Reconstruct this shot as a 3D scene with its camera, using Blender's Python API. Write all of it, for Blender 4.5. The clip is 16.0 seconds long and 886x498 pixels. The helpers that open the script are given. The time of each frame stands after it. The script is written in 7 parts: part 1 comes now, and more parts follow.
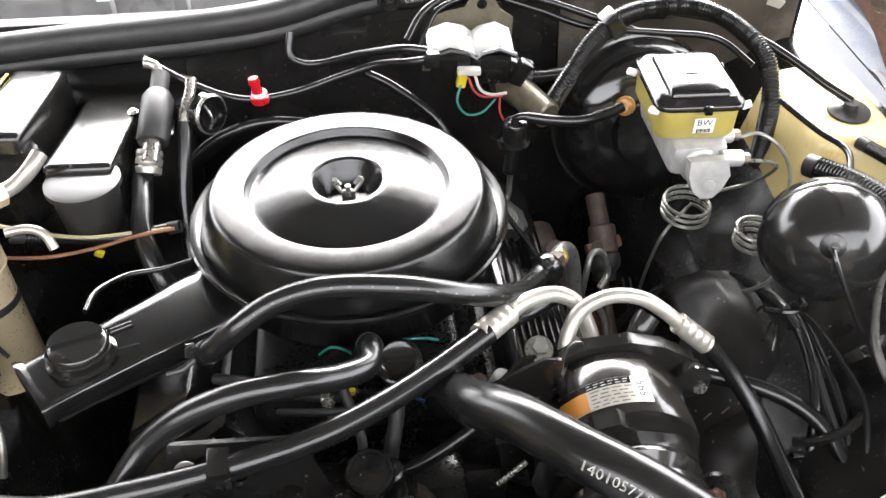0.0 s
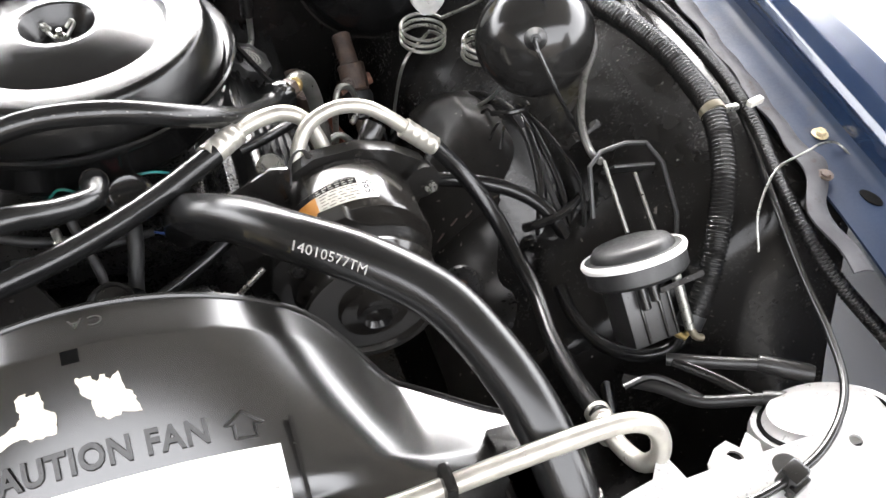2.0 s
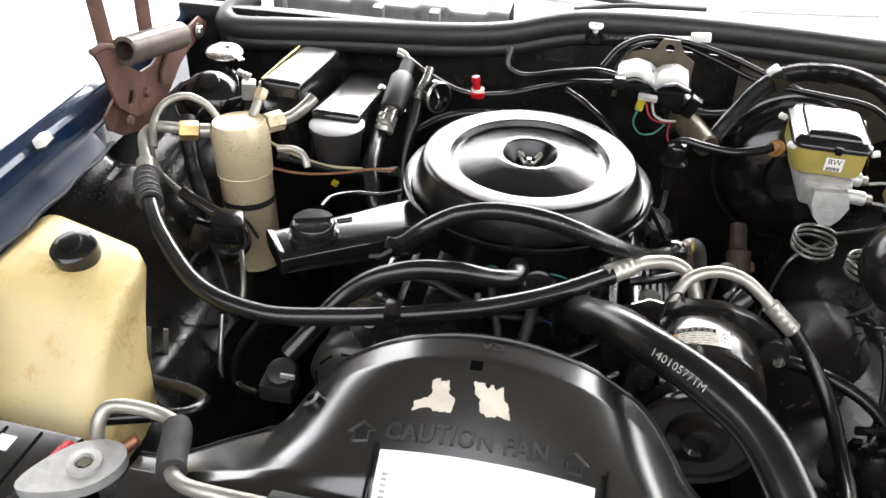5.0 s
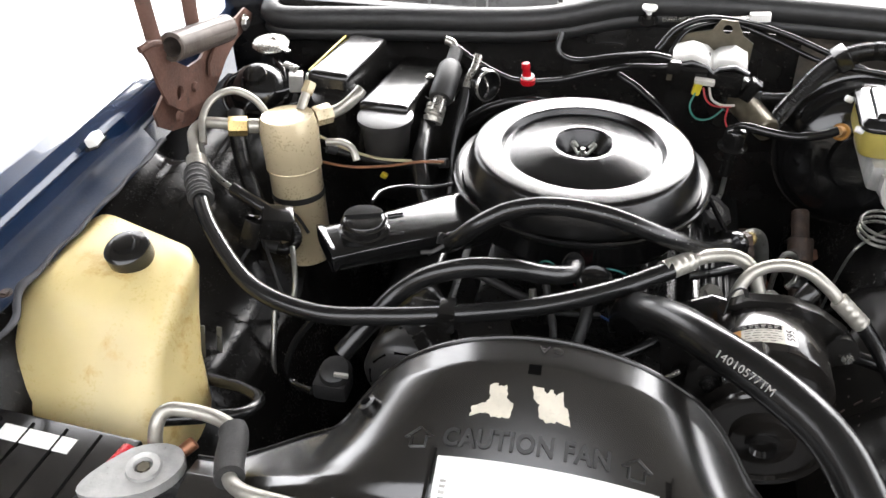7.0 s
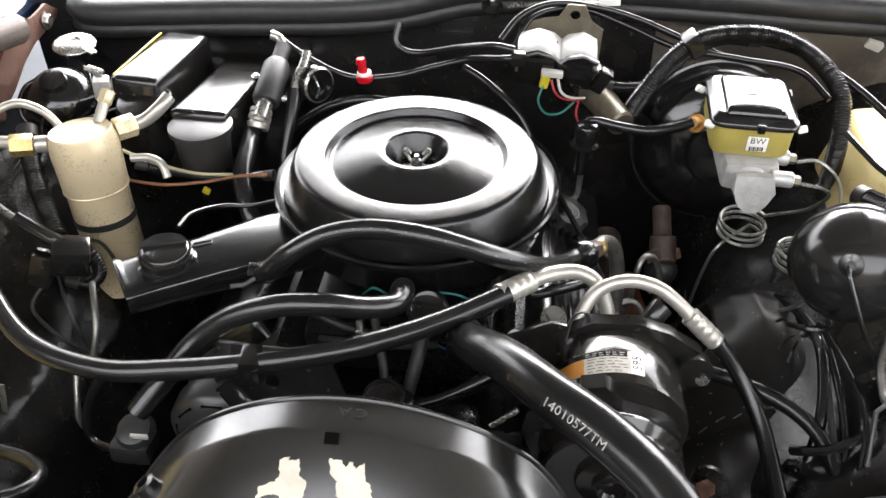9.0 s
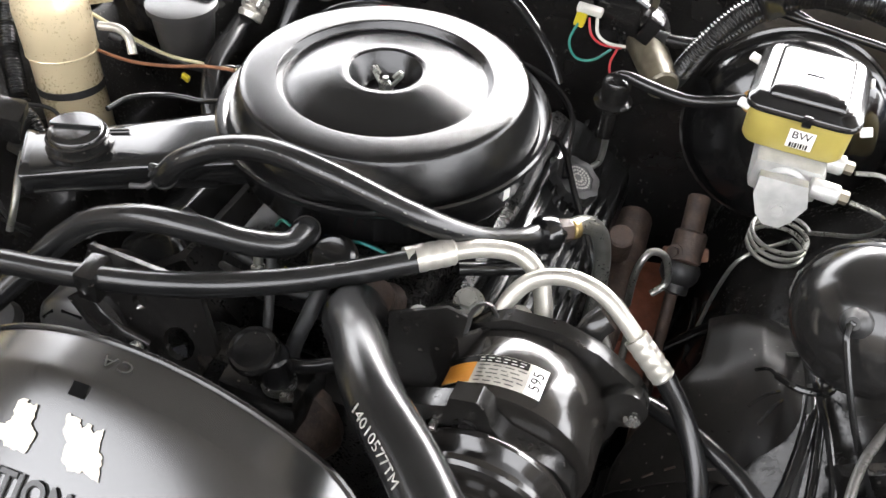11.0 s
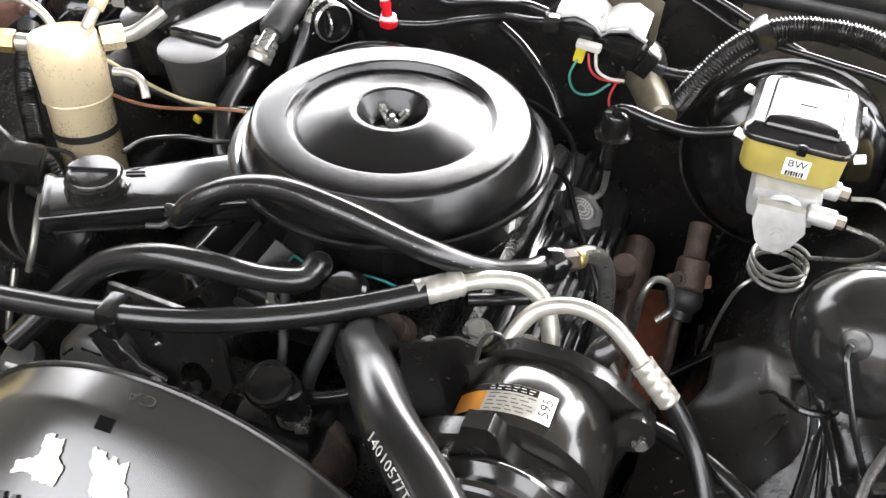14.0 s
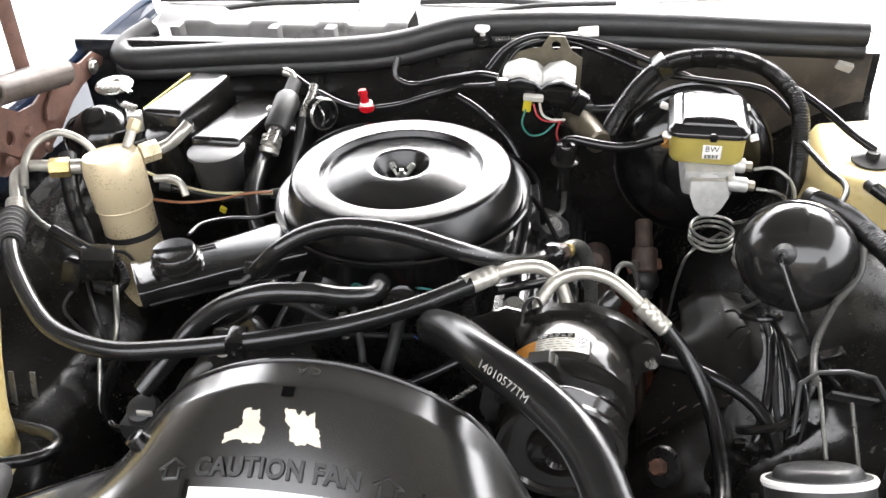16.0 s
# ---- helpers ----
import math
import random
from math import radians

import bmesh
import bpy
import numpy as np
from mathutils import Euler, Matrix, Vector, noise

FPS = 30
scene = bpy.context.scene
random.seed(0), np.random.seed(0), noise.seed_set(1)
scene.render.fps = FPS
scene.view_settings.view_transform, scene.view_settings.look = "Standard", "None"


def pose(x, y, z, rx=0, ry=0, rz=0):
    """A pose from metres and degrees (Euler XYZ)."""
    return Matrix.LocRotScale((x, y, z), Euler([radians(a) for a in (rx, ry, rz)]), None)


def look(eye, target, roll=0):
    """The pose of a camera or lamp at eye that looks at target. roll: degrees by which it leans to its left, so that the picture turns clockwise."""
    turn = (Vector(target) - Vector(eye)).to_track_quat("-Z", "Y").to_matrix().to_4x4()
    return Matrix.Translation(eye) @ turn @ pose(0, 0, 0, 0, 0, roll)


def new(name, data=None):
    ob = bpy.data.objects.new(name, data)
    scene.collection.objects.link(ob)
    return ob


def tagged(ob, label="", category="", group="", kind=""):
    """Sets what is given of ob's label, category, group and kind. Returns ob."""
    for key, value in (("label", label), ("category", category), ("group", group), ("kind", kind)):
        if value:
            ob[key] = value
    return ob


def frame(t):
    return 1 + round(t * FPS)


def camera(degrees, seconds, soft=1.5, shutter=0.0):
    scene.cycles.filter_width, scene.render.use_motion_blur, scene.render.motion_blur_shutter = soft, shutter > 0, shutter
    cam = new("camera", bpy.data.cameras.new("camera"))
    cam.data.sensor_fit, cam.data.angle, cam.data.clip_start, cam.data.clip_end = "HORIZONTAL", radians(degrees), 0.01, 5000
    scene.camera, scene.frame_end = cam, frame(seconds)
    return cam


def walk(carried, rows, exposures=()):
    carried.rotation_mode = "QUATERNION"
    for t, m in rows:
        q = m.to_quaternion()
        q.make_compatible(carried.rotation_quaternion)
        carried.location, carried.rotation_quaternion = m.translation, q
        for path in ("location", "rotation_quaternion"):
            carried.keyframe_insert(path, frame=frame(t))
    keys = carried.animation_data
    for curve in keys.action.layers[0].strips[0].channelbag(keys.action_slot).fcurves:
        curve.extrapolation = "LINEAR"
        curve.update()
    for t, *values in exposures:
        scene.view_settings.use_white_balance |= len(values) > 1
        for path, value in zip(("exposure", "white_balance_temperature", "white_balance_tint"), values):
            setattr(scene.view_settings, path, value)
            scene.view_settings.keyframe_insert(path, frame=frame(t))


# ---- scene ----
cam = camera(54.7, 16.0)
PATH = [
    (0, (0.0271, -0.8668, 1.5399), (0.11, -0.1109, 0.8904), -0.32),
    (0.5, (0.0593, -0.8746, 1.5362), (0.1978, -0.1259, 0.8879), 0.19),
    (1, (0.0917, -0.8923, 1.5136), (0.2876, -0.1671, 0.8535), 1.97),
    (1.5, (0.097, -0.9267, 1.4928), (0.3259, -0.2526, 0.7905), 0.31),
    (2, (0.1233, -0.9832, 1.4855), (0.3729, -0.3412, 0.7606), 2.81),
    (2.5, (0.1588, -1.0582, 1.4938), (0.3554, -0.3948, 0.7719), 3.97),
    (3, (0.1533, -1.117, 1.4956), (0.2913, -0.4279, 0.7843), 4.53),
    (3.5, (0.1246, -1.163, 1.5325), (0.1874, -0.3972, 0.8925), 3.65),
    (4, (0.1192, -1.1813, 1.5557), (0.1284, -0.3868, 0.9484), 3.32),
    (4.5, (0.1056, -1.1974, 1.5706), (0.0541, -0.3854, 0.9894), 3.34),
    (5, (0.0724, -1.2008, 1.5749), (-0.0635, -0.3956, 0.9978), 2.09),
    (5.2, (0.0574, -1.196, 1.5706), (-0.1089, -0.3991, 0.9899), 1.74),
    (7.3, (0.0545, -1.1578, 1.586), (-0.125, -0.3778, 0.9865), -1.11),
    (7.5, (0.0586, -1.1445, 1.587), (-0.0994, -0.3559, 0.9927), -1.09),
    (8, (0.08, -1.1267, 1.5877), (-0.0448, -0.3333, 0.9919), -1.39),
    (8.5, (0.1171, -1.113, 1.5754), (0.0181, -0.3228, 0.9706), -1.01),
    (9, (0.1488, -1.0039, 1.5474), (0.0646, -0.2241, 0.9272), 0.40),
    (9.5, (0.1713, -0.9137, 1.521), (0.0881, -0.1536, 0.8766), 1.81),
    (10, (0.245, -0.8622, 1.4961), (0.1182, -0.1217, 0.8361), 2.85),
    (10.2, (0.2828, -0.8375, 1.4847), (0.1221, -0.112, 0.8154), 3.23),
    (12.3, (0.3888, -0.777, 1.4459), (0.1196, -0.1029, 0.7581), 3.62),
    (12.5, (0.3881, -0.7778, 1.4457), (0.1195, -0.1026, 0.7587), 3.61),
    (13, (0.3862, -0.7787, 1.4493), (0.1194, -0.097, 0.768), 3.58),
    (13.5, (0.3847, -0.7815, 1.4516), (0.119, -0.0922, 0.7776), 3.24),
    (14, (0.3667, -0.81, 1.4727), (0.1082, -0.1023, 0.8152), 2.00),
    (14.5, (0.3275, -0.8866, 1.5026), (0.084, -0.1414, 0.8818), -0.87),
    (15, (0.2983, -0.9782, 1.5237), (0.0891, -0.1998, 0.9318), -2.42),
    (15.5, (0.2871, -1.0692, 1.535), (0.1128, -0.2676, 0.963), -2.69),
    (16, (0.2911, -1.1251, 1.5469), (0.1241, -0.3145, 0.9857), -3.27),
]
EXPOSURES = [(0.0, 5.3), (1.0, 5.45), (2.5, 5.25), (3.5, 5.0), (4.0, 4.9), (5.0, 4.5), (8.0, 4.5), (9.5, 4.95), (10.0, 5.1), (13.0, 5.4), (14.0, 5.35), (15.0, 5.15), (16.0, 4.9)]
walk(cam, [(t, look(eye, target, roll)) for t, eye, target, roll in PATH], EXPOSURES)

# ---- light ----
world = bpy.data.worlds.new("overcast_sky")
scene.world = world
world.use_nodes = True
wn = world.node_tree.nodes
wl = world.node_tree.links
sky = wn.new("ShaderNodeTexSky")
sky.sky_type = "NISHITA"
sky.sun_disc = False
sky.sun_elevation, sky.sun_rotation = radians(33), radians(7)
sky.dust_density, sky.air_density = 4.0, 1.0
pale = wn.new("ShaderNodeHueSaturation")
pale.inputs["Saturation"].default_value = 0.12
wl.new(sky.outputs[0], pale.inputs["Color"])
even = wn.new("ShaderNodeGamma")
even.inputs["Gamma"].default_value = 0.5
wl.new(pale.outputs[0], even.inputs["Color"])
wl.new(even.outputs[0], wn["Background"].inputs["Color"])
wn["Background"].inputs["Strength"].default_value = 0.15
sun = new("sun", bpy.data.lights.new("sun", "SUN"))
sun.data.energy, sun.data.angle, sun.data.color = 0.38, radians(50), (1.0, 0.97, 0.93)
sun.matrix_world = look((0.4, 3.2, 2.9), (0, 0, 0.8))
scene.view_settings.use_white_balance = True
scene.view_settings.white_balance_temperature = 6450
scene.view_settings.white_balance_tint = 12


# ---- materials ----
def material(name, color, rough=0.5, metal=0.0, var=0.25, scale=40.0, bump=0.15, fine=400.0, dirt=None, dirt_at=0.62, coat=0.0, sheen=0.0, trans=0.0, sub=0.0, rvar=0.27, specks=None):
    m = bpy.data.materials.new(name)
    m.use_nodes = True
    n, l = m.node_tree.nodes, m.node_tree.links
    b = n["Principled BSDF"]
    tc = n.new("ShaderNodeTexCoord")
    big = n.new("ShaderNodeTexNoise")
    big.inputs["Scale"].default_value, big.inputs["Detail"].default_value = scale, 6.0
    l.new(tc.outputs["Object"], big.inputs["Vector"])
    small = n.new("ShaderNodeTexNoise")
    small.inputs["Scale"].default_value, small.inputs["Detail"].default_value = fine, 3.0
    l.new(tc.outputs["Object"], small.inputs["Vector"])
    ramp = n.new("ShaderNodeMapRange")
    ramp.inputs[1].default_value, ramp.inputs[2].default_value = 0.3, 0.7
    ramp.inputs[3].default_value, ramp.inputs[4].default_value = 1.0 - var, 1.0 + var
    l.new(big.outputs[0], ramp.inputs[0])
    mul = n.new("ShaderNodeVectorMath")
    mul.operation = "SCALE"
    mul.inputs[0].default_value = color
    l.new(ramp.outputs[0], mul.inputs["Scale"])
    out = mul.outputs[0]
    if dirt:
        mask = n.new("ShaderNodeMapRange")
        mask.inputs[1].default_value, mask.inputs[2].default_value = dirt_at, dirt_at + 0.12
        d = n.new("ShaderNodeTexNoise")
        d.inputs["Scale"].default_value, d.inputs["Detail"].default_value = scale * 1.7, 9.0
        d.inputs["Roughness"].default_value = 0.7
        l.new(tc.outputs["Object"], d.inputs["Vector"])
        l.new(d.outputs[0], mask.inputs[0])
        mix = n.new("ShaderNodeMix")
        mix.data_type = "RGBA"
        mix.inputs[7].default_value = (*dirt, 1)
        l.new(mask.outputs[0], mix.inputs[0])
        l.new(out, mix.inputs[6])
        out = mix.outputs[2]
    if specks:
        sp = n.new("ShaderNodeTexNoise")
        sp.inputs["Scale"].default_value, sp.inputs["Detail"].default_value = 130.0, 1.0
        l.new(tc.outputs["Object"], sp.inputs["Vector"])
        sm = n.new("ShaderNodeMapRange")
        sm.inputs[1].default_value, sm.inputs[2].default_value = 0.735, 0.765
        l.new(sp.outputs[0], sm.inputs[0])
        mix = n.new("ShaderNodeMix")
        mix.data_type = "RGBA"
        mix.inputs[7].default_value = (*specks, 1)
        l.new(sm.outputs[0], mix.inputs[0])
        l.new(out, mix.inputs[6])
        out = mix.outputs[2]
    l.new(out, b.inputs["Base Color"])
    rr = n.new("ShaderNodeMapRange")
    rr.inputs[1].default_value, rr.inputs[2].default_value = 0.72, 1.28
    smudge = n.new("ShaderNodeTexNoise")
    smudge.inputs["Scale"].default_value, smudge.inputs["Detail"].default_value = 11.0, 6.0
    smudge.inputs["Roughness"].default_value, smudge.inputs["Distortion"].default_value = 0.65, 0.6
    l.new(tc.outputs["Object"], smudge.inputs["Vector"])
    both = n.new("ShaderNodeMath")
    l.new(small.outputs[0], both.inputs[0])
    l.new(smudge.outputs[0], both.inputs[1])
    rr.inputs[3].default_value, rr.inputs[4].default_value = max(0.03, rough * (1 - rvar)), min(1.0, rough * (1 + rvar))
    l.new(both.outputs[0], rr.inputs[0])
    l.new(rr.outputs[0], b.inputs["Roughness"])
    b.inputs["Metallic"].default_value = metal
    b.inputs["Coat Weight"].default_value = coat
    b.inputs["Transmission Weight"].default_value = trans
    b.inputs["Subsurface Weight"].default_value = sub
    if sub:
        b.inputs["Subsurface Radius"].default_value = (0.02, 0.015, 0.008)
    if bump:
        bp = n.new("ShaderNodeBump")
        bp.inputs["Strength"].default_value, bp.inputs["Distance"].default_value = bump, 0.0006
        l.new(small.outputs[0], bp.inputs["Height"])
        l.new(bp.outputs[0], b.inputs["Normal"])
    return m


M_PAINT = material("black_semi_gloss_paint", (0.006, 0.006, 0.006), 0.14, 0, 0.3, 30, 0.05, 900, coat=0.15)
M_LID = material("speckled_black_enamel", (0.005, 0.005, 0.005), 0.16, 0, 0.3, 30, 0.55, 520, coat=0.5)
M_LID.node_tree.nodes["Principled BSDF"].inputs["Coat Roughness"].default_value = 0.1
M_LID.node_tree.nodes["Principled BSDF"].inputs["Coat Weight"].default_value = 0.12
M_LID.node_tree.nodes["Principled BSDF"].inputs["Specular IOR Level"].default_value = 0.38
M_RUBBER = material("black_rubber", (0.007, 0.007, 0.007), 0.24, 0, 0.3, 40, 0.015, 200, rvar=0.08)
M_KNIT = material("woven_black_hose_rubber", (0.007, 0.007, 0.007), 0.24, 0, 0.3, 40, 0.015, 200, rvar=0.08)
kn = M_KNIT.node_tree
weave = kn.nodes.new("ShaderNodeTexWave")
weave.inputs["Scale"].default_value, weave.inputs["Distortion"].default_value, weave.inputs["Detail"].default_value = 150.0, 5.0, 2.0
kc = kn.nodes.new("ShaderNodeTexCoord")
kn.links.new(kc.outputs["Object"], weave.inputs["Vector"])
kb = kn.nodes.new("ShaderNodeBump")
kb.inputs["Strength"].default_value, kb.inputs["Distance"].default_value = 0.07, 0.0006
kn.links.new(weave.outputs[1], kb.inputs["Height"])
kn.links.new(kb.outputs[0], kn.nodes["Principled BSDF"].inputs["Normal"])
M_MATTE = material("dull_black_rubber", (0.013, 0.013, 0.013), 0.5, 0, 0.35, 60, 0.12, 300, dirt=(0.03, 0.028, 0.026), dirt_at=0.64)
M_PLASTIC = material("black_moulded_plastic", (0.008, 0.0077, 0.0073), 0.19, 0, 0.3, 25, 0.05, 500, dirt=(0.02, 0.019, 0.017), dirt_at=0.7, rvar=0.5, specks=(0.06, 0.056, 0.05))
M_SHROUD = material("black_moulded_plastic_sheen", (0.013, 0.0125, 0.0115), 0.22, 0, 0.35, 6, 0.0, 500, rvar=0.15, coat=1.0)
M_SHROUD.node_tree.nodes["Principled BSDF"].inputs["Coat Roughness"].default_value = 0.22
M_LOOM = material("black_polypropylene_conduit", (0.009, 0.0087, 0.0083), 0.22, 0, 0.2, 25, 0.0, 500, rvar=0.2)
M_IRON = material("black_painted_iron", (0.010, 0.0096, 0.0092), 0.3, 0.0, 0.4, 45, 0.2, 260, dirt=(0.026, 0.02, 0.015), dirt_at=0.66)
M_PANEL = material("black_sheet_metal_paint", (0.013, 0.0123, 0.0115), 0.18, 0, 0.4, 14, 0.05, 260, dirt=(0.036, 0.032, 0.028), dirt_at=0.6, rvar=0.5, specks=(0.05, 0.047, 0.043))
M_HOUSING = material("black_wheel_housing_paint", (0.008, 0.0076, 0.0072), 0.2, 0, 0.4, 14, 0.08, 260, dirt=(0.02, 0.018, 0.016), dirt_at=0.62, rvar=0.6, specks=(0.07, 0.066, 0.06))
M_HOUSING.node_tree.nodes["Principled BSDF"].inputs["Specular IOR Level"].default_value = 0.2
M_SHIELD = material("dusty_black_splash_rubber", (0.008, 0.0074, 0.0068), 0.36, 0, 0.45, 11, 0.15, 220, dirt=(0.02, 0.0175, 0.015), dirt_at=0.6, specks=(0.10, 0.092, 0.085))
M_SHIELD.node_tree.nodes["Principled BSDF"].inputs["Specular IOR Level"].default_value = 0.2
M_DRUM = material("glossy_brown_black_paint", (0.016, 0.0145, 0.013), 0.17, 0.1, 0.3, 25, 0.03, 300, dirt=(0.035, 0.029, 0.024), dirt_at=0.68, coat=0.3)
M_AMBER = material("orange_amber_plastic", (0.42, 0.21, 0.05), 0.4, 0, 0.15, 40, 0.05, 300)
M_PLENUM = material("dull_grey_cowl_paint", (0.13, 0.128, 0.125), 0.4, 0, 0.3, 9, 0.1, 240, dirt=(0.06, 0.056, 0.05), dirt_at=0.58)
M_CUP = material("grey_black_plastic", (0.021, 0.0205, 0.02), 0.36, 0, 0.25, 30, 0.1, 400, dirt=(0.045, 0.042, 0.038), dirt_at=0.66)
M_ALU = material("oxidised_aluminium", (0.37, 0.355, 0.315), 0.36, 0.6, 0.18, 40, 0.25, 350, dirt=(0.22, 0.195, 0.15), dirt_at=0.62)
M_CAST = material("cast_aluminium", (0.42, 0.42, 0.405), 0.42, 0.4, 0.16, 60, 0.4, 420, dirt=(0.2, 0.19, 0.17), dirt_at=0.62)
M_CREAM = material("yellowed_aluminium_can", (0.52, 0.435, 0.28), 0.28, 0.25, 0.16, 7, 0.0, 260, rvar=0.04)
M_ZINC = material("zinc_plate", (0.42, 0.41, 0.38), 0.28, 0.9, 0.2, 60, 0.15, 300)
M_BRASS = material("dull_brass", (0.34, 0.25, 0.10), 0.35, 0.7, 0.2, 60, 0.15, 300)
M_RUST = material("rusty_steel", (0.10, 0.047, 0.03), 0.75, 0.1, 0.45, 35, 0.6, 220, dirt=(0.19, 0.085, 0.045), dirt_at=0.52)
M_GREYHOSE = material("grey_nylon_line", (0.07, 0.067, 0.062), 0.32, 0, 0.2, 40, 0.1, 300)
M_PALE = material("pale_yellow_wire", (0.36, 0.33, 0.20), 0.4, 0, 0.15, 40, 0, 300)
M_HINGE = material("pinkish_brown_primed_steel", (0.105, 0.052, 0.037), 0.6, 0.1, 0.3, 25, 0.3, 220, dirt=(0.055, 0.032, 0.024), dirt_at=0.55)
M_COIL = material("dull_brown_spring_steel", (0.085, 0.068, 0.058), 0.55, 0.2, 0.2, 30, 0.2, 240, dirt=(0.05, 0.038, 0.03), dirt_at=0.6)
M_BROWN = material("brown_rusted_cast_iron", (0.042, 0.027, 0.02), 0.6, 0.1, 0.5, 45, 0.9, 240, dirt=(0.085, 0.05, 0.034), dirt_at=0.56)
M_RED = material("red_plastic", (0.42, 0.006, 0.012), 0.3, 0, 0.1, 40, 0.05, 300)
M_RESV = material("amber_reservoir_nylon", (0.30, 0.245, 0.06), 0.4, 0, 0.12, 30, 0.08, 300, sub=0.1)
M_JUG = material("yellowed_polyethylene", (0.60, 0.49, 0.23), 0.34, 0, 0.10, 9, 0.06, 240, dirt=(0.47, 0.31, 0.10), dirt_at=0.55, sub=0.15)
M_BLUE = material("dark_blue_car_paint", (0.006, 0.017, 0.045), 0.2, 0.2, 0.15, 8, 0.04, 900, coat=0.7)
M_LEDGE = material("dull_dark_blue_underhood_paint", (0.008, 0.015, 0.032), 0.5, 0, 0.3, 10, 0.1, 300, dirt=(0.016, 0.018, 0.026), dirt_at=0.6)
M_LEDGE.node_tree.nodes["Principled BSDF"].inputs["Specular IOR Level"].default_value = 0.15
M_LABEL = material("white_paper_label", (0.74, 0.73, 0.70), 0.5, 0, 0.04, 20, 0.03, 300)
M_STICKER = material("yellowed_paper_remnant", (0.55, 0.51, 0.42), 0.6, 0, 0.12, 60, 0.1, 300, dirt=(0.40, 0.36, 0.28), dirt_at=0.58)
M_FAINT = material("faded_grey_print", (0.36, 0.35, 0.32), 0.55, 0, 0.3, 90, 0.0, 300)
M_ORANGE = material("orange_print", (0.42, 0.17, 0.015), 0.5, 0, 0.05, 20, 0.03, 300)
# black for print, and for the shade painted in uncut holes and slots
M_INK_HOLE = material("black_ink_and_hole_shade", (0.0012, 0.0012, 0.0012), 0.6, 0, 0.1, 30, 0.0, 300)
M_INK_HOLE.node_tree.nodes["Principled BSDF"].inputs["Specular IOR Level"].default_value = 0.05
M_PRINT = material("white_ink", (0.30, 0.29, 0.27), 0.6, 0, 0.45, 160, 0.0, 300)
M_GREY = material("bare_grey_steel", (0.5, 0.495, 0.485), 0.34, 0.3, 0.15, 14, 0.15, 240, dirt=(0.36, 0.34, 0.32), dirt_at=0.6)
M_FLANGE = material("dull_grey_primer", (0.05, 0.05, 0.054), 0.5, 0.0, 0.3, 30, 0.3, 240, dirt=(0.03, 0.022, 0.018), dirt_at=0.58)
M_FLANGE.node_tree.nodes["Principled BSDF"].inputs["Specular IOR Level"].default_value = 0.08
M_GREEN = material("green_wire", (0.005, 0.13, 0.10), 0.4, 0, 0.1, 40, 0, 300)
M_YELLOW = material("yellow_plastic", (0.42, 0.34, 0.02), 0.4, 0, 0.1, 40, 0, 300)
M_PINK = material("red_wire", (0.30, 0.025, 0.03), 0.4, 0, 0.1, 40, 0, 300)
M_WHITEW = material("white_wire", (0.42, 0.41, 0.37), 0.45, 0, 0.1, 40, 0, 300)
M_CONCRETE = material("pale_concrete", (0.45, 0.44, 0.42), 0.8, 0, 0.12, 3, 0.4, 60, dirt=(0.36, 0.35, 0.33), dirt_at=0.6)
M_TERRA = material("red_brown_primer", (0.24, 0.085, 0.05), 0.65, 0, 0.3, 40, 0.3, 260, dirt=(0.12, 0.05, 0.035), dirt_at=0.62)
M_FOAM = material("grey_foam_sleeve", (0.022, 0.0215, 0.021), 0.7, 0, 0.2, 60, 0.5, 700)
M_COPPER = material("copper_tube", (0.24, 0.11, 0.06), 0.4, 0.7, 0.2, 60, 0.1, 300)
M_SPRING = material("galvanised_line", (0.24, 0.24, 0.22), 0.32, 0.8, 0.2, 50, 0.1, 300)
M_TARN = material("tarnished_zinc", (0.115, 0.1, 0.07), 0.42, 0.4, 0.25, 60, 0.2, 300)
M_FELT = material("dusty_brown_black_pad", (0.05, 0.043, 0.035), 0.5, 0, 0.5, 7, 0.3, 200, dirt=(0.10, 0.085, 0.066), dirt_at=0.52)
M_SCREEN = material("dark_light_screen", (0.09, 0.08, 0.068), 0.8, 0, 0.3, 4, 0.4, 80)
M_DUST = material("dusty_grey_black_plastic", (0.012, 0.0116, 0.0112), 0.17, 0, 0.3, 20, 0.04, 400)

# ---- builders ----
ORIGIN = {}


def thing(name, at, label, category, group="", kind="", move=(0, 0, 0)):
    """An Empty at a place; its parts are given as if it stood at that place, and move sets the whole off from there."""
    ob = new(name)
    ob.location = Vector(at) + Vector(move)
    ORIGIN[ob.name] = Vector(at)
    return tagged(ob, label, category, group, kind)


def smooth(me, angle=40):
    for p in me.polygons:
        p.use_smooth = True
    me.set_sharp_from_angle(angle=radians(angle))


def mesh_of(name, bm, mat, angle=40):
    bmesh.ops.recalc_face_normals(bm, faces=bm.faces[:])
    me = bpy.data.meshes.new(name)
    bm.to_mesh(me)
    bm.free()
    me.materials.append(mat)
    smooth(me, angle)
    return me


def part(name, bm, mat, parent=None, label="", angle=40):
    """Links a bmesh, given in world metres, as one mesh under a thing or a part."""
    o = ORIGIN.get(parent.name, Vector()) if parent else Vector()
    bm.transform(Matrix.Translation(-o))
    ob = new(name, mesh_of(name, bm, mat, angle))
    ob.parent = parent
    ORIGIN[ob.name] = o
    if label:
        tagged(ob, label)
    return ob


def single(name, bm, mat, label, category, group="", kind="", angle=40):
    return tagged(part(name, bm, mat, None, "", angle), label, category, group, kind)


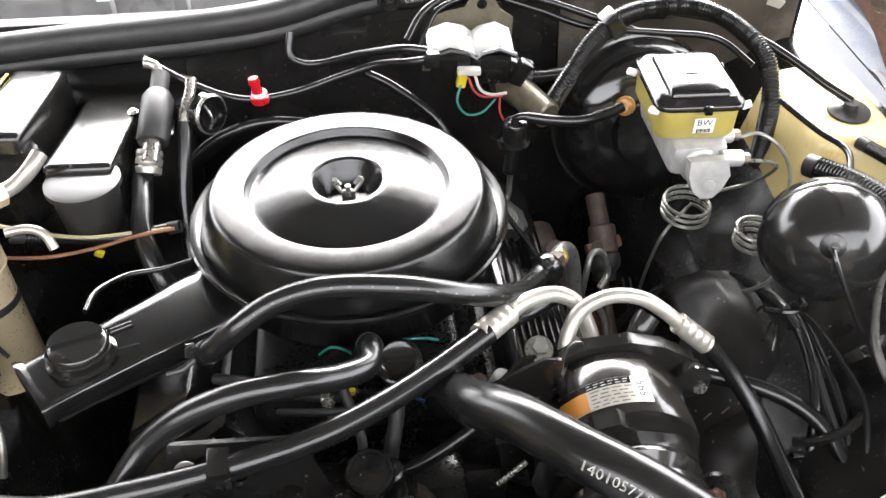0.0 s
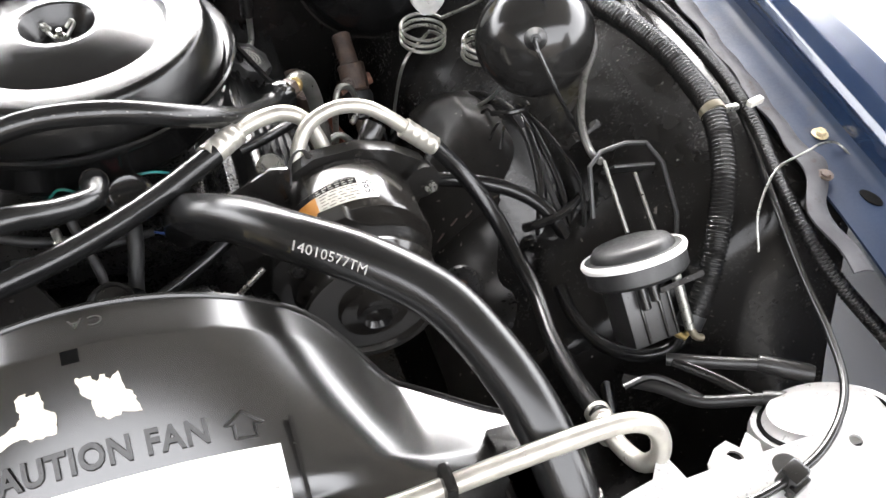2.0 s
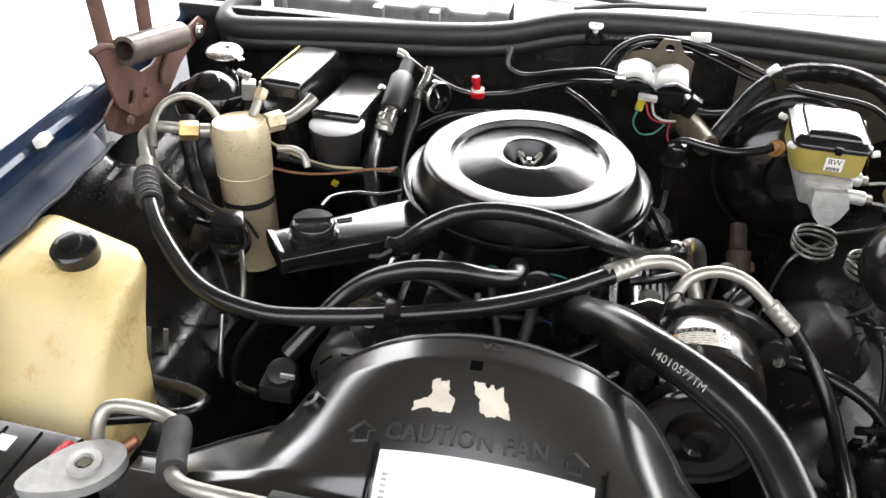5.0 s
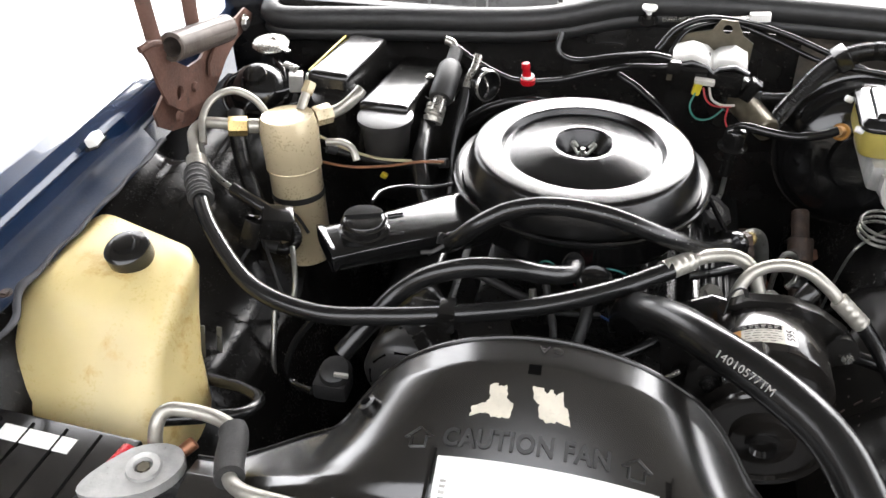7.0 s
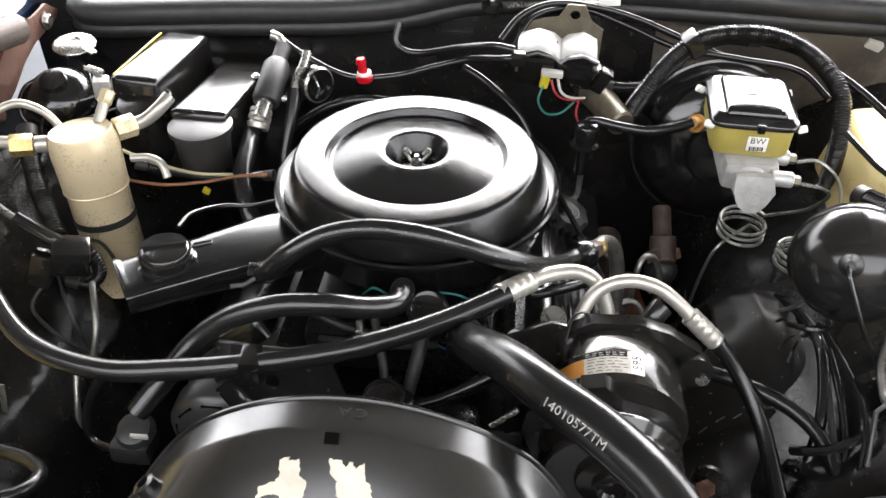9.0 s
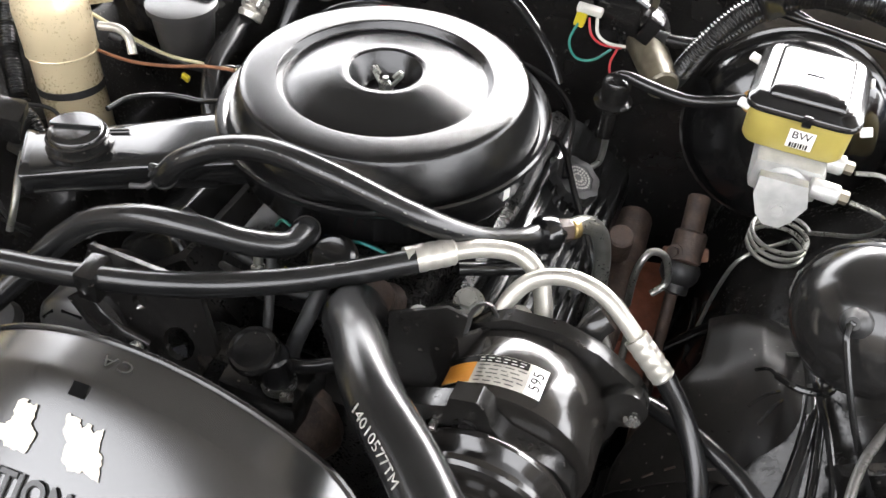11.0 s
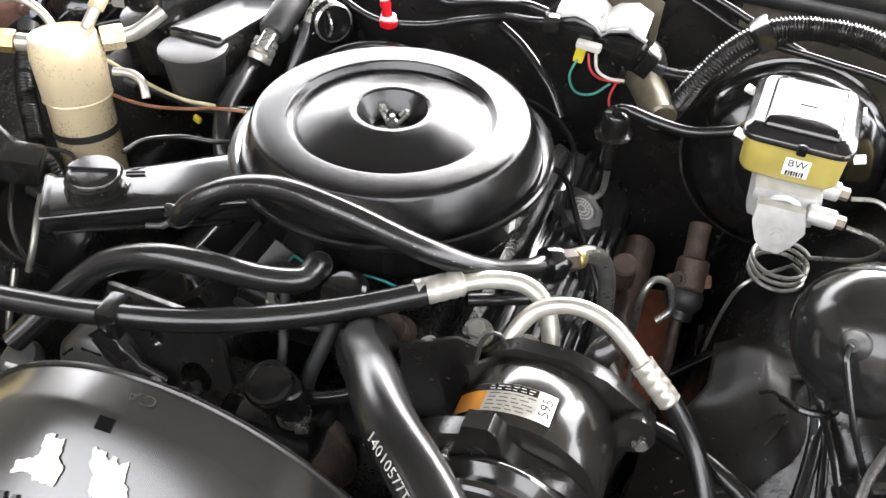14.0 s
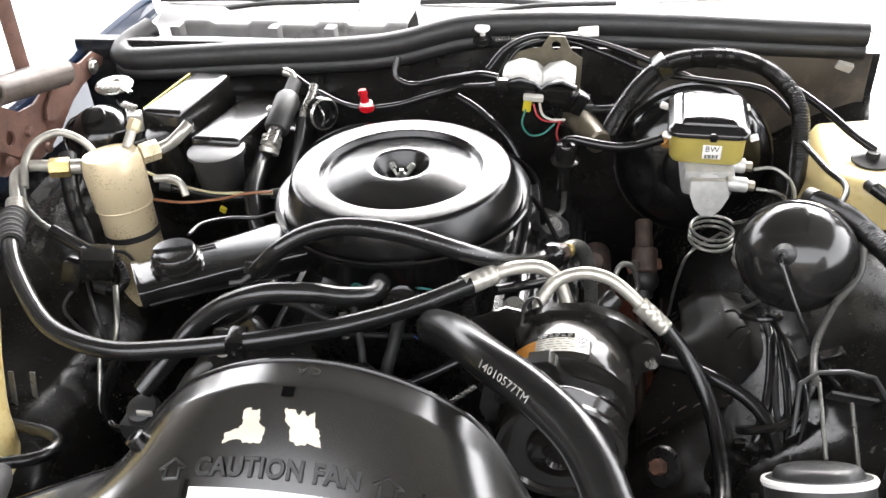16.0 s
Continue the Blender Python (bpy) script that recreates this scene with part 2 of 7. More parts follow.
def spline(points, step=0.006, closed=False):
    P = [Vector(p) for p in points]
    Q = [2 * P[0] - P[1], *P, 2 * P[-1] - P[-2]]
    out = []
    for i in range(len(P) - 1):
        a, b, c, d = Q[i:i + 4]
        k = max(2, int((c - b).length / step))
        for j in range(k):
            u = j / k
            out.append(0.5 * (2 * b + (c - a) * u + (2 * a - 5 * b + 4 * c - d) * u * u + (3 * b - a - 3 * c + d) * u ** 3))
    out.append(P[-1])
    return out


def sweep(line, radius, n=12, bm=None, cap=True, flat=1.0):
    """A tube along a line of points; radius is a number or a function of the length run."""
    bm = bm or bmesh.new()
    rings, up, s = [], None, 0.0
    for i, p in enumerate(line):
        t = (line[min(i + 1, len(line) - 1)] - line[max(i - 1, 0)])
        t = t.normalized() if t.length > 1e-9 else Vector((0, 0, 1))
        if up is None:
            up = t.orthogonal().normalized()
        up = (up - t * up.dot(t))
        up = up.normalized() if up.length > 1e-6 else t.orthogonal().normalized()
        side = t.cross(up)
        if i:
            s += (p - line[i - 1]).length
        r = radius(s) if callable(radius) else radius
        rings.append([bm.verts.new(p + r * (math.cos(k * 2 * math.pi / n) * up + flat * math.sin(k * 2 * math.pi / n) * side)) for k in range(n)])
    for a, b in zip(rings, rings[1:]):
        for k in range(n):
            bm.faces.new((a[k], a[(k + 1) % n], b[(k + 1) % n], b[k]))
    if cap:
        bm.faces.new(rings[0])
        bm.faces.new(rings[-1])
    return bm


def tube(points, r, n=12, step=0.006, bm=None):
    return sweep(spline(points, step), r, n, bm)


def ribbed(points, r, n=16, deep=0.11):
    pitch = max(0.0044, 0.36 * r)
    line = spline(points, pitch / 6)
    return sweep(line, lambda s: r * (1 + deep * math.cos(s / pitch * 2 * math.pi)), n)


def lathe(profile, n=48, m=None, bm=None):
    """A turned shape from (radius, height) pairs round z, placed by m."""
    bm = bm or bmesh.new()
    m = m or Matrix.Identity(4)
    rings = []
    for r, z in profile:
        if r < 1e-6:
            rings.append([bm.verts.new(m @ Vector((0, 0, z)))])
        else:
            rings.append([bm.verts.new(m @ Vector((r * math.cos(k * 2 * math.pi / n), r * math.sin(k * 2 * math.pi / n), z))) for k in range(n)])
    for a, b in zip(rings, rings[1:]):
        for k in range(n):
            q = (k + 1) % n
            if len(a) == 1 and len(b) == 1:
                break
            if len(a) == 1:
                bm.faces.new((a[0], b[q], b[k]))
            elif len(b) == 1:
                bm.faces.new((a[k], a[q], b[0]))
            else:
                bm.faces.new((a[k], a[q], b[q], b[k]))
    return bm


def aim(at, direction):
    """A pose at a place whose z axis points along a direction."""
    return Matrix.Translation(at) @ Vector(direction).to_track_quat("Z", "Y").to_matrix().to_4x4()


def rod(a, b, r, n=16, bm=None, r2=None):
    a, b = Vector(a), Vector(b)
    L = (b - a).length
    r2 = r if r2 is None else r2
    e = min(r, r2, L) * 0.15
    return lathe([(0, 0), (r - e, 0), (r, e), (r2, L - e), (r2 - e, L), (0, L)], n, aim(a, b - a), bm)


def hexnut(a, b, r, bm=None):
    a, b = Vector(a), Vector(b)
    L = (b - a).length
    return lathe([(0, 0), (r * 0.92, 0), (r, r * 0.1), (r, L - r * 0.1), (r * 0.92, L), (0, L)], 6, aim(a, b - a), bm)


def block(size, m=None, bevel=0.004, taper=1.0, bm=None, segs=2):
    """A box about the origin with rounded edges; taper narrows its top."""
    b2 = bmesh.new()
    bmesh.ops.create_cube(b2, size=1.0)
    for v in b2.verts:
        k = taper if v.co.z > 0 else 1.0
        v.co = Vector((v.co.x * size[0] * k, v.co.y * size[1] * k, v.co.z * size[2]))
    if bevel:
        bmesh.ops.bevel(b2, geom=b2.edges[:], offset=bevel, segments=segs, profile=0.6, affect="EDGES")
    if m:
        b2.transform(m)
    if bm is None:
        return b2
    me = bpy.data.meshes.new("join")
    b2.to_mesh(me)
    b2.free()
    bm.from_mesh(me)
    bpy.data.meshes.remove(me)
    return bm


def plate(outline, thick, m=None, bevel=0.001, holes=()):
    """A flat plate from an outline in x and y, with round holes (x, y, r) cut through as inset wells."""
    bm = bmesh.new()
    vs = [bm.verts.new((x, y, 0)) for x, y in outline]
    edges = [bm.edges.new((vs[i], vs[(i + 1) % len(vs)])) for i in range(len(vs))]
    for hx, hy, hr in holes:
        ring = [bm.verts.new((hx + hr * math.cos(k * math.pi / 8), hy + hr * math.sin(k * math.pi / 8), 0)) for k in range(16)]
        edges += [bm.edges.new((ring[i], ring[(i + 1) % 16])) for i in range(16)]
    bmesh.ops.triangle_fill(bm, use_beauty=True, use_dissolve=False, edges=edges)
    g = bmesh.ops.extrude_face_region(bm, geom=bm.faces[:])
    bmesh.ops.translate(bm, vec=(0, 0, thick), verts=[v for v in g["geom"] if isinstance(v, bmesh.types.BMVert)])
    if m:
        bm.transform(m)
    return bm


def grid(fn, us, vs, thick=0.0):
    """A sheet through fn(u, v); thick sets a second skin under it."""
    bm = bmesh.new()
    def skin(off):
        return [[bm.verts.new(Vector(fn(u, v)) + Vector((0, 0, off))) for v in vs] for u in us]
    top = skin(0.0)
    def faces(R, flip):
        for i in range(len(us) - 1):
            for j in range(len(vs) - 1):
                q = (R[i][j], R[i + 1][j], R[i + 1][j + 1], R[i][j + 1])
                bm.faces.new(q[::-1] if flip else q)
    faces(top, False)
    if thick:
        low = skin(-thick)
        faces(low, True)
        nu, nv = len(us), len(vs)
        rim = [(i, 0) for i in range(nu)] + [(nu - 1, j) for j in range(1, nv)] + [(i, nv - 1) for i in range(nu - 2, -1, -1)] + [(0, j) for j in range(nv - 2, 0, -1)]
        for k in range(len(rim)):
            (a, b), (c, d) = rim[k], rim[(k + 1) % len(rim)]
            bm.faces.new((top[a][b], low[a][b], low[c][d], top[c][d]))
    return bm


def steps(a, b, n):
    return [a + (b - a) * i / (n - 1) for i in range(n)]


def ease(u):
    u = min(1.0, max(0.0, u))
    return u * u * (3 - 2 * u)


def lettering(text, size, extrude=0.0004, spacing=1.0, bold=0.0):
    """The built-in font as a bmesh in x and y, centred."""
    cu = bpy.data.curves.new("letters", "FONT")
    cu.body, cu.size, cu.extrude, cu.align_x, cu.align_y, cu.space_character = text, size, extrude, "CENTER", "CENTER", spacing
    cu.resolution_u = 3
    cu.offset = bold
    ob = new("letters", cu)
    me = bpy.data.meshes.new_from_object(ob.evaluated_get(bpy.context.evaluated_depsgraph_get()))
    bm = bmesh.new()
    bm.from_mesh(me)
    bpy.data.objects.remove(ob)
    bpy.data.curves.remove(cu)
    bpy.data.meshes.remove(me)
    return bm


def drape(bm, fn):
    for v in bm.verts:
        v.co = fn(v.co)
    return bm


def bolt(at, direction, r=0.007, h=0.005, bm=None):
    a, d = Vector(at), Vector(direction).normalized()
    bm = lathe([(0, 0), (r * 1.5, 0), (r * 1.5, 0.0015), (0, 0.0015)], 16, aim(a, d), bm)
    return hexnut(a + d * 0.001, a + d * (h + 0.001), r, bm)


def clamp(line_a, line_b, r, width=0.010, bm=None):
    """A band clamp round a hose from a towards b."""
    a, d = Vector(line_a), (Vector(line_b) - Vector(line_a)).normalized()
    return lathe([(r - 0.001, 0), (r + 0.001, 0), (r + 0.0015, width / 2), (r + 0.001, width), (r - 0.001, width)], 20, aim(a, d), bm)


def loft(rings, bm=None, cap=True):
    """A skin through rings of points."""
    bm = bm or bmesh.new()
    R = [[bm.verts.new(p) for p in r] for r in rings]
    for a, b in zip(R, R[1:]):
        for k in range(len(a)):
            bm.faces.new((a[k], a[(k + 1) % len(a)], b[(k + 1) % len(b)], b[k]))
    if cap:
        bm.faces.new(R[0])
        bm.faces.new(R[-1])
    return bm


def rounded(corners, z, r, k=5):
    """A ring through the corners of a quad with rounded corners."""
    out, n = [], len(corners)
    for i in range(n):
        p, a, b = Vector(corners[i]), Vector(corners[i - 1]), Vector(corners[(i + 1) % n])
        p0, p1 = p + (a - p).normalized() * r, p + (b - p).normalized() * r
        for j in range(k):
            u = j / (k - 1)
            q = (1 - u) ** 2 * p0 + 2 * u * (1 - u) * p + u * u * p1
            out.append(Vector((q.x, q.y, z)))
    return out


# ---- structure ----
def setting(name, bm, mat, label, category, angle=40):
    return single(name, bm, mat, label, category, kind="structure", angle=angle)


setting("ground", grid(lambda u, v: (u, v, 0.0), steps(-60, 60, 13), steps(-60, 60, 13)), M_CONCRETE, "pale bright concrete ground around the car", "ground")


def inner_fender_height(x, y, side=1):
    """The top of the wheel housing, by the distance from the car's middle."""
    a = abs(x)
    k = [(0.36, 0.30), (0.40, 0.44), (0.43, 0.58), (0.46, 0.655), (0.50, 0.70), (0.56, 0.748), (0.60, 0.786), (0.64, 0.815), (0.68, 0.838), (0.72, 0.856), (0.745, 0.866), (0.81, 0.872)]
    if side < 0:
        e = ease((y + 0.30) / 0.2)
        k = k[:5] + [(0.56, 0.735 + 0.03 * e), (0.60, 0.755 + 0.05 * e), (0.66, 0.785 + 0.048 * e), (0.70, 0.82 + 0.032 * e), (0.73, 0.842 + 0.024 * e), (0.81, 0.870)]
    a2 = a + 0.022 * ease((y + 0.56) / 0.14) * ease((-0.02 - y) / 0.10) * ease((0.62 - a) / 0.12)
    z = k[0][1]
    for (x0, z0), (x1, z1) in zip(k, k[1:]):
        if x0 <= a2 <= x1:
            z = z0 + (z1 - z0) * (a2 - x0) / (x1 - x0)
    drop = 0.30 * ease((-0.46 - y) / 0.14) + 0.03 * ease((-0.36 - y) / 0.1) * ease((0.72 - a) / 0.1) if side > 0 else 0.05 * ease((-0.38 - y) / 0.16) * ease((0.74 - a) / 0.1)
    if side < 0:
        drop += 0.10 * ease((y + 0.05) / 0.05) * ease((a - 0.655) / 0.035)
    ridge = 0.004 * math.sin((a - 0.6) * 125.0) * ease((a - 0.57) / 0.03) * ease((0.73 - a) / 0.03) * ease((y + 0.3) / 0.1) if side < 0 else 0.0
    return z - drop + ridge + 0.012 * math.sin(y * 9.0) * ease((0.72 - a) / 0.1)


def fold(v, side):
    """The distance from the middle at which the fender steps up from its inner ledge."""
    return 0.812 + 0.117 * min(v + 0.5, 0.6) + 0.03 * max(0.0, v - 0.1) if side > 0 else 0.744 + 0.03 * max(0.0, v)


def fender_skin(u, v, side):
    prof = [(-0.062, 0.876), (-0.045, 0.878), (-0.012, 0.880), (-0.003, 0.884), (0.001, 0.892), (0.003, 0.916), (0.008, 0.926), (0.022, 0.940), (0.055, 0.948), (0.105, 0.938), (0.140, 0.890), (0.150, 0.40)]
    i = min(int(u), len(prof) - 2)
    f = u - i
    x = prof[i][0] * (1 - f) + prof[i + 1][0] * f
    z = prof[i][1] * (1 - f) + prof[i + 1][1] * f
    if side < 0 and x < 0:
        x *= 1 - 0.92 * ease((v + 0.08) / 0.06)
    return (side * (fold(v, side) + x), v, z + 0.012 * ease((v - 0.1) / 0.6) - 0.02 * ease((-0.5 - v) / 0.5))


for side, word in ((-1, "left"), (1, "right")):
    setting("inner_fender_" + word, grid(lambda u, v: (side * u, v, inner_fender_height(u, v, side)), steps(0.36, 0.80, 68), steps(-0.86, 0.42, 80), 0.004), M_HOUSING,
            "glossy black sheet metal wheel housing with dust marks", "inner fender", 60)
    fen = thing("fender_" + word, (side * 0.8, -0.2, 0.85), "dark blue painted steel car fender with a folded flange", "fender", kind="structure")
    part("fender_skin", grid(lambda u, v: fender_skin(u, v, side), steps(4, 11, 42), steps(-1.0, 0.75, 44), 0.003), M_BLUE, fen, angle=50)
    part("inner_ledge", grid(lambda u, v: fender_skin(u, v, side), steps(0, 4, 18), steps(-1.0, 0.75, 44), 0.003), M_LEDGE, fen, "dull blue inner ledge", angle=50)

# rubber splash shield over the wheel housing, with a row of staples
def shield_z(x, y):
    k = [(0.36, 0.625), (0.385, 0.665), (0.428, 0.715), (0.46, 0.738), (0.49, 0.751), (0.52, 0.748), (0.56, 0.728), (0.60, 0.70)]
    z = k[0][1]
    for (x0, z0), (x1, z1) in zip(k, k[1:]):
        if x0 <= x <= x1:
            z = z0 + (z1 - z0) * (x - x0) / (x1 - x0)
    return z - 0.052 * ease((-0.13 - y) / 0.12) - 0.05 * ease((-0.36 - y) / 0.12) - 0.02 * ease((y + 0.06) / 0.05) + 0.003 * math.sin(x * 60 + y * 33) + 0.002 * math.sin(y * 71 - x * 20)


shield = thing("splash_shield", (0.48, -0.20, 0.70), "dusty black rubber splash shield stapled over the wheel housing", "splash shield", kind="structure")
part("upper_sheet", grid(lambda u, v: (u + (0.60 - u) / 0.225 * 0.06 * ease((v + 0.21) / 0.12), v, shield_z(u + (0.60 - u) / 0.225 * 0.06 * ease((v + 0.21) / 0.12), v)), steps(0.375, 0.60, 40), steps(-0.235, -0.015, 40), 0.003), M_SHIELD, shield, angle=60)
part("lower_sheet", grid(lambda u, v: (u, v, shield_z(u, v) - 0.007), steps(0.365, 0.58, 36), steps(-0.47, -0.20, 40), 0.003), M_SHIELD, shield, angle=60)
for k in range(7):
    x, y = 0.39 + 0.019 * k, -0.228 + 0.002 * (k % 3)
    part("staple", sweep([Vector((x, y, shield_z(x, y) + 0.002)), Vector((x + 0.009, y + 0.002, shield_z(x + 0.009, y) + 0.003))], 0.0012, 6), M_BROWN, shield)

# firewall, cowl and windscreen
setting("firewall", block((1.56, 0.03, 0.75), pose(0, 0.435, 0.575), 0.006), M_PANEL, "black painted firewall with seams and dust", "firewall")
setting("cowl_panel", grid(lambda u, v: (u, v, 0.90 - 0.02 * ease((v - 0.44) / 0.1) + 0.03 * ease((v - 0.66) / 0.1)), steps(-0.74, 0.74, 20), steps(0.44, 0.80, 12), 0.004), M_PLENUM,
        "pale grey painted cowl panel behind the rubber seal", "cowl")
# opaque pale colour stands in for bright sky reflected in the glass
wind = setting("windshield", grid(lambda u, v: (u, 0.80 + 0.75 * v + 0.08 * (abs(u) / 0.75) ** 2, 0.905 + 0.48 * v), steps(-0.72, 0.72, 16), steps(0, 1, 6), 0.005), material("pale_reflection_glass", (0.55, 0.57, 0.57), 0.06, 0, 0.03, 3, 0.0, 200),
               "sloping windshield glass, coloured pale for the sky it reflects", "windshield")
setting("subframe", block((1.3, 1.6, 0.06), pose(0, -0.25, 0.25), 0.01), M_IRON, "dark dirty steel subframe under the engine", "subframe")
# the raised hood overhead
hood_pose = pose(0, 0.55, 1.34, -44, 0, 0)
setting("hood", grid(lambda u, v: tuple(hood_pose @ Vector((u, -v, 0.02 * math.cos(u * 1.8)))), steps(-0.76, 0.76, 16), steps(0.0, 1.52, 14), 0.02), M_BLUE,
        "raised dark blue car hood above the engine bay", "hood")

# unseen matte pad, added so the hood's underside reflects dark
setting("hood_dimming_pad", grid(lambda u, v: tuple(hood_pose @ Vector((u, -v, 0.02 * math.cos(u * 1.8) - 0.030 + 0.004 * math.sin(u * 21) * math.sin(v * 19)))), steps(-0.70, 0.70, 24), steps(0.06, 1.46, 24), 0.008), M_FELT,
        "unseen dull dark pad added under the raised hood to dim reflections", "insulation")

# unseen roof and walls, added to block sky and shape reflections, open towards the nose
setting("ceiling", block((7.0, 3.5, 0.12), pose(0, -0.05, 2.95), 0.01), M_SCREEN, "unseen dark roof slab added to block overhead sky", "ceiling")
setting("screen_south", block((7.0, 0.12, 2.9), pose(0, -5.4, 1.45), 0.01), M_SCREEN, "unseen dark wall added to dim side reflections", "wall")
setting("screen_west", block((0.12, 6.5, 2.9), pose(-3.44, -2.09, 1.45), 0.01), M_SCREEN, "unseen dark wall added to dim side reflections", "wall")
setting("screen_east", block((0.12, 2.6, 2.9), pose(3.44, -4.04, 1.45), 0.01), M_SCREEN, "unseen dark wall added to dim side reflections", "wall")

# radiator support at the front
sup = thing("radiator_support", (0, -0.80, 0.85), "pale grey steel radiator support panel with punched holes", "radiator support", kind="structure", move=(0, 0, -0.035))
part("top_panel", plate([(0.345, -0.723), (0.385, -0.727), (0.398, -0.724), (0.420, -0.720), (0.432, -0.704), (0.440, -0.702), (0.447, -0.728), (0.472, -0.727), (0.484, -0.712), (0.497, -0.727), (0.545, -0.726), (0.60, -0.725), (0.68, -0.723), (0.80, -0.72), (0.82, -1.05), (0.365, -1.05), (0.372, -0.85), (0.375, -0.79), (0.345, -0.76)], 0.003,
                       pose(0, 0, 0.885), holes=[(0.533, -0.744, 0.012), (0.605, -0.742, 0.006), (0.71, -0.752, 0.010)]), M_GREY, sup)
part("front_ledge", block((0.9, 0.06, 0.012), pose(0.82, -0.86, 0.880, 0, 0, 1), 0.003), M_GREY, sup)
part("ridge", sweep([Vector((0.46, -0.815, 0.890)), Vector((0.62, -0.800, 0.890)), Vector((0.80, -0.785, 0.890))], 0.004, 8), M_GREY, sup)
part("bead", sweep([Vector((0.44, -0.842, 0.889)), Vector((0.62, -0.832, 0.889)), Vector((0.80, -0.815, 0.889))], 0.002, 6), M_TERRA, sup, "thin dull red seam line")
for x, y in ((0.362, -0.768), (0.424, -0.768)):
    nutp = part("clip_nut", block((0.018, 0.018, 0.003), pose(x, y, 0.890, 0, 0, 12), 0.0006), M_GREY, sup)
    # black disc painted for the shade in the hole
    part("nut_hole_shade", lathe([(0, 0), (0.004, 0), (0.004, 0.0006), (0, 0.0006)], 12, pose(x, y, 0.8918)), M_INK_HOLE, nutp)
part("lower_panel", block((1.5, 0.02, 0.45), pose(0, -0.86, 0.65), 0.004), M_PANEL, sup)
part("left_panel", plate([(-0.36, -0.76), (-0.80, -0.72), (-0.80, -1.05), (0.0, -1.05), (0.0, -0.80), (-0.36, -0.80)], 0.003, pose(0, 0, 0.80)), M_GREY, sup)

# rubber seal along the cowl
SEAL = [(-0.645, 0.50, 0.945), (-0.675, 0.43, 0.930), (-0.645, 0.388, 0.922), (-0.52, 0.383, 0.930), (-0.40, 0.383, 0.939), (-0.18, 0.383, 0.953), (-0.075, 0.384, 0.967), (0.0, 0.385, 0.988), (0.07, 0.386, 1.002), (0.22, 0.388, 1.008), (0.42, 0.392, 1.004), (0.60, 0.395, 0.996), (0.74, 0.40, 0.990)]
seal = thing("cowl_seal", (0, 0.40, 0.93), "long black rubber weatherstrip along the cowl edge", "weatherstrip")
part("seal_bulb", sweep(spline(SEAL, 0.02), 0.024, 16), M_MATTE, seal)
part("seal_lip", sweep([p + Vector((0, -0.008, -0.026)) for p in spline(SEAL, 0.02)], 0.015, 10), M_MATTE, seal)


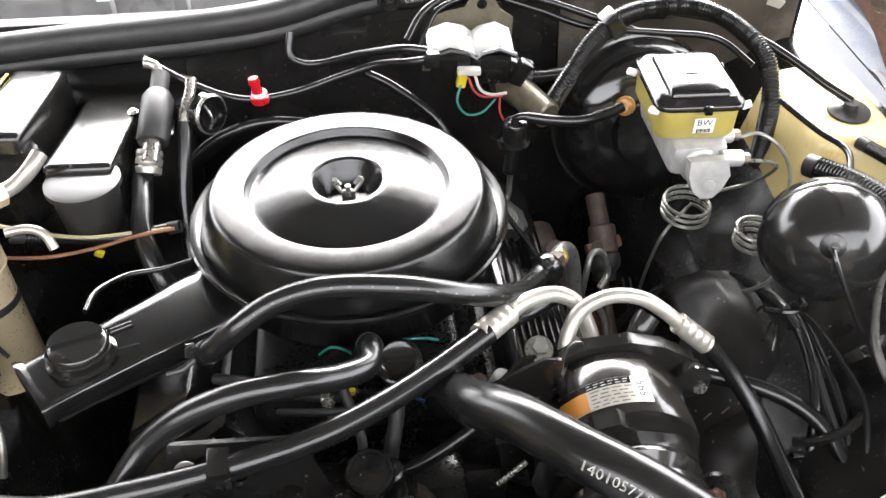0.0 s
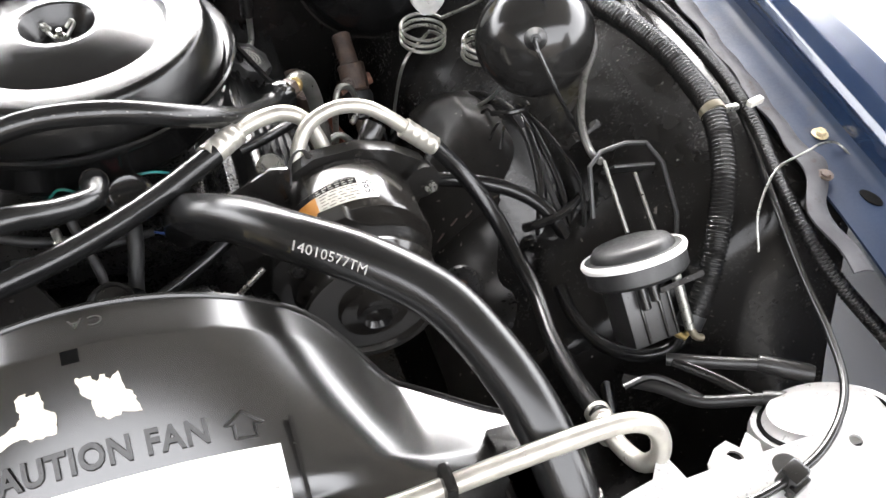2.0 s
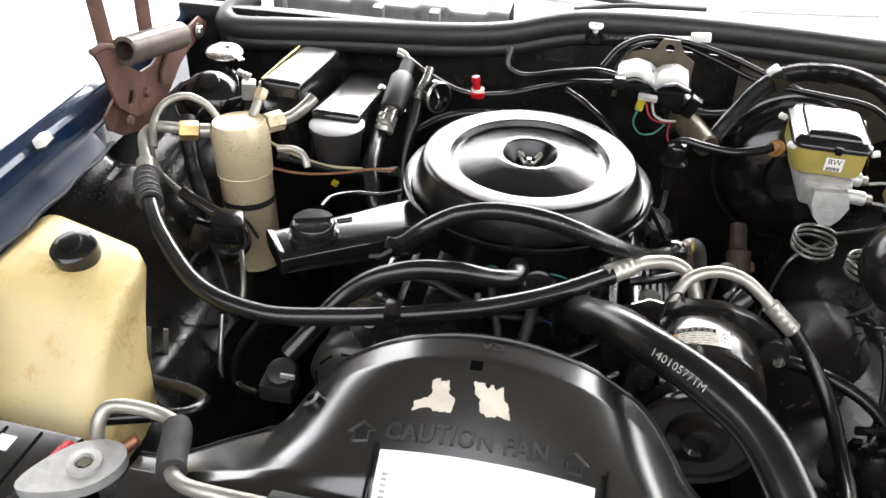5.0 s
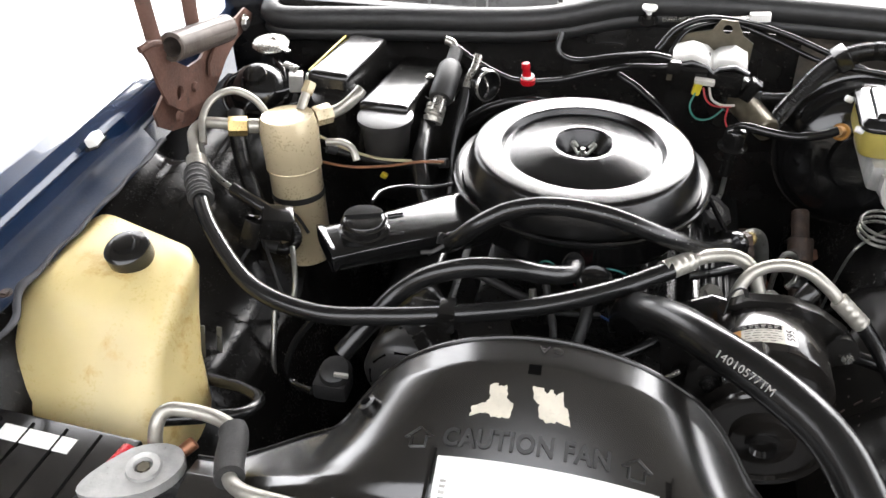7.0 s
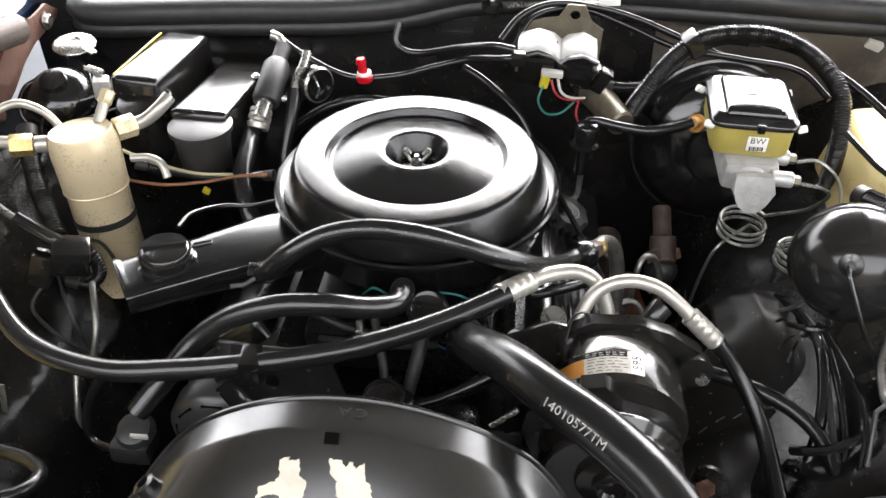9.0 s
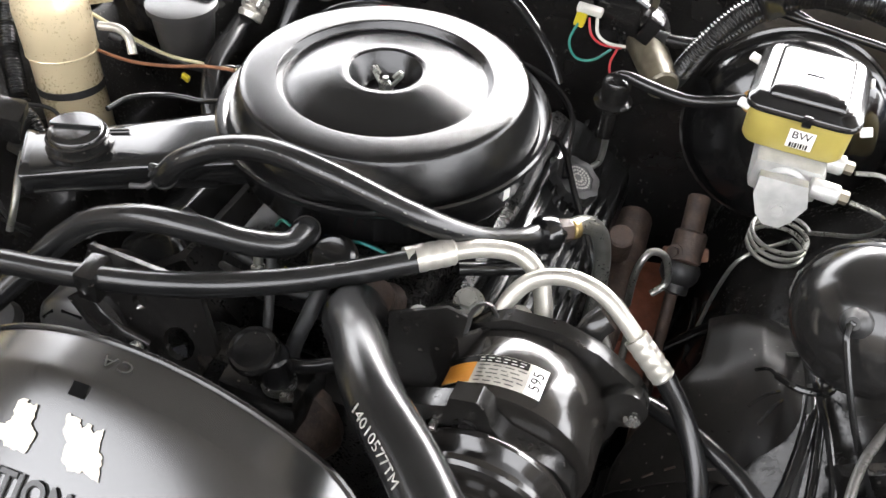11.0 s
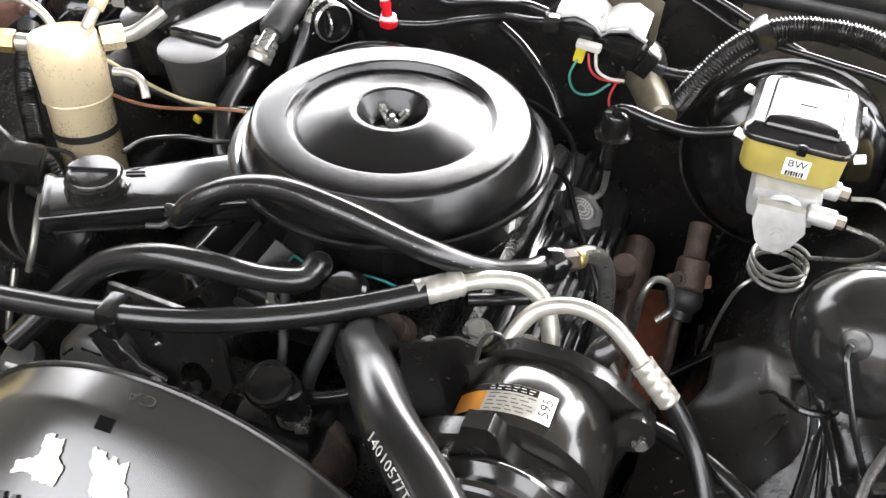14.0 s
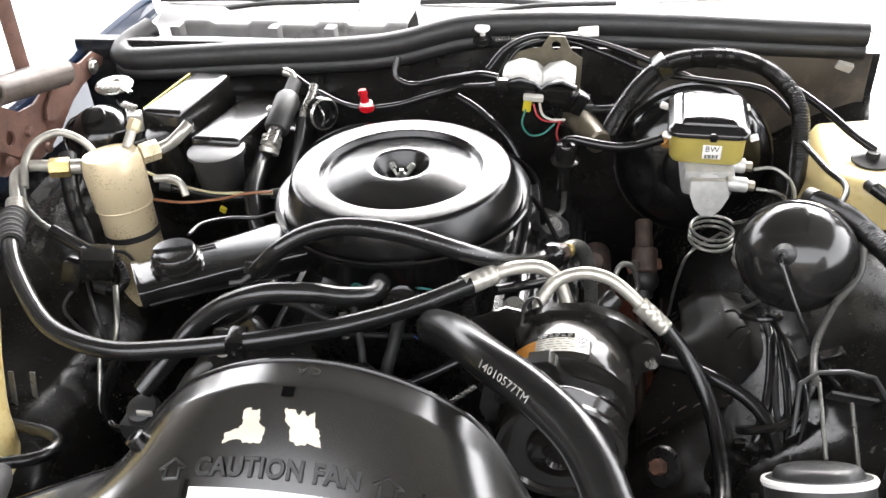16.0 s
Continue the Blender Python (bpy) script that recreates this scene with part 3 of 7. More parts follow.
# ---- air cleaner ----
def air_cleaner():
    t = thing("air_cleaner", (0, 0, 0.78), "round black enamelled steel air cleaner with a broad domed lid", "air filter", move=(0.004, -0.01, 0.003))
    z = 0.92
    lid = part("lid", lathe([(0.1835, z - 0.046), (0.1825, z - 0.040), (0.1685, z - 0.006), (0.1665, z - 0.0025), (0.1635, z - 0.0003), (0.158, z + 0.0005), (0.130, z + 0.0005), (0.1255, z),
                             (0.1235, z - 0.002), (0.1215, z - 0.008), (0.1195, z - 0.0105), (0.117, z - 0.0110), (0.112, z - 0.0095), (0.09, z - 0.0035), (0.065, z + 0.0025), (0.053, z + 0.005), (0.0465, z + 0.0055),
                             (0.043, z + 0.004), (0.038, z - 0.004), (0.031, z - 0.017), (0.025, z - 0.022), (0, z - 0.023)], 96), M_LID, t, angle=32)
    wing = lathe([(0, 0), (0.008, 0), (0.0085, 0.006), (0.006, 0.013), (0.0035, 0.014), (0.0035, 0.020), (0, 0.020)], 14, pose(0, 0, z - 0.025))
    for s in (-1, 1):
        sweep(spline([(s * 0.005, 0, z - 0.018), (s * 0.012, 0.003, z - 0.010), (s * 0.018, 0.005, z - 0.002), (s * 0.015, 0.006, z + 0.001), (s * 0.009, 0.004, z - 0.006)], 0.002), 0.0026, 8, wing)
    part("wing_nut", wing, M_SPRING, lid, "small dull steel wing nut")
    part("pan", lathe([(0.17, z - 0.050), (0.188, z - 0.049), (0.1925, z - 0.046), (0.196, z - 0.042), (0.1985, z - 0.044), (0.198, z - 0.050), (0.193, z - 0.056), (0.184, z - 0.060),
                       (0.180, z - 0.066), (0.178, z - 0.10), (0.172, z - 0.112), (0.150, z - 0.118), (0.10, z - 0.13), (0, z - 0.13)], 96), M_PAINT, t, angle=50)
    # intake snorkel towards the front corner
    a, b = Vector((-0.10, -0.055, 0.836)), Vector((-0.347, -0.224, 0.838))
    d = (b - a).normalized()
    side = Vector((-d.y, d.x, 0))
    bm = bmesh.new()
    rings = []
    for f, w, h0, h1 in ((0, 0.060, -0.03, 0.012), (0.35, 0.052, -0.03, 0.012), (0.6, 0.045, -0.026, 0.011), (0.85, 0.042, -0.021, 0.010), (0.96, 0.042, -0.019, 0.010), (0.985, 0.0455, -0.022, 0.0135), (1.0, 0.0455, -0.022, 0.0135)):
        c = a.lerp(b, f)
        prof = []
        for q in range(24):
            g = 2 * math.pi * (q + 0.5) / 24
            cu, cv = math.cos(g), math.sin(g)
            prof.append((w * math.copysign(abs(cu) ** 0.32, cu), (h0 + h1) / 2 + (h1 - h0) / 2 * math.copysign(abs(cv) ** 0.42, cv)))
        rings.append([bm.verts.new(c + side * u + Vector((0, 0, k))) for u, k in prof])
    for r0, r1 in zip(rings, rings[1:]):
        for k in range(24):
            bm.faces.new((r0[k], r0[(k + 1) % 24], r1[(k + 1) % 24], r1[k]))
    inner = [bm.verts.new(v.co * 0.88 + (sum((q.co for q in rings[-1]), Vector()) / 24) * 0.12) for v in rings[-1]]
    deep = [bm.verts.new(v.co - d * 0.09) for v in inner]
    for k in range(24):
        bm.faces.new((rings[-1][k], rings[-1][(k + 1) % 24], inner[(k + 1) % 24], inner[k]))
        bm.faces.new((inner[k], inner[(k + 1) % 24], deep[(k + 1) % 24], deep[k]))
    bm.faces.new(deep)
    for e in (-1, 1):
        part("seam_lip", sweep([a.lerp(b, f) + side * (e * (w + 0.0015)) + Vector((0, 0, z)) for f, w, z in ((0.3, 0.053, -0.022), (0.6, 0.045, -0.019), (0.85, 0.042, -0.015), (0.965, 0.0425, -0.014))], 0.0028, 8), M_PAINT, t, "crimped seam along the snorkel")
    part("snorkel", bm, M_PAINT, t, "black intake snorkel with a rolled mouth", 50)
    c = a.lerp(b, 0.80) + Vector((0.002, 0, 0.012))
    motor = part("vacuum_motor", lathe([(0, -0.004), (0.036, -0.004), (0.037, 0.004), (0.033, 0.006), (0.032, 0.012), (0.0345, 0.014), (0.0345, 0.016), (0.0325, 0.0175), (0.0315, 0.022), (0.029, 0.0245), (0.020, 0.0255), (0, 0.0258)], 40, Matrix.Translation(c)), M_PLASTIC, t, "black round vacuum motor on the snorkel")
    half = [(0.0285 * math.cos(radians(g)), 0.0285 * math.sin(radians(g)) - 0.004 * math.sin(radians(g))) for g in range(0, 181, 12)]
    part("raised_half", plate(half, 0.0032, Matrix.Translation(c + Vector((0, 0, 0.0265))) @ pose(0, 0, 0, 0, 0, 18)), M_PAINT, motor, "raised half of the round cap")
    brk = part("hose_nipple", rod(c + Vector((0.03, 0.02, 0.015)), c + Vector((0.052, 0.028, 0.017)), 0.0042), M_PAINT, motor)
    part("tag", block((0.012, 0.002, 0.028), pose(0.172, -0.048, 0.842, 0, 0, 72), 0.0005), M_LABEL, t, "white paper tag")
    return t


air_cleaner()


# ---- fan shroud ----
def arch(x):
    u = x - 0.010
    k = 0.243 ** 2 - u * u
    c = 0.70 + math.sqrt(k) if k > 0 else 0.70
    f = 0.800 - 0.05 * abs(u)
    return 0.5 * (c + f + math.sqrt((c - f) ** 2 + 0.0022))


def shroud_height(x, y):
    front = 0.856 - 0.04 * ease((abs(x) - 0.2) / 0.15) - 0.35 * max(0.0, -0.625 - y)
    w = min(1.0, max(0.0, (-0.508 - y) / 0.132)) ** 1.15
    return arch(x) * (1 - w) + front * w


def shroud_rear(x):
    return -0.472 - 0.125 * ease((abs(x - 0.01) - 0.16) / 0.21)


def on_shroud(x, y, lift=0.0):
    return Vector((x, y, shroud_height(x, y) + lift))


def fine(bm):
    bmesh.ops.triangulate(bm, faces=bm.faces[:])
    bmesh.ops.subdivide_edges(bm, edges=bm.edges[:], cuts=4, use_grid_fill=True)
    return bm


def fan_shroud():
    t = thing("fan_shroud", (0, -0.57, 0.80), "black glossy moulded plastic fan shroud with raised warning letters", "fan shroud", move=(0.002, -0.012, 0.004))
    def surf(u, v):
        y = shroud_rear(u) + (-0.70 - shroud_rear(u)) * v
        return (u, y, shroud_height(u, y))
    body = part("shroud_body", grid(surf, steps(-0.37, 0.375, 120), steps(0, 1, 70), 0.004), M_SHROUD, t, angle=70)
    edge = [Vector(surf(u, 0)) for u in steps(-0.37, 0.375, 90)]
    part("rear_lip", sweep(edge, 0.003, 8), M_PLASTIC, body)
    inner = bmesh.new()
    lathe([(0.196, 0), (0.196, -0.06), (0.200, -0.06), (0.200, 0)], 64, Matrix.Translation((0.01, -0.50, 0.70)) @ pose(0, 0, 0, -90, 0, 0), inner)
    part("fan_ring", inner, M_PLASTIC, t)
    def on_face(co, x0, y0, rise=0.62, lift=0.0012):
        return on_shroud(x0 + co.x, y0 + co.y * rise, lift + max(0.0, co.z) * 1.0)
    # letters and arrows get a lighter plastic in place of lit edges
    bm = lettering("CAUTION FAN", 0.035, 0.0024, 1.08, 0.0009)
    part("warning_letters", drape(bm, lambda c: on_face(Vector((c.x * 0.69, c.y, c.z)), 0.000, -0.583)), M_CUP, t, "raised letters moulded in the plastic, coloured lighter for their lit edges")
    for s in (-1, 1):
        bm = bmesh.new()
        pts = [(-0.008, -0.014), (-0.008, 0.001), (-0.015, 0.001), (0, 0.016), (0.015, 0.001), (0.008, 0.001), (0.008, -0.014), (-0.008, -0.014)]
        sweep([on_face(Vector((x, y, 0)), 0.000 + s * 0.112, -0.582) for x, y in pts], 0.0016, 6, bm)
        part("arrow", bm, M_CUP, t)
    bm = lettering("CA", 0.018, 0.0006, 1.3)
    part("mould_letters", drape(bm, lambda c: on_shroud(0.012 - c.x, -0.489 - c.y * 0.8, 0.0018)), M_GREYHOSE, t)
    # black patch in place of the slot's inner shade
    part("slot", drape(block((0.013, 0.009, 0.001), None, 0), lambda c: on_shroud(c.x - 0.002, c.y - 0.517, 0.0016 + c.z)), M_INK_HOLE, t, "small black rectangle painted for the shade in a slot")
    label = part("emission_label", grid(lambda u, v: on_shroud(u, v, 0.0016), steps(-0.088, 0.136, 40), steps(-0.668, -0.5985, 14), 0.0006), M_LABEL, t, "large blank white paper emission label")
    for i in range(9):
        part("print_bar", drape(block((0.006, 0.0022, 0.0002), None, 0), lambda c: on_shroud(c.x - 0.078, c.y - 0.620 - 0.0045 * i, 0.0022)), M_FAINT, label)
    for i, (bx, by, bw) in enumerate([(0.126, -0.628, 0.004), (0.122, -0.648, 0.008), (-0.058, -0.658, 0.006), (0.092, -0.640, 0.006), (0.098, -0.652, 0.005), (0.05, -0.660, 0.004)]):
        part("print_bar", drape(block((bw, 0.0016, 0.0002), None, 0), lambda c: on_shroud(c.x + bx, c.y + by, 0.0022)), M_FAINT, label)
    rng = random.Random(4)
    for x0, pts in ((-0.040, [(-0.022, -0.019), (-0.006, -0.014), (0.0, -0.02), (0.019, -0.019), (0.021, -0.002), (0.014, 0.004), (0.012, 0.02), (0.004, 0.019), (0.001, 0.022), (-0.006, 0.020), (-0.004, 0.004), (-0.008, -0.003), (-0.021, -0.007)]),
                    (0.019, [(-0.020, 0.022), (-0.010, 0.021), (-0.006, 0.014), (-0.001, 0.021), (0.004, 0.014), (0.010, 0.022), (0.012, 0.008), (0.019, -0.002), (0.022, -0.018), (0.008, -0.016), (0.0, -0.020), (-0.010, -0.014), (-0.012, 0.0), (-0.018, 0.006)])):
        out = []
        for (ax, ay), (bx, by) in zip(pts, pts[1:] + pts[:1]):
            for k in range(5):
                out.append((ax + (bx - ax) * k / 5 + rng.uniform(-0.0011, 0.0011), (ay + (by - ay) * k / 5 + rng.uniform(-0.0011, 0.0011)) * 0.72))
        part("torn_sticker", drape(fine(plate(out, 0.0004)), lambda c: on_shroud(c.x + x0, c.y - 0.548, 0.0014 + c.z)), M_STICKER, t, "torn remnant of a pale yellowed sticker")
    part("rib", drape(block((0.004, 0.085, 0.012), None, 0.001), lambda c: on_shroud(c.x + 0.148, c.y - 0.625, c.z + 0.004)), M_PLASTIC, t)
    part("rib", drape(block((0.004, 0.085, 0.008), None, 0.001), lambda c: on_shroud(c.x - 0.094, c.y - 0.635, c.z + 0.002)), M_PLASTIC, t)
    part("mounting_boss", lathe([(0, 0), (0.012, 0), (0.011, 0.010), (0.006, 0.011), (0.005, 0.004), (0, 0.004)], 20, aim(on_shroud(-0.182, -0.528), (-0.6, 0, 1))), M_PLASTIC, t)
    return t


fan_shroud()

# cover over the radiator, in front of the shroud
cov = thing("radiator_cover", (0, -0.72, 0.80), "black plastic panel over the radiator with raised frames", "radiator cover")
def cover_z(u, v):
    return 0.828 - 0.012 * ease((-0.725 - v) / 0.008) - 0.03 * ease((abs(u) - 0.30) / 0.08)
part("cover_panel", grid(lambda u, v: (u, v, cover_z(u, v)), steps(-0.37, 0.375, 60), steps(-0.86, -0.69, 40), 0.02), M_PLASTIC, cov)
def frame_line(pts, r=0.0028):
    return sweep([Vector((x, y, cover_z(x, y) + 0.002)) for x, y in pts], r, 8)
for x0, x1 in ((-0.245, -0.165), (0.165, 0.245)):
    part("raised_frame", sweep(spline([on_shroud(x, y, 0.001) for x, y in ((x0, -0.700), (x0, -0.664), (x0 + 0.006, -0.658), (x1 - 0.006, -0.658), (x1, -0.664), (x1, -0.700))], 0.004), 0.0028, 8), M_SHROUD, cov)
part("raised_frame", frame_line([(0.155, -0.86), (0.155, -0.775), (0.163, -0.763), (0.29, -0.760), (0.302, -0.768), (0.305, -0.80)]), M_PLASTIC, cov)
part("raised_frame", frame_line([(0.10, -0.86), (0.10, -0.775), (0.092, -0.765), (-0.15, -0.768), (-0.16, -0.775), (-0.16, -0.86)]), M_PLASTIC, cov)
part("ridge", frame_line([(0.145, -0.86), (0.145, -0.69)], 0.004), M_PLASTIC, cov)
for k in range(9):
    part("raised_bar", block((0.005, 0.009, 0.002), pose(0.188 + 0.0085 * k, -0.748, cover_z(0.2, -0.748) + 0.001), 0.0005), M_DUST, cov)
for k in range(5):
    part("raised_bar", block((0.004, 0.006, 0.002), pose(-0.08 + 0.007 * k, -0.752, cover_z(0.0, -0.752) + 0.001), 0.0005), M_DUST, cov)
part("screw", bolt((0.125, -0.79, cover_z(0.125, -0.79)), (0, 0, 1), 0.006, 0.004), M_DUST, cov)
part("spring_clip", block((0.040, 0.030, 0.008), pose(0.275, -0.795, cover_z(0.275, -0.795) + 0.006), 0.002), M_DUST, cov)
# black disc laid on the clip as the hole's shade
part("clip_hole_shade", lathe([(0, 0), (0.007, 0), (0.007, 0.0008), (0, 0.0008)], 16, pose(0.278, -0.795, cover_z(0.275, -0.795) + 0.0102)), M_INK_HOLE, cov)
hold = part("hold_down", loft([rounded([(0.311, y0), (0.346, y0), (0.346, y0 + 0.004), (0.311, y0 + 0.004)], z0, 0.001, 2) for y0, z0 in ((-0.622, 0.80), (-0.628, 0.834), (-0.66, 0.842), (-0.715, 0.842), (-0.718, 0.832), (-0.722, 0.846), (-0.79, 0.846), (-0.79, 0.838))]), M_PLASTIC, cov)
part("hold_down_bolt", lathe([(0, 0), (0.017, 0), (0.018, 0.002), (0.013, 0.004), (0.010, 0.0045), (0.0095, 0.009), (0, 0.0095)], 24, pose(0.326, -0.758, 0.848)), M_ZINC, cov, "bright bolt head on a broad washer")
part("side_clip", block((0.05, 0.08, 0.05), pose(0.335, -0.66, 0.79), 0.006), M_PLASTIC, cov)


# ---- hoses of the engine ----
def hose(name, points, r, mat, label, category="hose", n=14, group=""):
    t = thing(name, points[0], label, category, group)
    part("hose_body", tube(points, r, n), mat, t)
    return t


# upper radiator hose with its printed number
RAD = [(0.096, -0.258, 0.800), (0.101, -0.285, 0.840), (0.116, -0.334, 0.881), (0.151, -0.383, 0.912), (0.193, -0.439, 0.930), (0.247, -0.487, 0.931), (0.295, -0.538, 0.923), (0.325, -0.596, 0.904), (0.345, -0.652, 0.876), (0.356, -0.706, 0.836), (0.358, -0.738, 0.794)]
rad = hose("upper_radiator_hose", RAD, 0.0235, M_KNIT, "thick black rubber upper radiator hose with white printing", n=24)
rline = spline(RAD, 0.004)


def on_hose(co, start, back, r, lean):
    """Wraps flat letters on a hose: x runs along it, y round it."""
    s, acc = start + co.x * back, 0.0
    for p, q in zip(rline, rline[1:]):
        L = (q - p).length
        if acc + L >= s:
            c, d = p.lerp(q, (s - acc) / L), (q - p).normalized()
            up = (Vector((0, 0, 1)) - d * d.z).normalized()
            side = d.cross(up)
            a = co.y / r + lean
            return c + (r + 0.0004 + max(0, co.z)) * (math.cos(a) * up + math.sin(a) * side)
        acc += L
    return rline[-1]


part("printed_number", drape(lettering("14010577TM", 0.0130, 0.0001, 1.05), lambda c: on_hose(Vector((c.x, -c.y, c.z)), 0.300, 1, 0.0235, 1.0)), M_PRINT, rad, "white printed part number")
part("print_mark", drape(block((0.05, 0.006, 0.0001), None, 0), lambda c: on_hose(Vector((c.x, -c.y, c.z)), 0.24, 1, 0.0235, 1.2)), M_DUST, rad)
part("hose_clamp", clamp(RAD[-2], RAD[-1], 0.0240, 0.012), M_ZINC, rad, "steel band clamp")

# thermostat housing and water neck
th = thing("water_neck", (0.098, -0.22, 0.76), "dirty cast water neck under the radiator hose", "thermostat housing")
part("neck", tube([(0.098, -0.24, 0.81), (0.097, -0.225, 0.785), (0.096, -0.20, 0.765)], 0.020, 18), M_BROWN, th)
part("flange", block((0.06, 0.04, 0.014), pose(0.10, -0.200, 0.752, 20, 0, 15), 0.005), M_IRON, th)
part("bolt", bolt((0.14, -0.215, 0.772), (0, -0.3, 1)), M_BROWN, th)

# crankcase breather hose over the front of the air cleaner
H1 = [(-0.155, -0.229, 0.873), (-0.139, -0.241, 0.892), (-0.114, -0.241, 0.918), (-0.073, -0.230, 0.939), (-0.017, -0.231, 0.954), (0.052, -0.241, 0.956), (0.127, -0.224, 0.922), (0.182, -0.185, 0.880), (0.215, -0.135, 0.848), (0.235, -0.103, 0.838)]
h1 = hose("air_injection_hose", H1, 0.0125, M_RUBBER, "black rubber hose arching over the front of the air cleaner", n=20)
h1line = spline(H1, 0.004)
for k in range(16, len(h1line) - 30, 5):
    p, d = h1line[k], (h1line[k + 1] - h1line[k]).normalized()
    up = (Vector((0, -0.75, 0.66)) - d * d.dot(Vector((0, -0.75, 0.66)))).normalized()
    dash = block((0.002 if k % 2 else 0.0035, 0.0011, 0.0002), None, 0)
    dash.transform(Matrix.Translation(p + up * 0.0126) @ Matrix((d, up.cross(d), up)).transposed().to_4x4())
    part("print_dash", dash, M_GREYHOSE, h1)
part("spring_clamp", clamp(H1[0], H1[1], 0.0128, 0.012), M_PLASTIC, h1)
ear = block((0.010, 0.003, 0.016), pose(-0.168, -0.228, 0.880, 20, 30, 0), 0.001)
block((0.010, 0.003, 0.016), pose(-0.172, -0.222, 0.872, -20, 20, 30), 0.001, bm=ear)
sweep([Vector((-0.163, -0.226, 0.866)), Vector((-0.180, -0.234, 0.856)), Vector((-0.198, -0.236, 0.853))], 0.003, 6, ear, flat=0.4)
sweep([Vector((-0.163, -0.220, 0.862)), Vector((-0.182, -0.222, 0.848)), Vector((-0.192, -0.218, 0.838))], 0.003, 6, ear, flat=0.4)
part("clamp_ear", ear, M_CUP, h1, "dark spring clamp ears")
part("check_valve", lathe([(0, 0), (0.011, 0), (0.013, 0.003), (0.013, 0.01), (0.021, 0.014), (0.022, 0.022), (0.021, 0.03), (0.014, 0.033), (0.011, 0.045), (0, 0.045)], 24, aim((0.222, -0.118, 0.840), (0.7, 0.7, -0.15))), M_PAINT, h1, "black check valve")
part("valve_nut", hexnut((0.246, -0.093, 0.836), (0.258, -0.081, 0.833), 0.0135), M_BROWN, h1, "rusty brown union nut")
part("tape_mark", rod((0.2585, -0.0805, 0.833), (0.264, -0.072, 0.830), 0.0112, 16), M_BRASS, h1, "yellowed tape mark on the tube")
part("steel_tube", tube([(0.252, -0.086, 0.834), (0.270, -0.056, 0.826), (0.286, -0.038, 0.803), (0.296, -0.034, 0.76), (0.300, -0.045, 0.70), (0.298, -0.06, 0.62)], 0.0105, 16), M_SPRING, h1, "bent grey steel tube")

H2 = [(-0.271, -0.389, 0.785), (-0.238, -0.356, 0.820), (-0.207, -0.330, 0.852), (-0.167, -0.320, 0.881), (-0.112, -0.315, 0.901), (-0.058, -0.308, 0.902), (-0.015, -0.288, 0.884), (0.014, -0.263, 0.871), (0.017, -0.232, 0.866), (0.010, -0.213, 0.842), (0.008, -0.200, 0.807)]
h2 = hose("coolant_bypass_hose", H2, 0.0135, M_RUBBER, "black rubber hose curving in front of the carburettor", n=20)
part("hose_clamp", clamp(H2[-3], H2[-2], 0.014, 0.012), M_PLASTIC, h2)

# ---- air conditioning lines ----
H3 = [(-0.583, -0.135, 0.880), (-0.545, -0.206, 0.884), (-0.496, -0.272, 0.870), (-0.406, -0.352, 0.851), (-0.306, -0.384, 0.848), (-0.208, -0.383, 0.858), (-0.121, -0.377, 0.872), (-0.045, -0.361, 0.880), (0.021, -0.326, 0.878), (0.082, -0.284, 0.876), (0.144, -0.243, 0.883)]
suc = hose("suction_hose", H3, 0.0125, M_RUBBER, "long black rubber air conditioning hose with aluminium ends", n=20)


def crimp(a, b, r, parent):
    a, b = Vector(a), Vector(b)
    L = (b - a).length
    prof = [(0, 0), (r, 0)]
    for k in range(4):
        s = L * (k + 0.2) / 4.4
        prof += [(r * 1.0, s), (r * 1.0, s + L * 0.11), (r * 0.955, s + L * 0.13), (r * 0.955, s + L * 0.18)]
    prof += [(r, L * 0.95), (r * 0.8, L), (0, L)]
    return part("crimp_ferrule", lathe(prof, 20, aim(a, b - a)), M_ALU, parent, "ribbed white oxidised aluminium ferrule")


crimp((0.134, -0.247, 0.882), (0.172, -0.214, 0.882), 0.0140, suc)
part("aluminium_tube", tube([(0.142, -0.240, 0.883), (0.166, -0.219, 0.882), (0.195, -0.197, 0.880), (0.227, -0.187, 0.877), (0.250, -0.192, 0.867), (0.264, -0.203, 0.842), (0.273, -0.224, 0.811), (0.277, -0.236, 0.782)], 0.0095, 16), M_ALU, suc, "white oxidised aluminium tube")
crimp((-0.586, -0.132, 0.872), (-0.603, -0.100, 0.880), 0.016, suc)
part("aluminium_tube", tube([(-0.600, -0.104, 0.878), (-0.615, -0.078, 0.890), (-0.627, -0.052, 0.899), (-0.617, -0.034, 0.906), (-0.590, -0.036, 0.911), (-0.535, -0.038, 0.912)], 0.0095, 16), M_ALU, suc, "bent aluminium tube at the accumulator")
part("foam_wrap", tube([(-0.585, -0.135, 0.876), (-0.566, -0.172, 0.882), (-0.538, -0.215, 0.882)], lambda s: 0.0185 + 0.0012 * math.sin(s * 700) + 0.0008 * math.sin(s * 310 + 1), 16, 0.003), M_FOAM, suc, "lumpy dark tape wrap")
clampm = part("hose_bracket", block((0.022, 0.034, 0.034), pose(-0.128, -0.376, 0.868, 0, 0, 4), 0.004), M_PLASTIC, suc)
part("bracket_screw", bolt((-0.128, -0.393, 0.866), (0, -1, 0.2), 0.004, 0.003), M_PLASTIC, clampm)

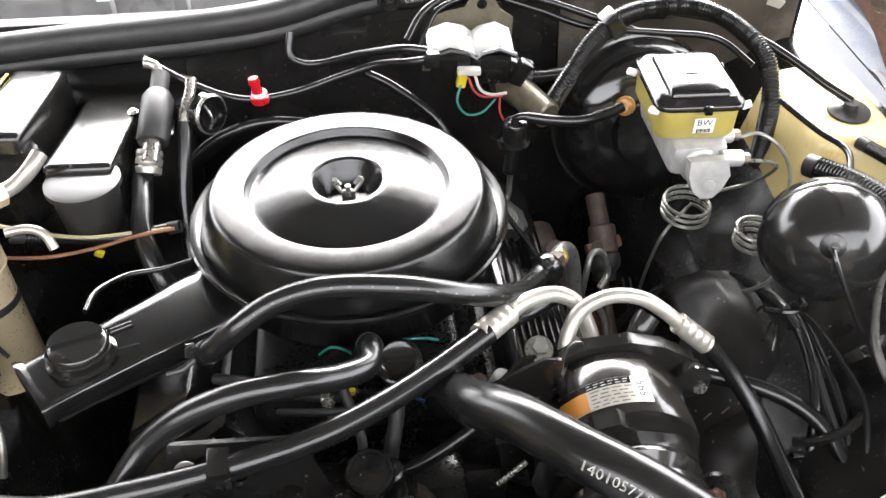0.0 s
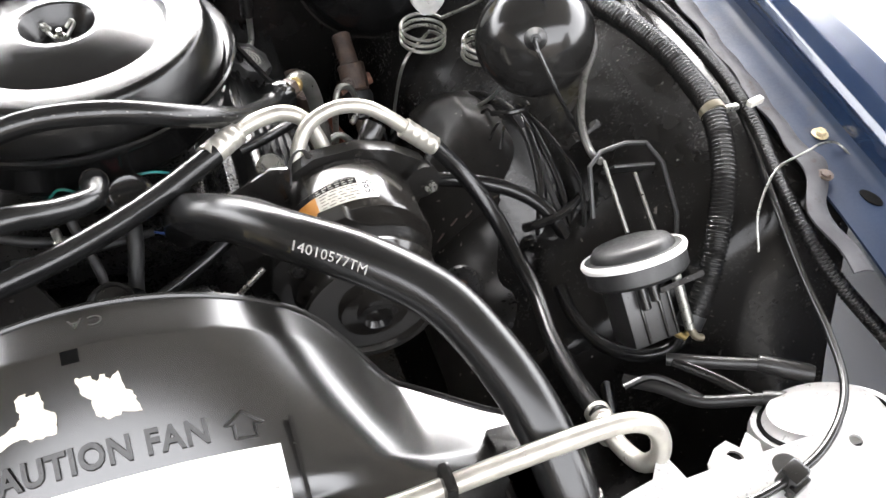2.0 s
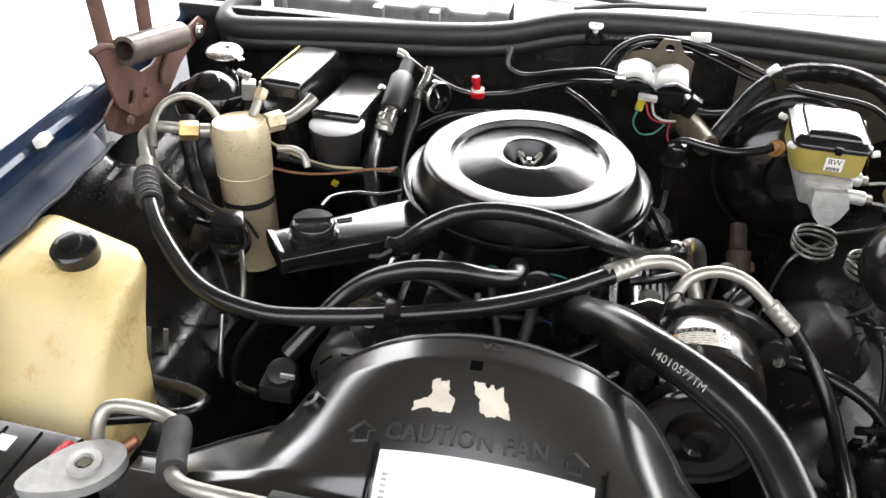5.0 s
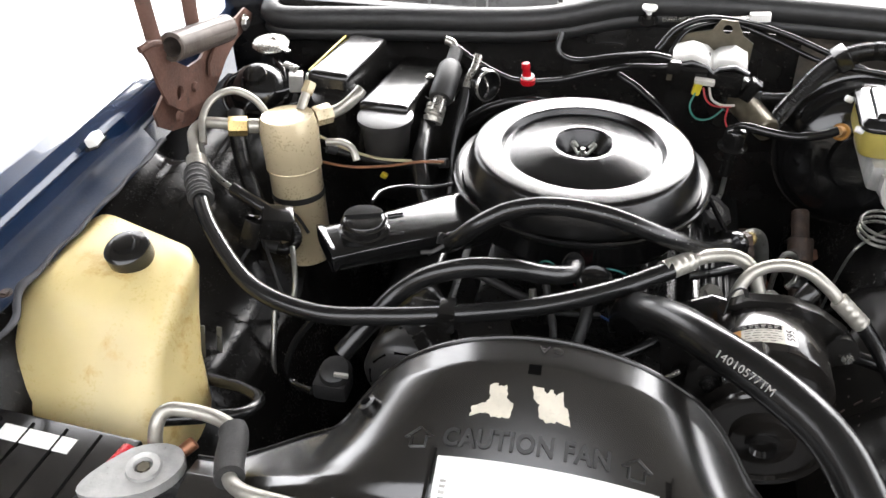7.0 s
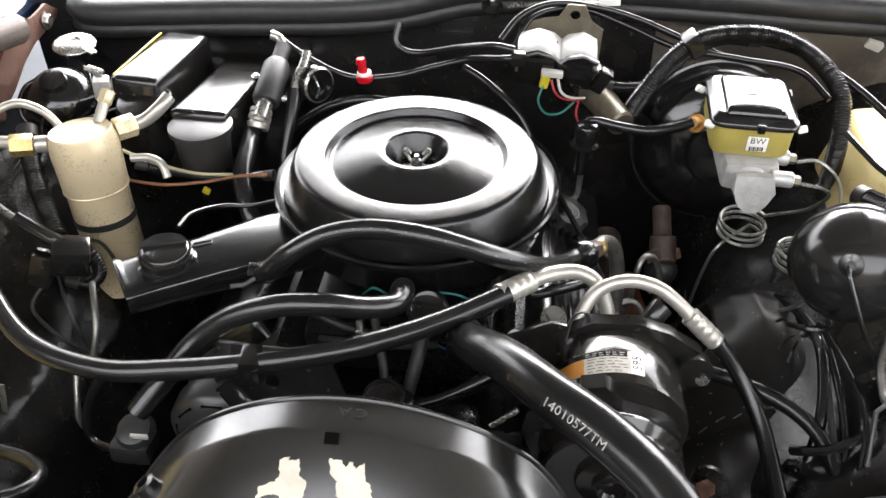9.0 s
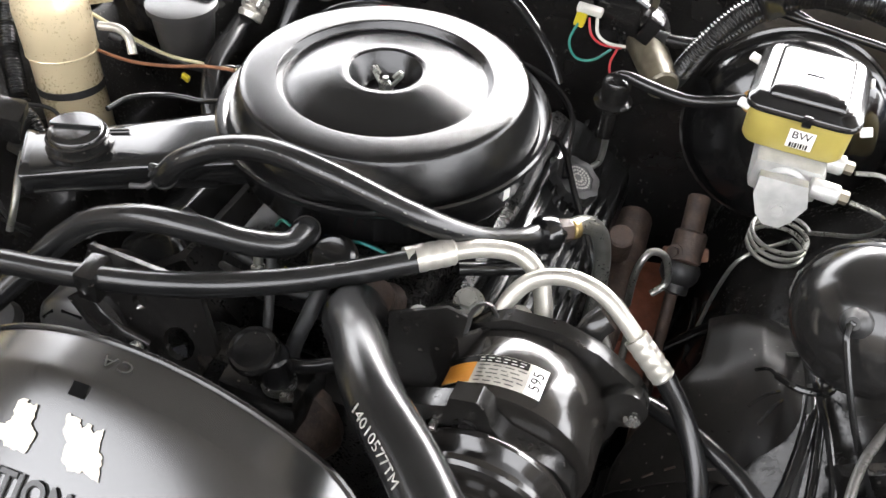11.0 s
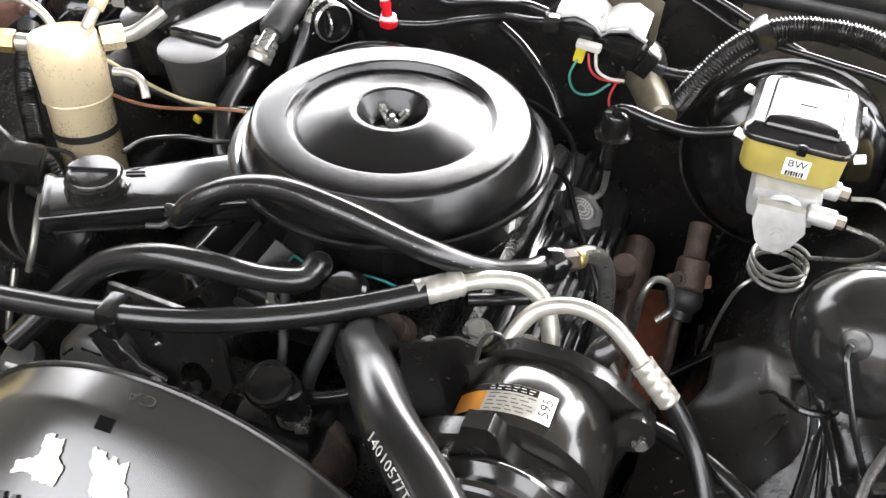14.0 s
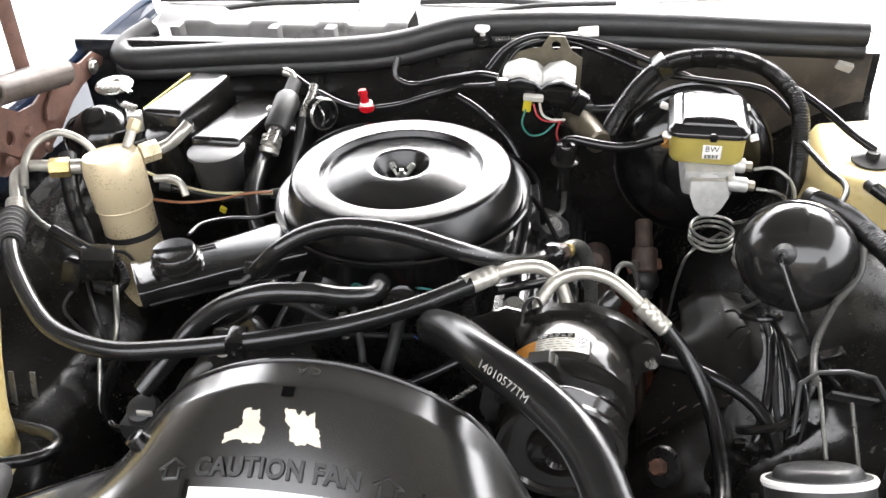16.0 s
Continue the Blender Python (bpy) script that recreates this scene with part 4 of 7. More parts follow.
dis = thing("discharge_hose", (0.40, -0.23, 0.82), "black air conditioning hose with white aluminium ends", "hose")
H4 = [(0.392, -0.236, 0.832), (0.426, -0.252, 0.792), (0.453, -0.288, 0.755), (0.465, -0.342, 0.729), (0.465, -0.412, 0.726), (0.450, -0.486, 0.740), (0.437, -0.561, 0.770), (0.425, -0.631, 0.810)]
part("hose_body", tube(H4, 0.0105, 18), M_RUBBER, dis)
part("aluminium_tube", tube([(0.222, -0.250, 0.791), (0.229, -0.246, 0.833), (0.236, -0.228, 0.857), (0.254, -0.213, 0.876), (0.286, -0.208, 0.887), (0.318, -0.213, 0.885), (0.343, -0.221, 0.871), (0.368, -0.230, 0.850)], 0.0085, 16), M_ALU, dis, "white oxidised aluminium tube")
crimp((0.360, -0.228, 0.857), (0.396, -0.240, 0.828), 0.0122, dis)
crimp((0.427, -0.620, 0.803), (0.424, -0.655, 0.813), 0.0125, dis)

con = thing("condenser_line", (0.2, -0.69, 0.86), "long white aluminium refrigerant pipe with grey foam sleeves", "pipe")
COND = [(0.424, -0.652, 0.812), (0.427, -0.678, 0.820), (0.430, -0.696, 0.833), (0.436, -0.702, 0.853), (0.434, -0.696, 0.876), (0.420, -0.690, 0.892), (0.390, -0.687, 0.898), (0.308, -0.689, 0.894), (0.192, -0.693, 0.884), (0.065, -0.694, 0.874), (-0.082, -0.692, 0.868), (-0.239, -0.683, 0.861), (-0.290, -0.669, 0.854), (-0.310, -0.640, 0.848), (-0.324, -0.597, 0.846), (-0.348, -0.580, 0.845), (-0.387, -0.575, 0.846), (-0.416, -0.582, 0.846), (-0.423, -0.601, 0.826), (-0.420, -0.619, 0.770)]
cl = spline(COND, 0.005)
part("pipe", sweep(cl, 0.0085, 16), M_ALU, con)
for x0, x1 in ((0.075, 0.182), (-0.185, -0.068)):
    seg = [p for p in cl if x0 < p.x < x1 and p.y < -0.66]
    part("foam_sleeve", sweep(seg, 0.0165, 18), M_FOAM, con, "grey-black foam sleeve")
seg = [p for p in cl if -0.662 < p.y < -0.590 and -0.34 < p.x < -0.28]
part("foam_sleeve", sweep(seg, 0.0165, 18), M_FOAM, con, "grey-black foam sleeve")
part("pipe_clip", block((0.010, 0.026, 0.040), pose(0.250, -0.691, 0.884), 0.003), M_PLASTIC, con)

# ---- compressor ----
def compressor():
    X, Z, R = 0.278, 0.772, 0.084
    t = thing("ac_compressor", (X, -0.31, 0.69), "black drum-shaped air conditioning compressor with a paper label", "compressor", move=(-0.003, -0.014, 0.008))
    m = aim((X, -0.250, Z), (0, -1, 0))
    drum = part("drum", lathe([(0, 0), (0.078, 0), (0.081, 0.004), (0.082, 0.012), (R, 0.016), (R, 0.080), (0.0825, 0.0845), (0.078, 0.086), (0, 0.086)], 72, m), M_DRUM, t, angle=50)
    def wrap(x, y, lift):
        a = radians(90) - x / R
        return Vector((X + (R + lift) * math.cos(a), y, Z + (R + lift) * math.sin(a)))
    lab = part("label", grid(lambda u, v: wrap(u, v, 0.0008), steps(-0.074, 0.024, 26), [-0.324, -0.290], 0.0003), M_ALU, drum, "silver paper type label")
    part("dark_field", grid(lambda u, v: wrap(u, v, 0.0011), steps(-0.074, 0.006, 20), [-0.299, -0.2905], 0.0002), M_DUST, lab, "dark printed heading strip")
    part("orange_field", grid(lambda u, v: wrap(u, v, 0.0012), steps(-0.074, -0.042, 10), [-0.323, -0.299], 0.0002), M_ORANGE, lab, "orange printed field")
    part("number_field", grid(lambda u, v: wrap(u, v, 0.0012), steps(0.009, 0.024, 8), [-0.3235, -0.2905], 0.0002), M_LABEL, lab, "white number field")
    part("label_number", drape(lettering("595", 0.0145, 0.0001), lambda c: wrap(0.0165 - c.y, -0.307 + c.x, 0.0018)), M_INK_HOLE, lab, "black printed number 595")
    rng = random.Random(3)
    for k in range(5):
        a = -0.038
        while a < 0.002:
            w = rng.uniform(0.004, 0.011)
            part("print_bar", grid(lambda u, v: wrap(u, v, 0.0014), steps(a, min(a + w, 0.006), 4), [-0.3215 + 0.0046 * k, -0.3204 + 0.0046 * k], 0.0001), M_CUP, lab)
            a += w + 0.003
    for k in range(2):
        for g in range(6):
            part("heading_bar", grid(lambda u, v: wrap(u, v, 0.0015), steps(-0.040 + 0.0075 * g, -0.0345 + 0.0075 * g - 0.0015 * ((g + k) % 2), 3), [-0.2975 + 0.0034 * k, -0.2965 + 0.0034 * k], 0.0001), M_FAINT, lab)
    out = [(-0.088, 0.02), (-0.066, 0.062), (-0.03, 0.084), (0.02, 0.088), (0.06, 0.076), (0.098, 0.050), (0.112, 0.030), (0.108, 0.008), (0.095, -0.01), (0.085, -0.05), (0.0, -0.09), (-0.07, -0.06)]
    back = part("rear_bracket", plate(out, 0.016, Matrix.Translation((X, -0.232, Z)) @ pose(0, 0, 0, 90, 0, 0)), M_PANEL, t)
    part("bracket_lobe", lathe([(0, 0), (0.020, 0), (0.022, 0.003), (0.022, 0.02), (0, 0.022)], 20, aim((X + 0.092, -0.243, Z + 0.028), (0.1, -1, 0.1))), M_PANEL, back)
    part("bracket_bolt", bolt((X + 0.104, -0.262, Z + 0.022), (0.3, -1, 0.3), 0.006, 0.006), M_ZINC, t)
    fr = [(-0.105, 0.012), (-0.10, 0.045), (-0.075, 0.066), (-0.048, 0.078), (-0.046, 0.090), (-0.022, 0.096), (-0.012, 0.088), (-0.008, 0.070), (0.006, 0.056), (0.030, 0.050), (0.052, 0.042), (0.070, 0.024), (0.077, -0.010), (0.070, -0.05), (0.045, -0.08), (-0.07, -0.08)]
    front = part("front_bracket", plate(fr, 0.020, Matrix.Translation((X, -0.338, Z)) @ pose(0, 0, 0, 90, 0, 0), holes=[(-0.060, 0.045, 0.0065), (-0.024, 0.078, 0.005)]), M_PANEL, t, "black stamped front bracket")
    for x, z in ((-0.075, 0.035), (0.030, 0.028), (0.058, -0.010), (-0.03, 0.055)):
        part("bracket_bolt", bolt((X + x, -0.358, Z + z), (0, -1, 0), 0.0075, 0.006), M_IRON, t)
    part("stud", rod((X - 0.058, -0.352, Z + 0.048), (X - 0.057, -0.368, Z + 0.050), 0.004), M_ZINC, t)
    m2 = aim((X - 0.004, -0.362, Z - 0.012), (0, -1, 0))
    pulley = part("clutch_pulley", lathe([(0, 0), (0.078, 0), (0.080, 0.003), (0.080, 0.008), (0.070, 0.018), (0.080, 0.028), (0.080, 0.034), (0.077, 0.037), (0.070, 0.037), (0.067, 0.032), (0.040, 0.031), (0.038, 0.038), (0.020, 0.041), (0.015, 0.041), (0.013, 0.030), (0, 0.030)], 64, m2), M_DRUM, t, "worn dark grey clutch pulley")
    part("hub_ring", lathe([(0.014, 0.038), (0.020, 0.038), (0.022, 0.046), (0.016, 0.048), (0.012, 0.042)], 28, m2), M_DUST, pulley)
    part("manifold_block", block((0.075, 0.03, 0.03), pose(X - 0.028, -0.236, Z + 0.035), 0.006), M_CAST, t)
    part("switch_boss", tube([(0.318, -0.222, 0.80), (0.322, -0.212, 0.838), (0.332, -0.202, 0.850)], 0.014, 14), M_PANEL, t)
    return t


compressor()

# bracket between engine and compressor
br = thing("compressor_bracket", (0.19, -0.26, 0.76), "folded black steel bracket with bolts beside the compressor", "bracket", move=(0, -0.01, 0.01))
part("bracket_plate", plate([(-0.05, -0.08), (0.035, -0.08), (0.05, 0.0), (0.04, 0.05), (0.0, 0.055), (-0.045, 0.035)], 0.006, Matrix.Translation((0.185, -0.262, 0.79)) @ pose(0, 0, 0, 70, 0, 25), holes=[(0.0, 0.01, 0.006)]), M_PANEL, br)
part("bracket_flange", plate([(0, -0.06), (0.045, -0.05), (0.045, 0.035), (0.0, 0.055)], 0.005, Matrix.Translation((0.215, -0.295, 0.80)) @ pose(0, 0, 0, 80, 0, 70)), M_PANEL, br)
part("folded_edge", sweep(spline([(0.189, -0.290, 0.756), (0.187, -0.288, 0.776), (0.205, -0.282, 0.825), (0.213, -0.278, 0.852), (0.215, -0.275, 0.870), (0.222, -0.272, 0.884), (0.232, -0.270, 0.886), (0.238, -0.268, 0.872)], 0.006), 0.0035, 8, flat=0.5), M_CUP, br, "folded steel edge, lighter than the bracket")
part("fold_plate", plate([(-0.045, -0.06), (0.0, -0.055), (0.022, 0.02), (0.026, 0.05), (0.006, 0.055), (-0.05, 0.03)], 0.004, Matrix.Translation((0.189, -0.284, 0.822)) @ pose(0, 0, 0, 84, 0, 4)), M_PANEL, br)
part("bolt", bolt((0.200, -0.235, 0.842), (0, -0.5, 1), 0.010, 0.012), M_SPRING, br)
part("bolt_washer", lathe([(0, 0), (0.015, 0), (0.016, 0.002), (0.014, 0.004), (0, 0.004)], 20, aim((0.200, -0.233, 0.838), (0, -0.5, 1))), M_TARN, br)
part("bolt", bolt((0.245, -0.205, 0.808), (0, -0.3, 1), 0.010, 0.006), M_ZINC, br)
part("spacer", rod((0.15, -0.25, 0.80), (0.158, -0.255, 0.826), 0.011), M_CAST, br)

# ---- vacuum tank ball ----
vb = thing("vacuum_tank", (0.551, -0.136, 0.80), "black plastic ball-shaped vacuum reservoir with a hose nipple", "vacuum reservoir")
c = Vector((0.557, -0.149, 0.893))
BR = 0.0735
prof = [(0.0001, -BR)] + [(BR * math.sin(radians(a)), -BR * math.cos(radians(a))) for a in range(8, 88, 6)] + [(BR + 0.0002, -0.003), (BR + 0.002, -0.002), (BR + 0.002, 0.002), (BR + 0.0002, 0.003)] + [(BR * math.sin(radians(a)), -BR * math.cos(radians(a))) for a in range(92, 180, 6)] + [(0, BR)]
part("ball", lathe(prof, 56, aim(c, (-0.25, -0.8, 0.15))), M_DUST, vb, angle=60)
nd = (Vector((0.526, -0.211, 0.936)) - c).normalized()
p0 = c + nd * 0.0720
cup = part("nipple_cup", lathe([(0.014, -0.002), (0.0135, 0.004), (0.010, 0.009), (0.0075, 0.012), (0.006, 0.014), (0, 0.0145)], 24, aim(p0, nd)), M_MATTE, vb)
part("nipple_fin", block((0.006, 0.004, 0.016), aim(p0 + nd * 0.008, nd), 0.001), M_PLASTIC, cup)
part("nipple_hose", tube([p0 + nd * 0.006, p0 + nd * 0.02 + Vector((0, -0.006, -0.01)), (0.553, -0.255, 0.865), (0.590, -0.275, 0.805), (0.605, -0.28, 0.79)], 0.0030, 8), M_RUBBER, vb)
part("foot_bracket", block((0.05, 0.012, 0.05), pose(0.585, -0.245, 0.80, 30, 0, 25), 0.003), M_PANEL, vb)

# ---- vapour valve on the wheel housing ----
can = thing("diverter_valve", (0.543, -0.47, 0.74), "black round valve with a white rim and a square lower body", "valve", move=(0, 0.002, 0.004))
va = Vector((-0.12, 0.64, 0.76)).normalized()
vx = (Vector((1, 0, 0)) - va * va.x).normalized()
vy = va.cross(vx)
vm = Matrix.Translation((0.543, -0.470, 0.818)) @ Matrix((vx, vy, va)).transposed().to_4x4()
vd = part("valve_dome", lathe([(0, 0.019), (0.034, 0.0185), (0.041, 0.0165), (0.0445, 0.012), (0.046, 0.007), (0.053, 0.006), (0.055, 0.003), (0.055, -0.018), (0.051, -0.022), (0, -0.022)], 48, vm), M_MATTE, can)
part("white_rim", lathe([(0.053, 0.0065), (0.0565, 0.0065), (0.058, 0.003), (0.0565, -0.001), (0.053, -0.001)], 48, vm), M_LABEL, vd, "pale rolled rim")
part("flange", plate([(-0.005, -0.034), (0.05, -0.030), (0.056, 0.02), (0.0, 0.03)], 0.006, vm @ pose(0.002, -0.012, -0.034)), M_PLASTIC, can)
bx = part("valve_body", block((0.054, 0.050, 0.070), vm @ pose(-0.010, 0.0, -0.055), 0.004), M_CUP, can)
for u in (-0.020, 0.002, 0.014):
    part("body_rib", block((0.003, 0.004, 0.064), vm @ pose(u, -0.026, -0.056), 0.001), M_PLASTIC, bx)
for u, v, z0, z1 in ((-0.018, -0.034, -0.048, -0.02), (-0.006, -0.036, -0.042, -0.02), (0.024, -0.034, -0.086, -0.02)):
    part("port", rod(vm @ Vector((u, v, z0)), vm @ Vector((u, v, z1)), 0.0055), M_SPRING if u > 0.02 else M_PLASTIC, can)
part("elbow", tube([vm @ Vector((0.024, -0.034, -0.080)), vm @ Vector((0.026, -0.036, -0.094)), vm @ Vector((0.034, -0.036, -0.099))], 0.0042, 10), M_TARN, can)
# wire frame behind it, with two links
frm = thing("valve_bracket", (0.57, -0.40, 0.84), "thin black steel bracket frame with two bright rods", "bracket", move=(0.028, 0.03, -0.024))
part("frame_wire", sweep([Vector(p) for p in ((0.500, -0.43, 0.845), (0.505, -0.395, 0.890), (0.525, -0.380, 0.895), (0.560, -0.372, 0.893), (0.590, -0.370, 0.885), (0.605, -0.390, 0.868), (0.600, -0.445, 0.838), (0.594, -0.462, 0.822))], 0.0028, 8), M_MATTE, frm)
part("link_rod", rod((0.528, -0.385, 0.885), (0.532, -0.455, 0.836), 0.0024), M_SPRING, frm)
part("link_rod", rod((0.562, -0.400, 0.872), (0.565, -0.462, 0.832), 0.0024), M_SPRING, frm)
part("plate", block((0.05, 0.004, 0.05), pose(0.570, -0.375, 0.855, 40, 0, -10), 0.002), M_MATTE, frm)


# ---- engine block, intake and valve covers ----
eng = thing("engine_block", (0, -0.02, 0.40), "black painted V8 engine with intake manifold and valve covers", "engine")
part("crankcase", block((0.36, 0.52, 0.30), pose(0, 0.02, 0.48), 0.02), M_IRON, eng)
for s in (-1, 1):
    tilt = pose(s * 0.185, 0.02, 0.655, 0, s * 38, 0)
    part("cylinder_head", block((0.17, 0.50, 0.12), tilt, 0.015), M_IRON, eng)
    bm = block((0.135, 0.48, 0.050), pose(s * 0.225, 0.02, 0.712, 0, s * 38, 0), 0.016, 0.9, segs=4)
    vc = part("valve_cover", bm, M_PAINT, eng, "glossy black valve cover with long fins")
    for k in range(7 if s > 0 else 0):
        off = -0.045 + k * 0.015
        part("fin", block((0.004, 0.44, 0.006), pose(s * 0.225, 0.02, 0.712, 0, s * 38, 0) @ pose(off, 0, 0.027), 0.001), M_PAINT, vc)
part("intake_manifold", block((0.26, 0.40, 0.07), pose(0, 0.0, 0.715), 0.02), M_IRON, eng)
part("carburettor", block((0.14, 0.17, 0.07), pose(0, 0, 0.765), 0.012), M_IRON, eng)
part("timing_cover", block((0.24, 0.06, 0.26), pose(0, -0.27, 0.56), 0.02), M_IRON, eng)

# oil filler cap on the valve cover
oc = thing("oil_filler_cap", (0.226, 0.10, 0.735), "black lobed oil filler cap with a worn round print", "cap", move=(-0.004, 0.002, 0.01))
om = aim((0.219, 0.104, 0.727), (0.45, -0.1, 0.88))
prof = [(0, 0), (0.034, 0), (0.035, 0.004), (0.035, 0.026), (0.032, 0.031), (0.0215, 0.032), (0.020, 0.0305), (0, 0.0305)]
bm = lathe(prof, 40, om)
oi = om.inverted()
for v in bm.verts:
    q = oi @ v.co
    a = math.atan2(q.y, q.x)
    k = 1 + 0.05 * math.cos(8 * a)
    v.co = om @ Vector((q.x * k, q.y * k, q.z))
cap_top = part("cap_body", bm, M_CUP, oc)
rng = random.Random(8)
for r0, n in ((0.0165, 26), (0.0115, 18), (0.0065, 10)):
    for k in range(n):
        a = k * 2 * math.pi / n
        part("print_mark", block((0.0022, 0.0034 * rng.uniform(0.6, 1.0), 0.0003), om @ pose(r0 * math.cos(a), r0 * math.sin(a), 0.0307, 0, 0, math.degrees(a) + 90), 0), M_FAINT, cap_top)

# oil filler and alternator side
alt = thing("alternator", (-0.20, -0.36, 0.70), "black painted alternator behind the shroud", "alternator")
am = aim((-0.192, -0.325, 0.728), (0, -1, 0))
part("front_housing", lathe([(0, 0), (0.058, 0), (0.062, 0.004), (0.062, 0.03), (0.058, 0.036), (0.045, 0.044), (0.02, 0.05), (0, 0.05)], 40, am), M_CUP, alt, "dull dark cast housing")
part("rear_housing", lathe([(0, -0.06), (0.054, -0.06), (0.058, -0.05), (0.058, 0), (0, 0)], 40, am), M_IRON, alt)
for k in range(8):
    a = k * math.pi / 4
    # black bars painted for shaded vents, not cut in
    part("vent_slot_shade", block((0.012, 0.026, 0.003), am @ pose(0.045 * math.cos(a), 0.045 * math.sin(a), 0.040, 0, 0, math.degrees(a)), 0.001), M_INK_HOLE, alt)
part("pulley", lathe([(0, 0.05), (0.034, 0.05), (0.035, 0.053), (0.028, 0.062), (0.035, 0.071), (0.034, 0.074), (0, 0.074)], 36, am), M_SPRING, alt)
ab = thing("alternator_bracket", (-0.10, -0.335, 0.75), "black stamped steel bracket plate with round holes", "bracket")
part("bracket_plate", plate([(-0.085, 0.055), (0.045, 0.05), (0.075, -0.015), (0.055, -0.06), (0.0, -0.075), (-0.055, -0.05), (-0.095, 0.015)], 0.008, Matrix.Translation((-0.105, -0.332, 0.785)) @ pose(0, 0, 0, 68, 0, 0), holes=[(-0.02, 0.01, 0.009), (0.03, -0.022, 0.019)]), M_PANEL, ab)
part("bolt", bolt((-0.17, -0.345, 0.83), (0, -1, 0.4), 0.008, 0.006), M_CAST, ab)

# power steering reservoir cap
ps = thing("power_steering_reservoir", (0.0, -0.322, 0.74), "round black fluid reservoir cap with raised lettering ring", "cap", move=(0.008, -0.011, 0.015))
pm = aim((0.0, -0.322, 0.762), (0, -0.35, 1))
pcap = part("cap_disc", lathe([(0, 0), (0.024, 0), (0.0265, 0.003), (0.0265, 0.010), (0.0240, 0.013), (0.0205, 0.0135), (0.0195, 0.011), (0.0, 0.0115)], 44, pm), M_PLASTIC, ps)
for k in range(6):
    part("raised_bar", block((0.003, 0.006, 0.0015), pm @ pose(-0.010 + 0.004 * k, 0, 0.0118), 0.0004), M_DUST, pcap)
part("neck", lathe([(0.022, -0.05), (0.022, 0.002)], 30, pm), M_PLASTIC, ps)
part("reservoir", block((0.10, 0.08, 0.10), pose(0.0, -0.30, 0.665), 0.02), M_PLASTIC, ps)

# ---- accumulator ----
def accumulator():
    t = thing("ac_accumulator", (-0.468, -0.03, 0.66), "tall yellowed aluminium accumulator can with a black band", "accumulator", move=(0.01, -0.026, 0.004))
    top, low = Vector((-0.486, 0.013, 0.926)), Vector((-0.470, -0.010, 0.652))
    d = (top - low).normalized()
    L = (top - low).length
    m = aim(low, d)
    body = part("can", lathe([(0, 0), (0.030, 0), (0.042, 0.006), (0.0440, 0.02), (0.0440, L * 0.65), (0.0465, L * 0.665), (0.0475, L * 0.80), (0.0485, L * 0.88), (0.047, L * 0.93), (0.0445, L * 0.955), (0.044, L * 0.975), (0.0425, L * 0.985), (0.038, L * 0.975), (0, L * 0.972)], 56, m), M_CREAM, t, angle=50)
    part("band", lathe([(0.0440, L * 0.458), (0.0453, L * 0.461), (0.0453, L * 0.495), (0.0440, L * 0.498)], 56, m), M_MATTE, t, "black rubber band")
    part("weld_bead", lathe([(0.0455, L * 0.655), (0.0474, L * 0.662), (0.0460, L * 0.67)], 56, m), M_CREAM, body)
    part("flat", block((0.034, 0.012, 0.030), pose(-0.478, -0.027, 0.875, -14, 0, 8), 0.006), M_CREAM, body)
    nut = part("hex_nut", hexnut((-0.575, -0.022, 0.910), (-0.547, -0.010, 0.907), 0.016), M_BRASS, t, "large dull brass hex nut")
    part("collar", rod((-0.547, -0.010, 0.907), (-0.53, -0.002, 0.905), 0.012), M_ALU, nut)
    part("outlet_nut", hexnut((-0.452, 0.045, 0.905), (-0.430, 0.066, 0.905), 0.017), M_CREAM, t)
    part("outlet_pipe", tube([(-0.44, 0.055, 0.905), (-0.415, 0.072, 0.91), (-0.395, 0.085, 0.925), (-0.385, 0.10, 0.935)], 0.010, 14), M_ALU, t)
    part("valve_stem", rod((-0.475, 0.045, 0.915), (-0.468, 0.075, 0.945), 0.008), M_ALU, t)
    part("valve_nut", hexnut((-0.470, 0.066, 0.936), (-0.466, 0.08, 0.95), 0.011), M_CREAM, t)
    part("drain_tube", tube([(-0.43, 0.03, 0.868), (-0.405, 0.035, 0.868), (-0.385, 0.03, 0.862), (-0.375, 0.02, 0.845)], 0.006, 12), M_ALU, t)
    return t


accumulator()
sm = thing("small_refrigerant_line", (-0.59, 0.0, 0.90), "thin aluminium line looping behind the accumulator", "pipe")
part("line", tube([(-0.600, -0.075, 0.892), (-0.615, -0.035, 0.918), (-0.610, 0.0, 0.935), (-0.585, 0.025, 0.94), (-0.555, 0.03, 0.928), (-0.535, 0.03, 0.905), (-0.52, 0.02, 0.88)], 0.0062, 12), M_ALU, sm)

# ---- evaporator case on the firewall ----
ev = thing("evaporator_case", (-0.40, 0.25, 0.70), "black plastic evaporator case with a raised duct on the firewall", "heater box")
mA = pose(-0.448, 0.225, 0.860, -2, 0, -6)
part("duct_box", block((0.085, 0.21, 0.14), mA, 0.012, 0.92, segs=3), M_PLASTIC, ev)
part("duct_front", lathe([(0, 0), (0.047, 0), (0.047, 0.06), (0.042, 0.075), (0, 0.08)], 32, Matrix.Translation((-0.44, 0.135, 0.828)) @ pose(0, 0, 0, 10, 0, 0)), M_PLASTIC, ev)
part("yellow_stripe", block((0.004, 0.16, 0.003), pose(-0.490, 0.235, 0.925, 0, 0, -6), 0.001), M_YELLOW, ev, "thin yellow paint mark")
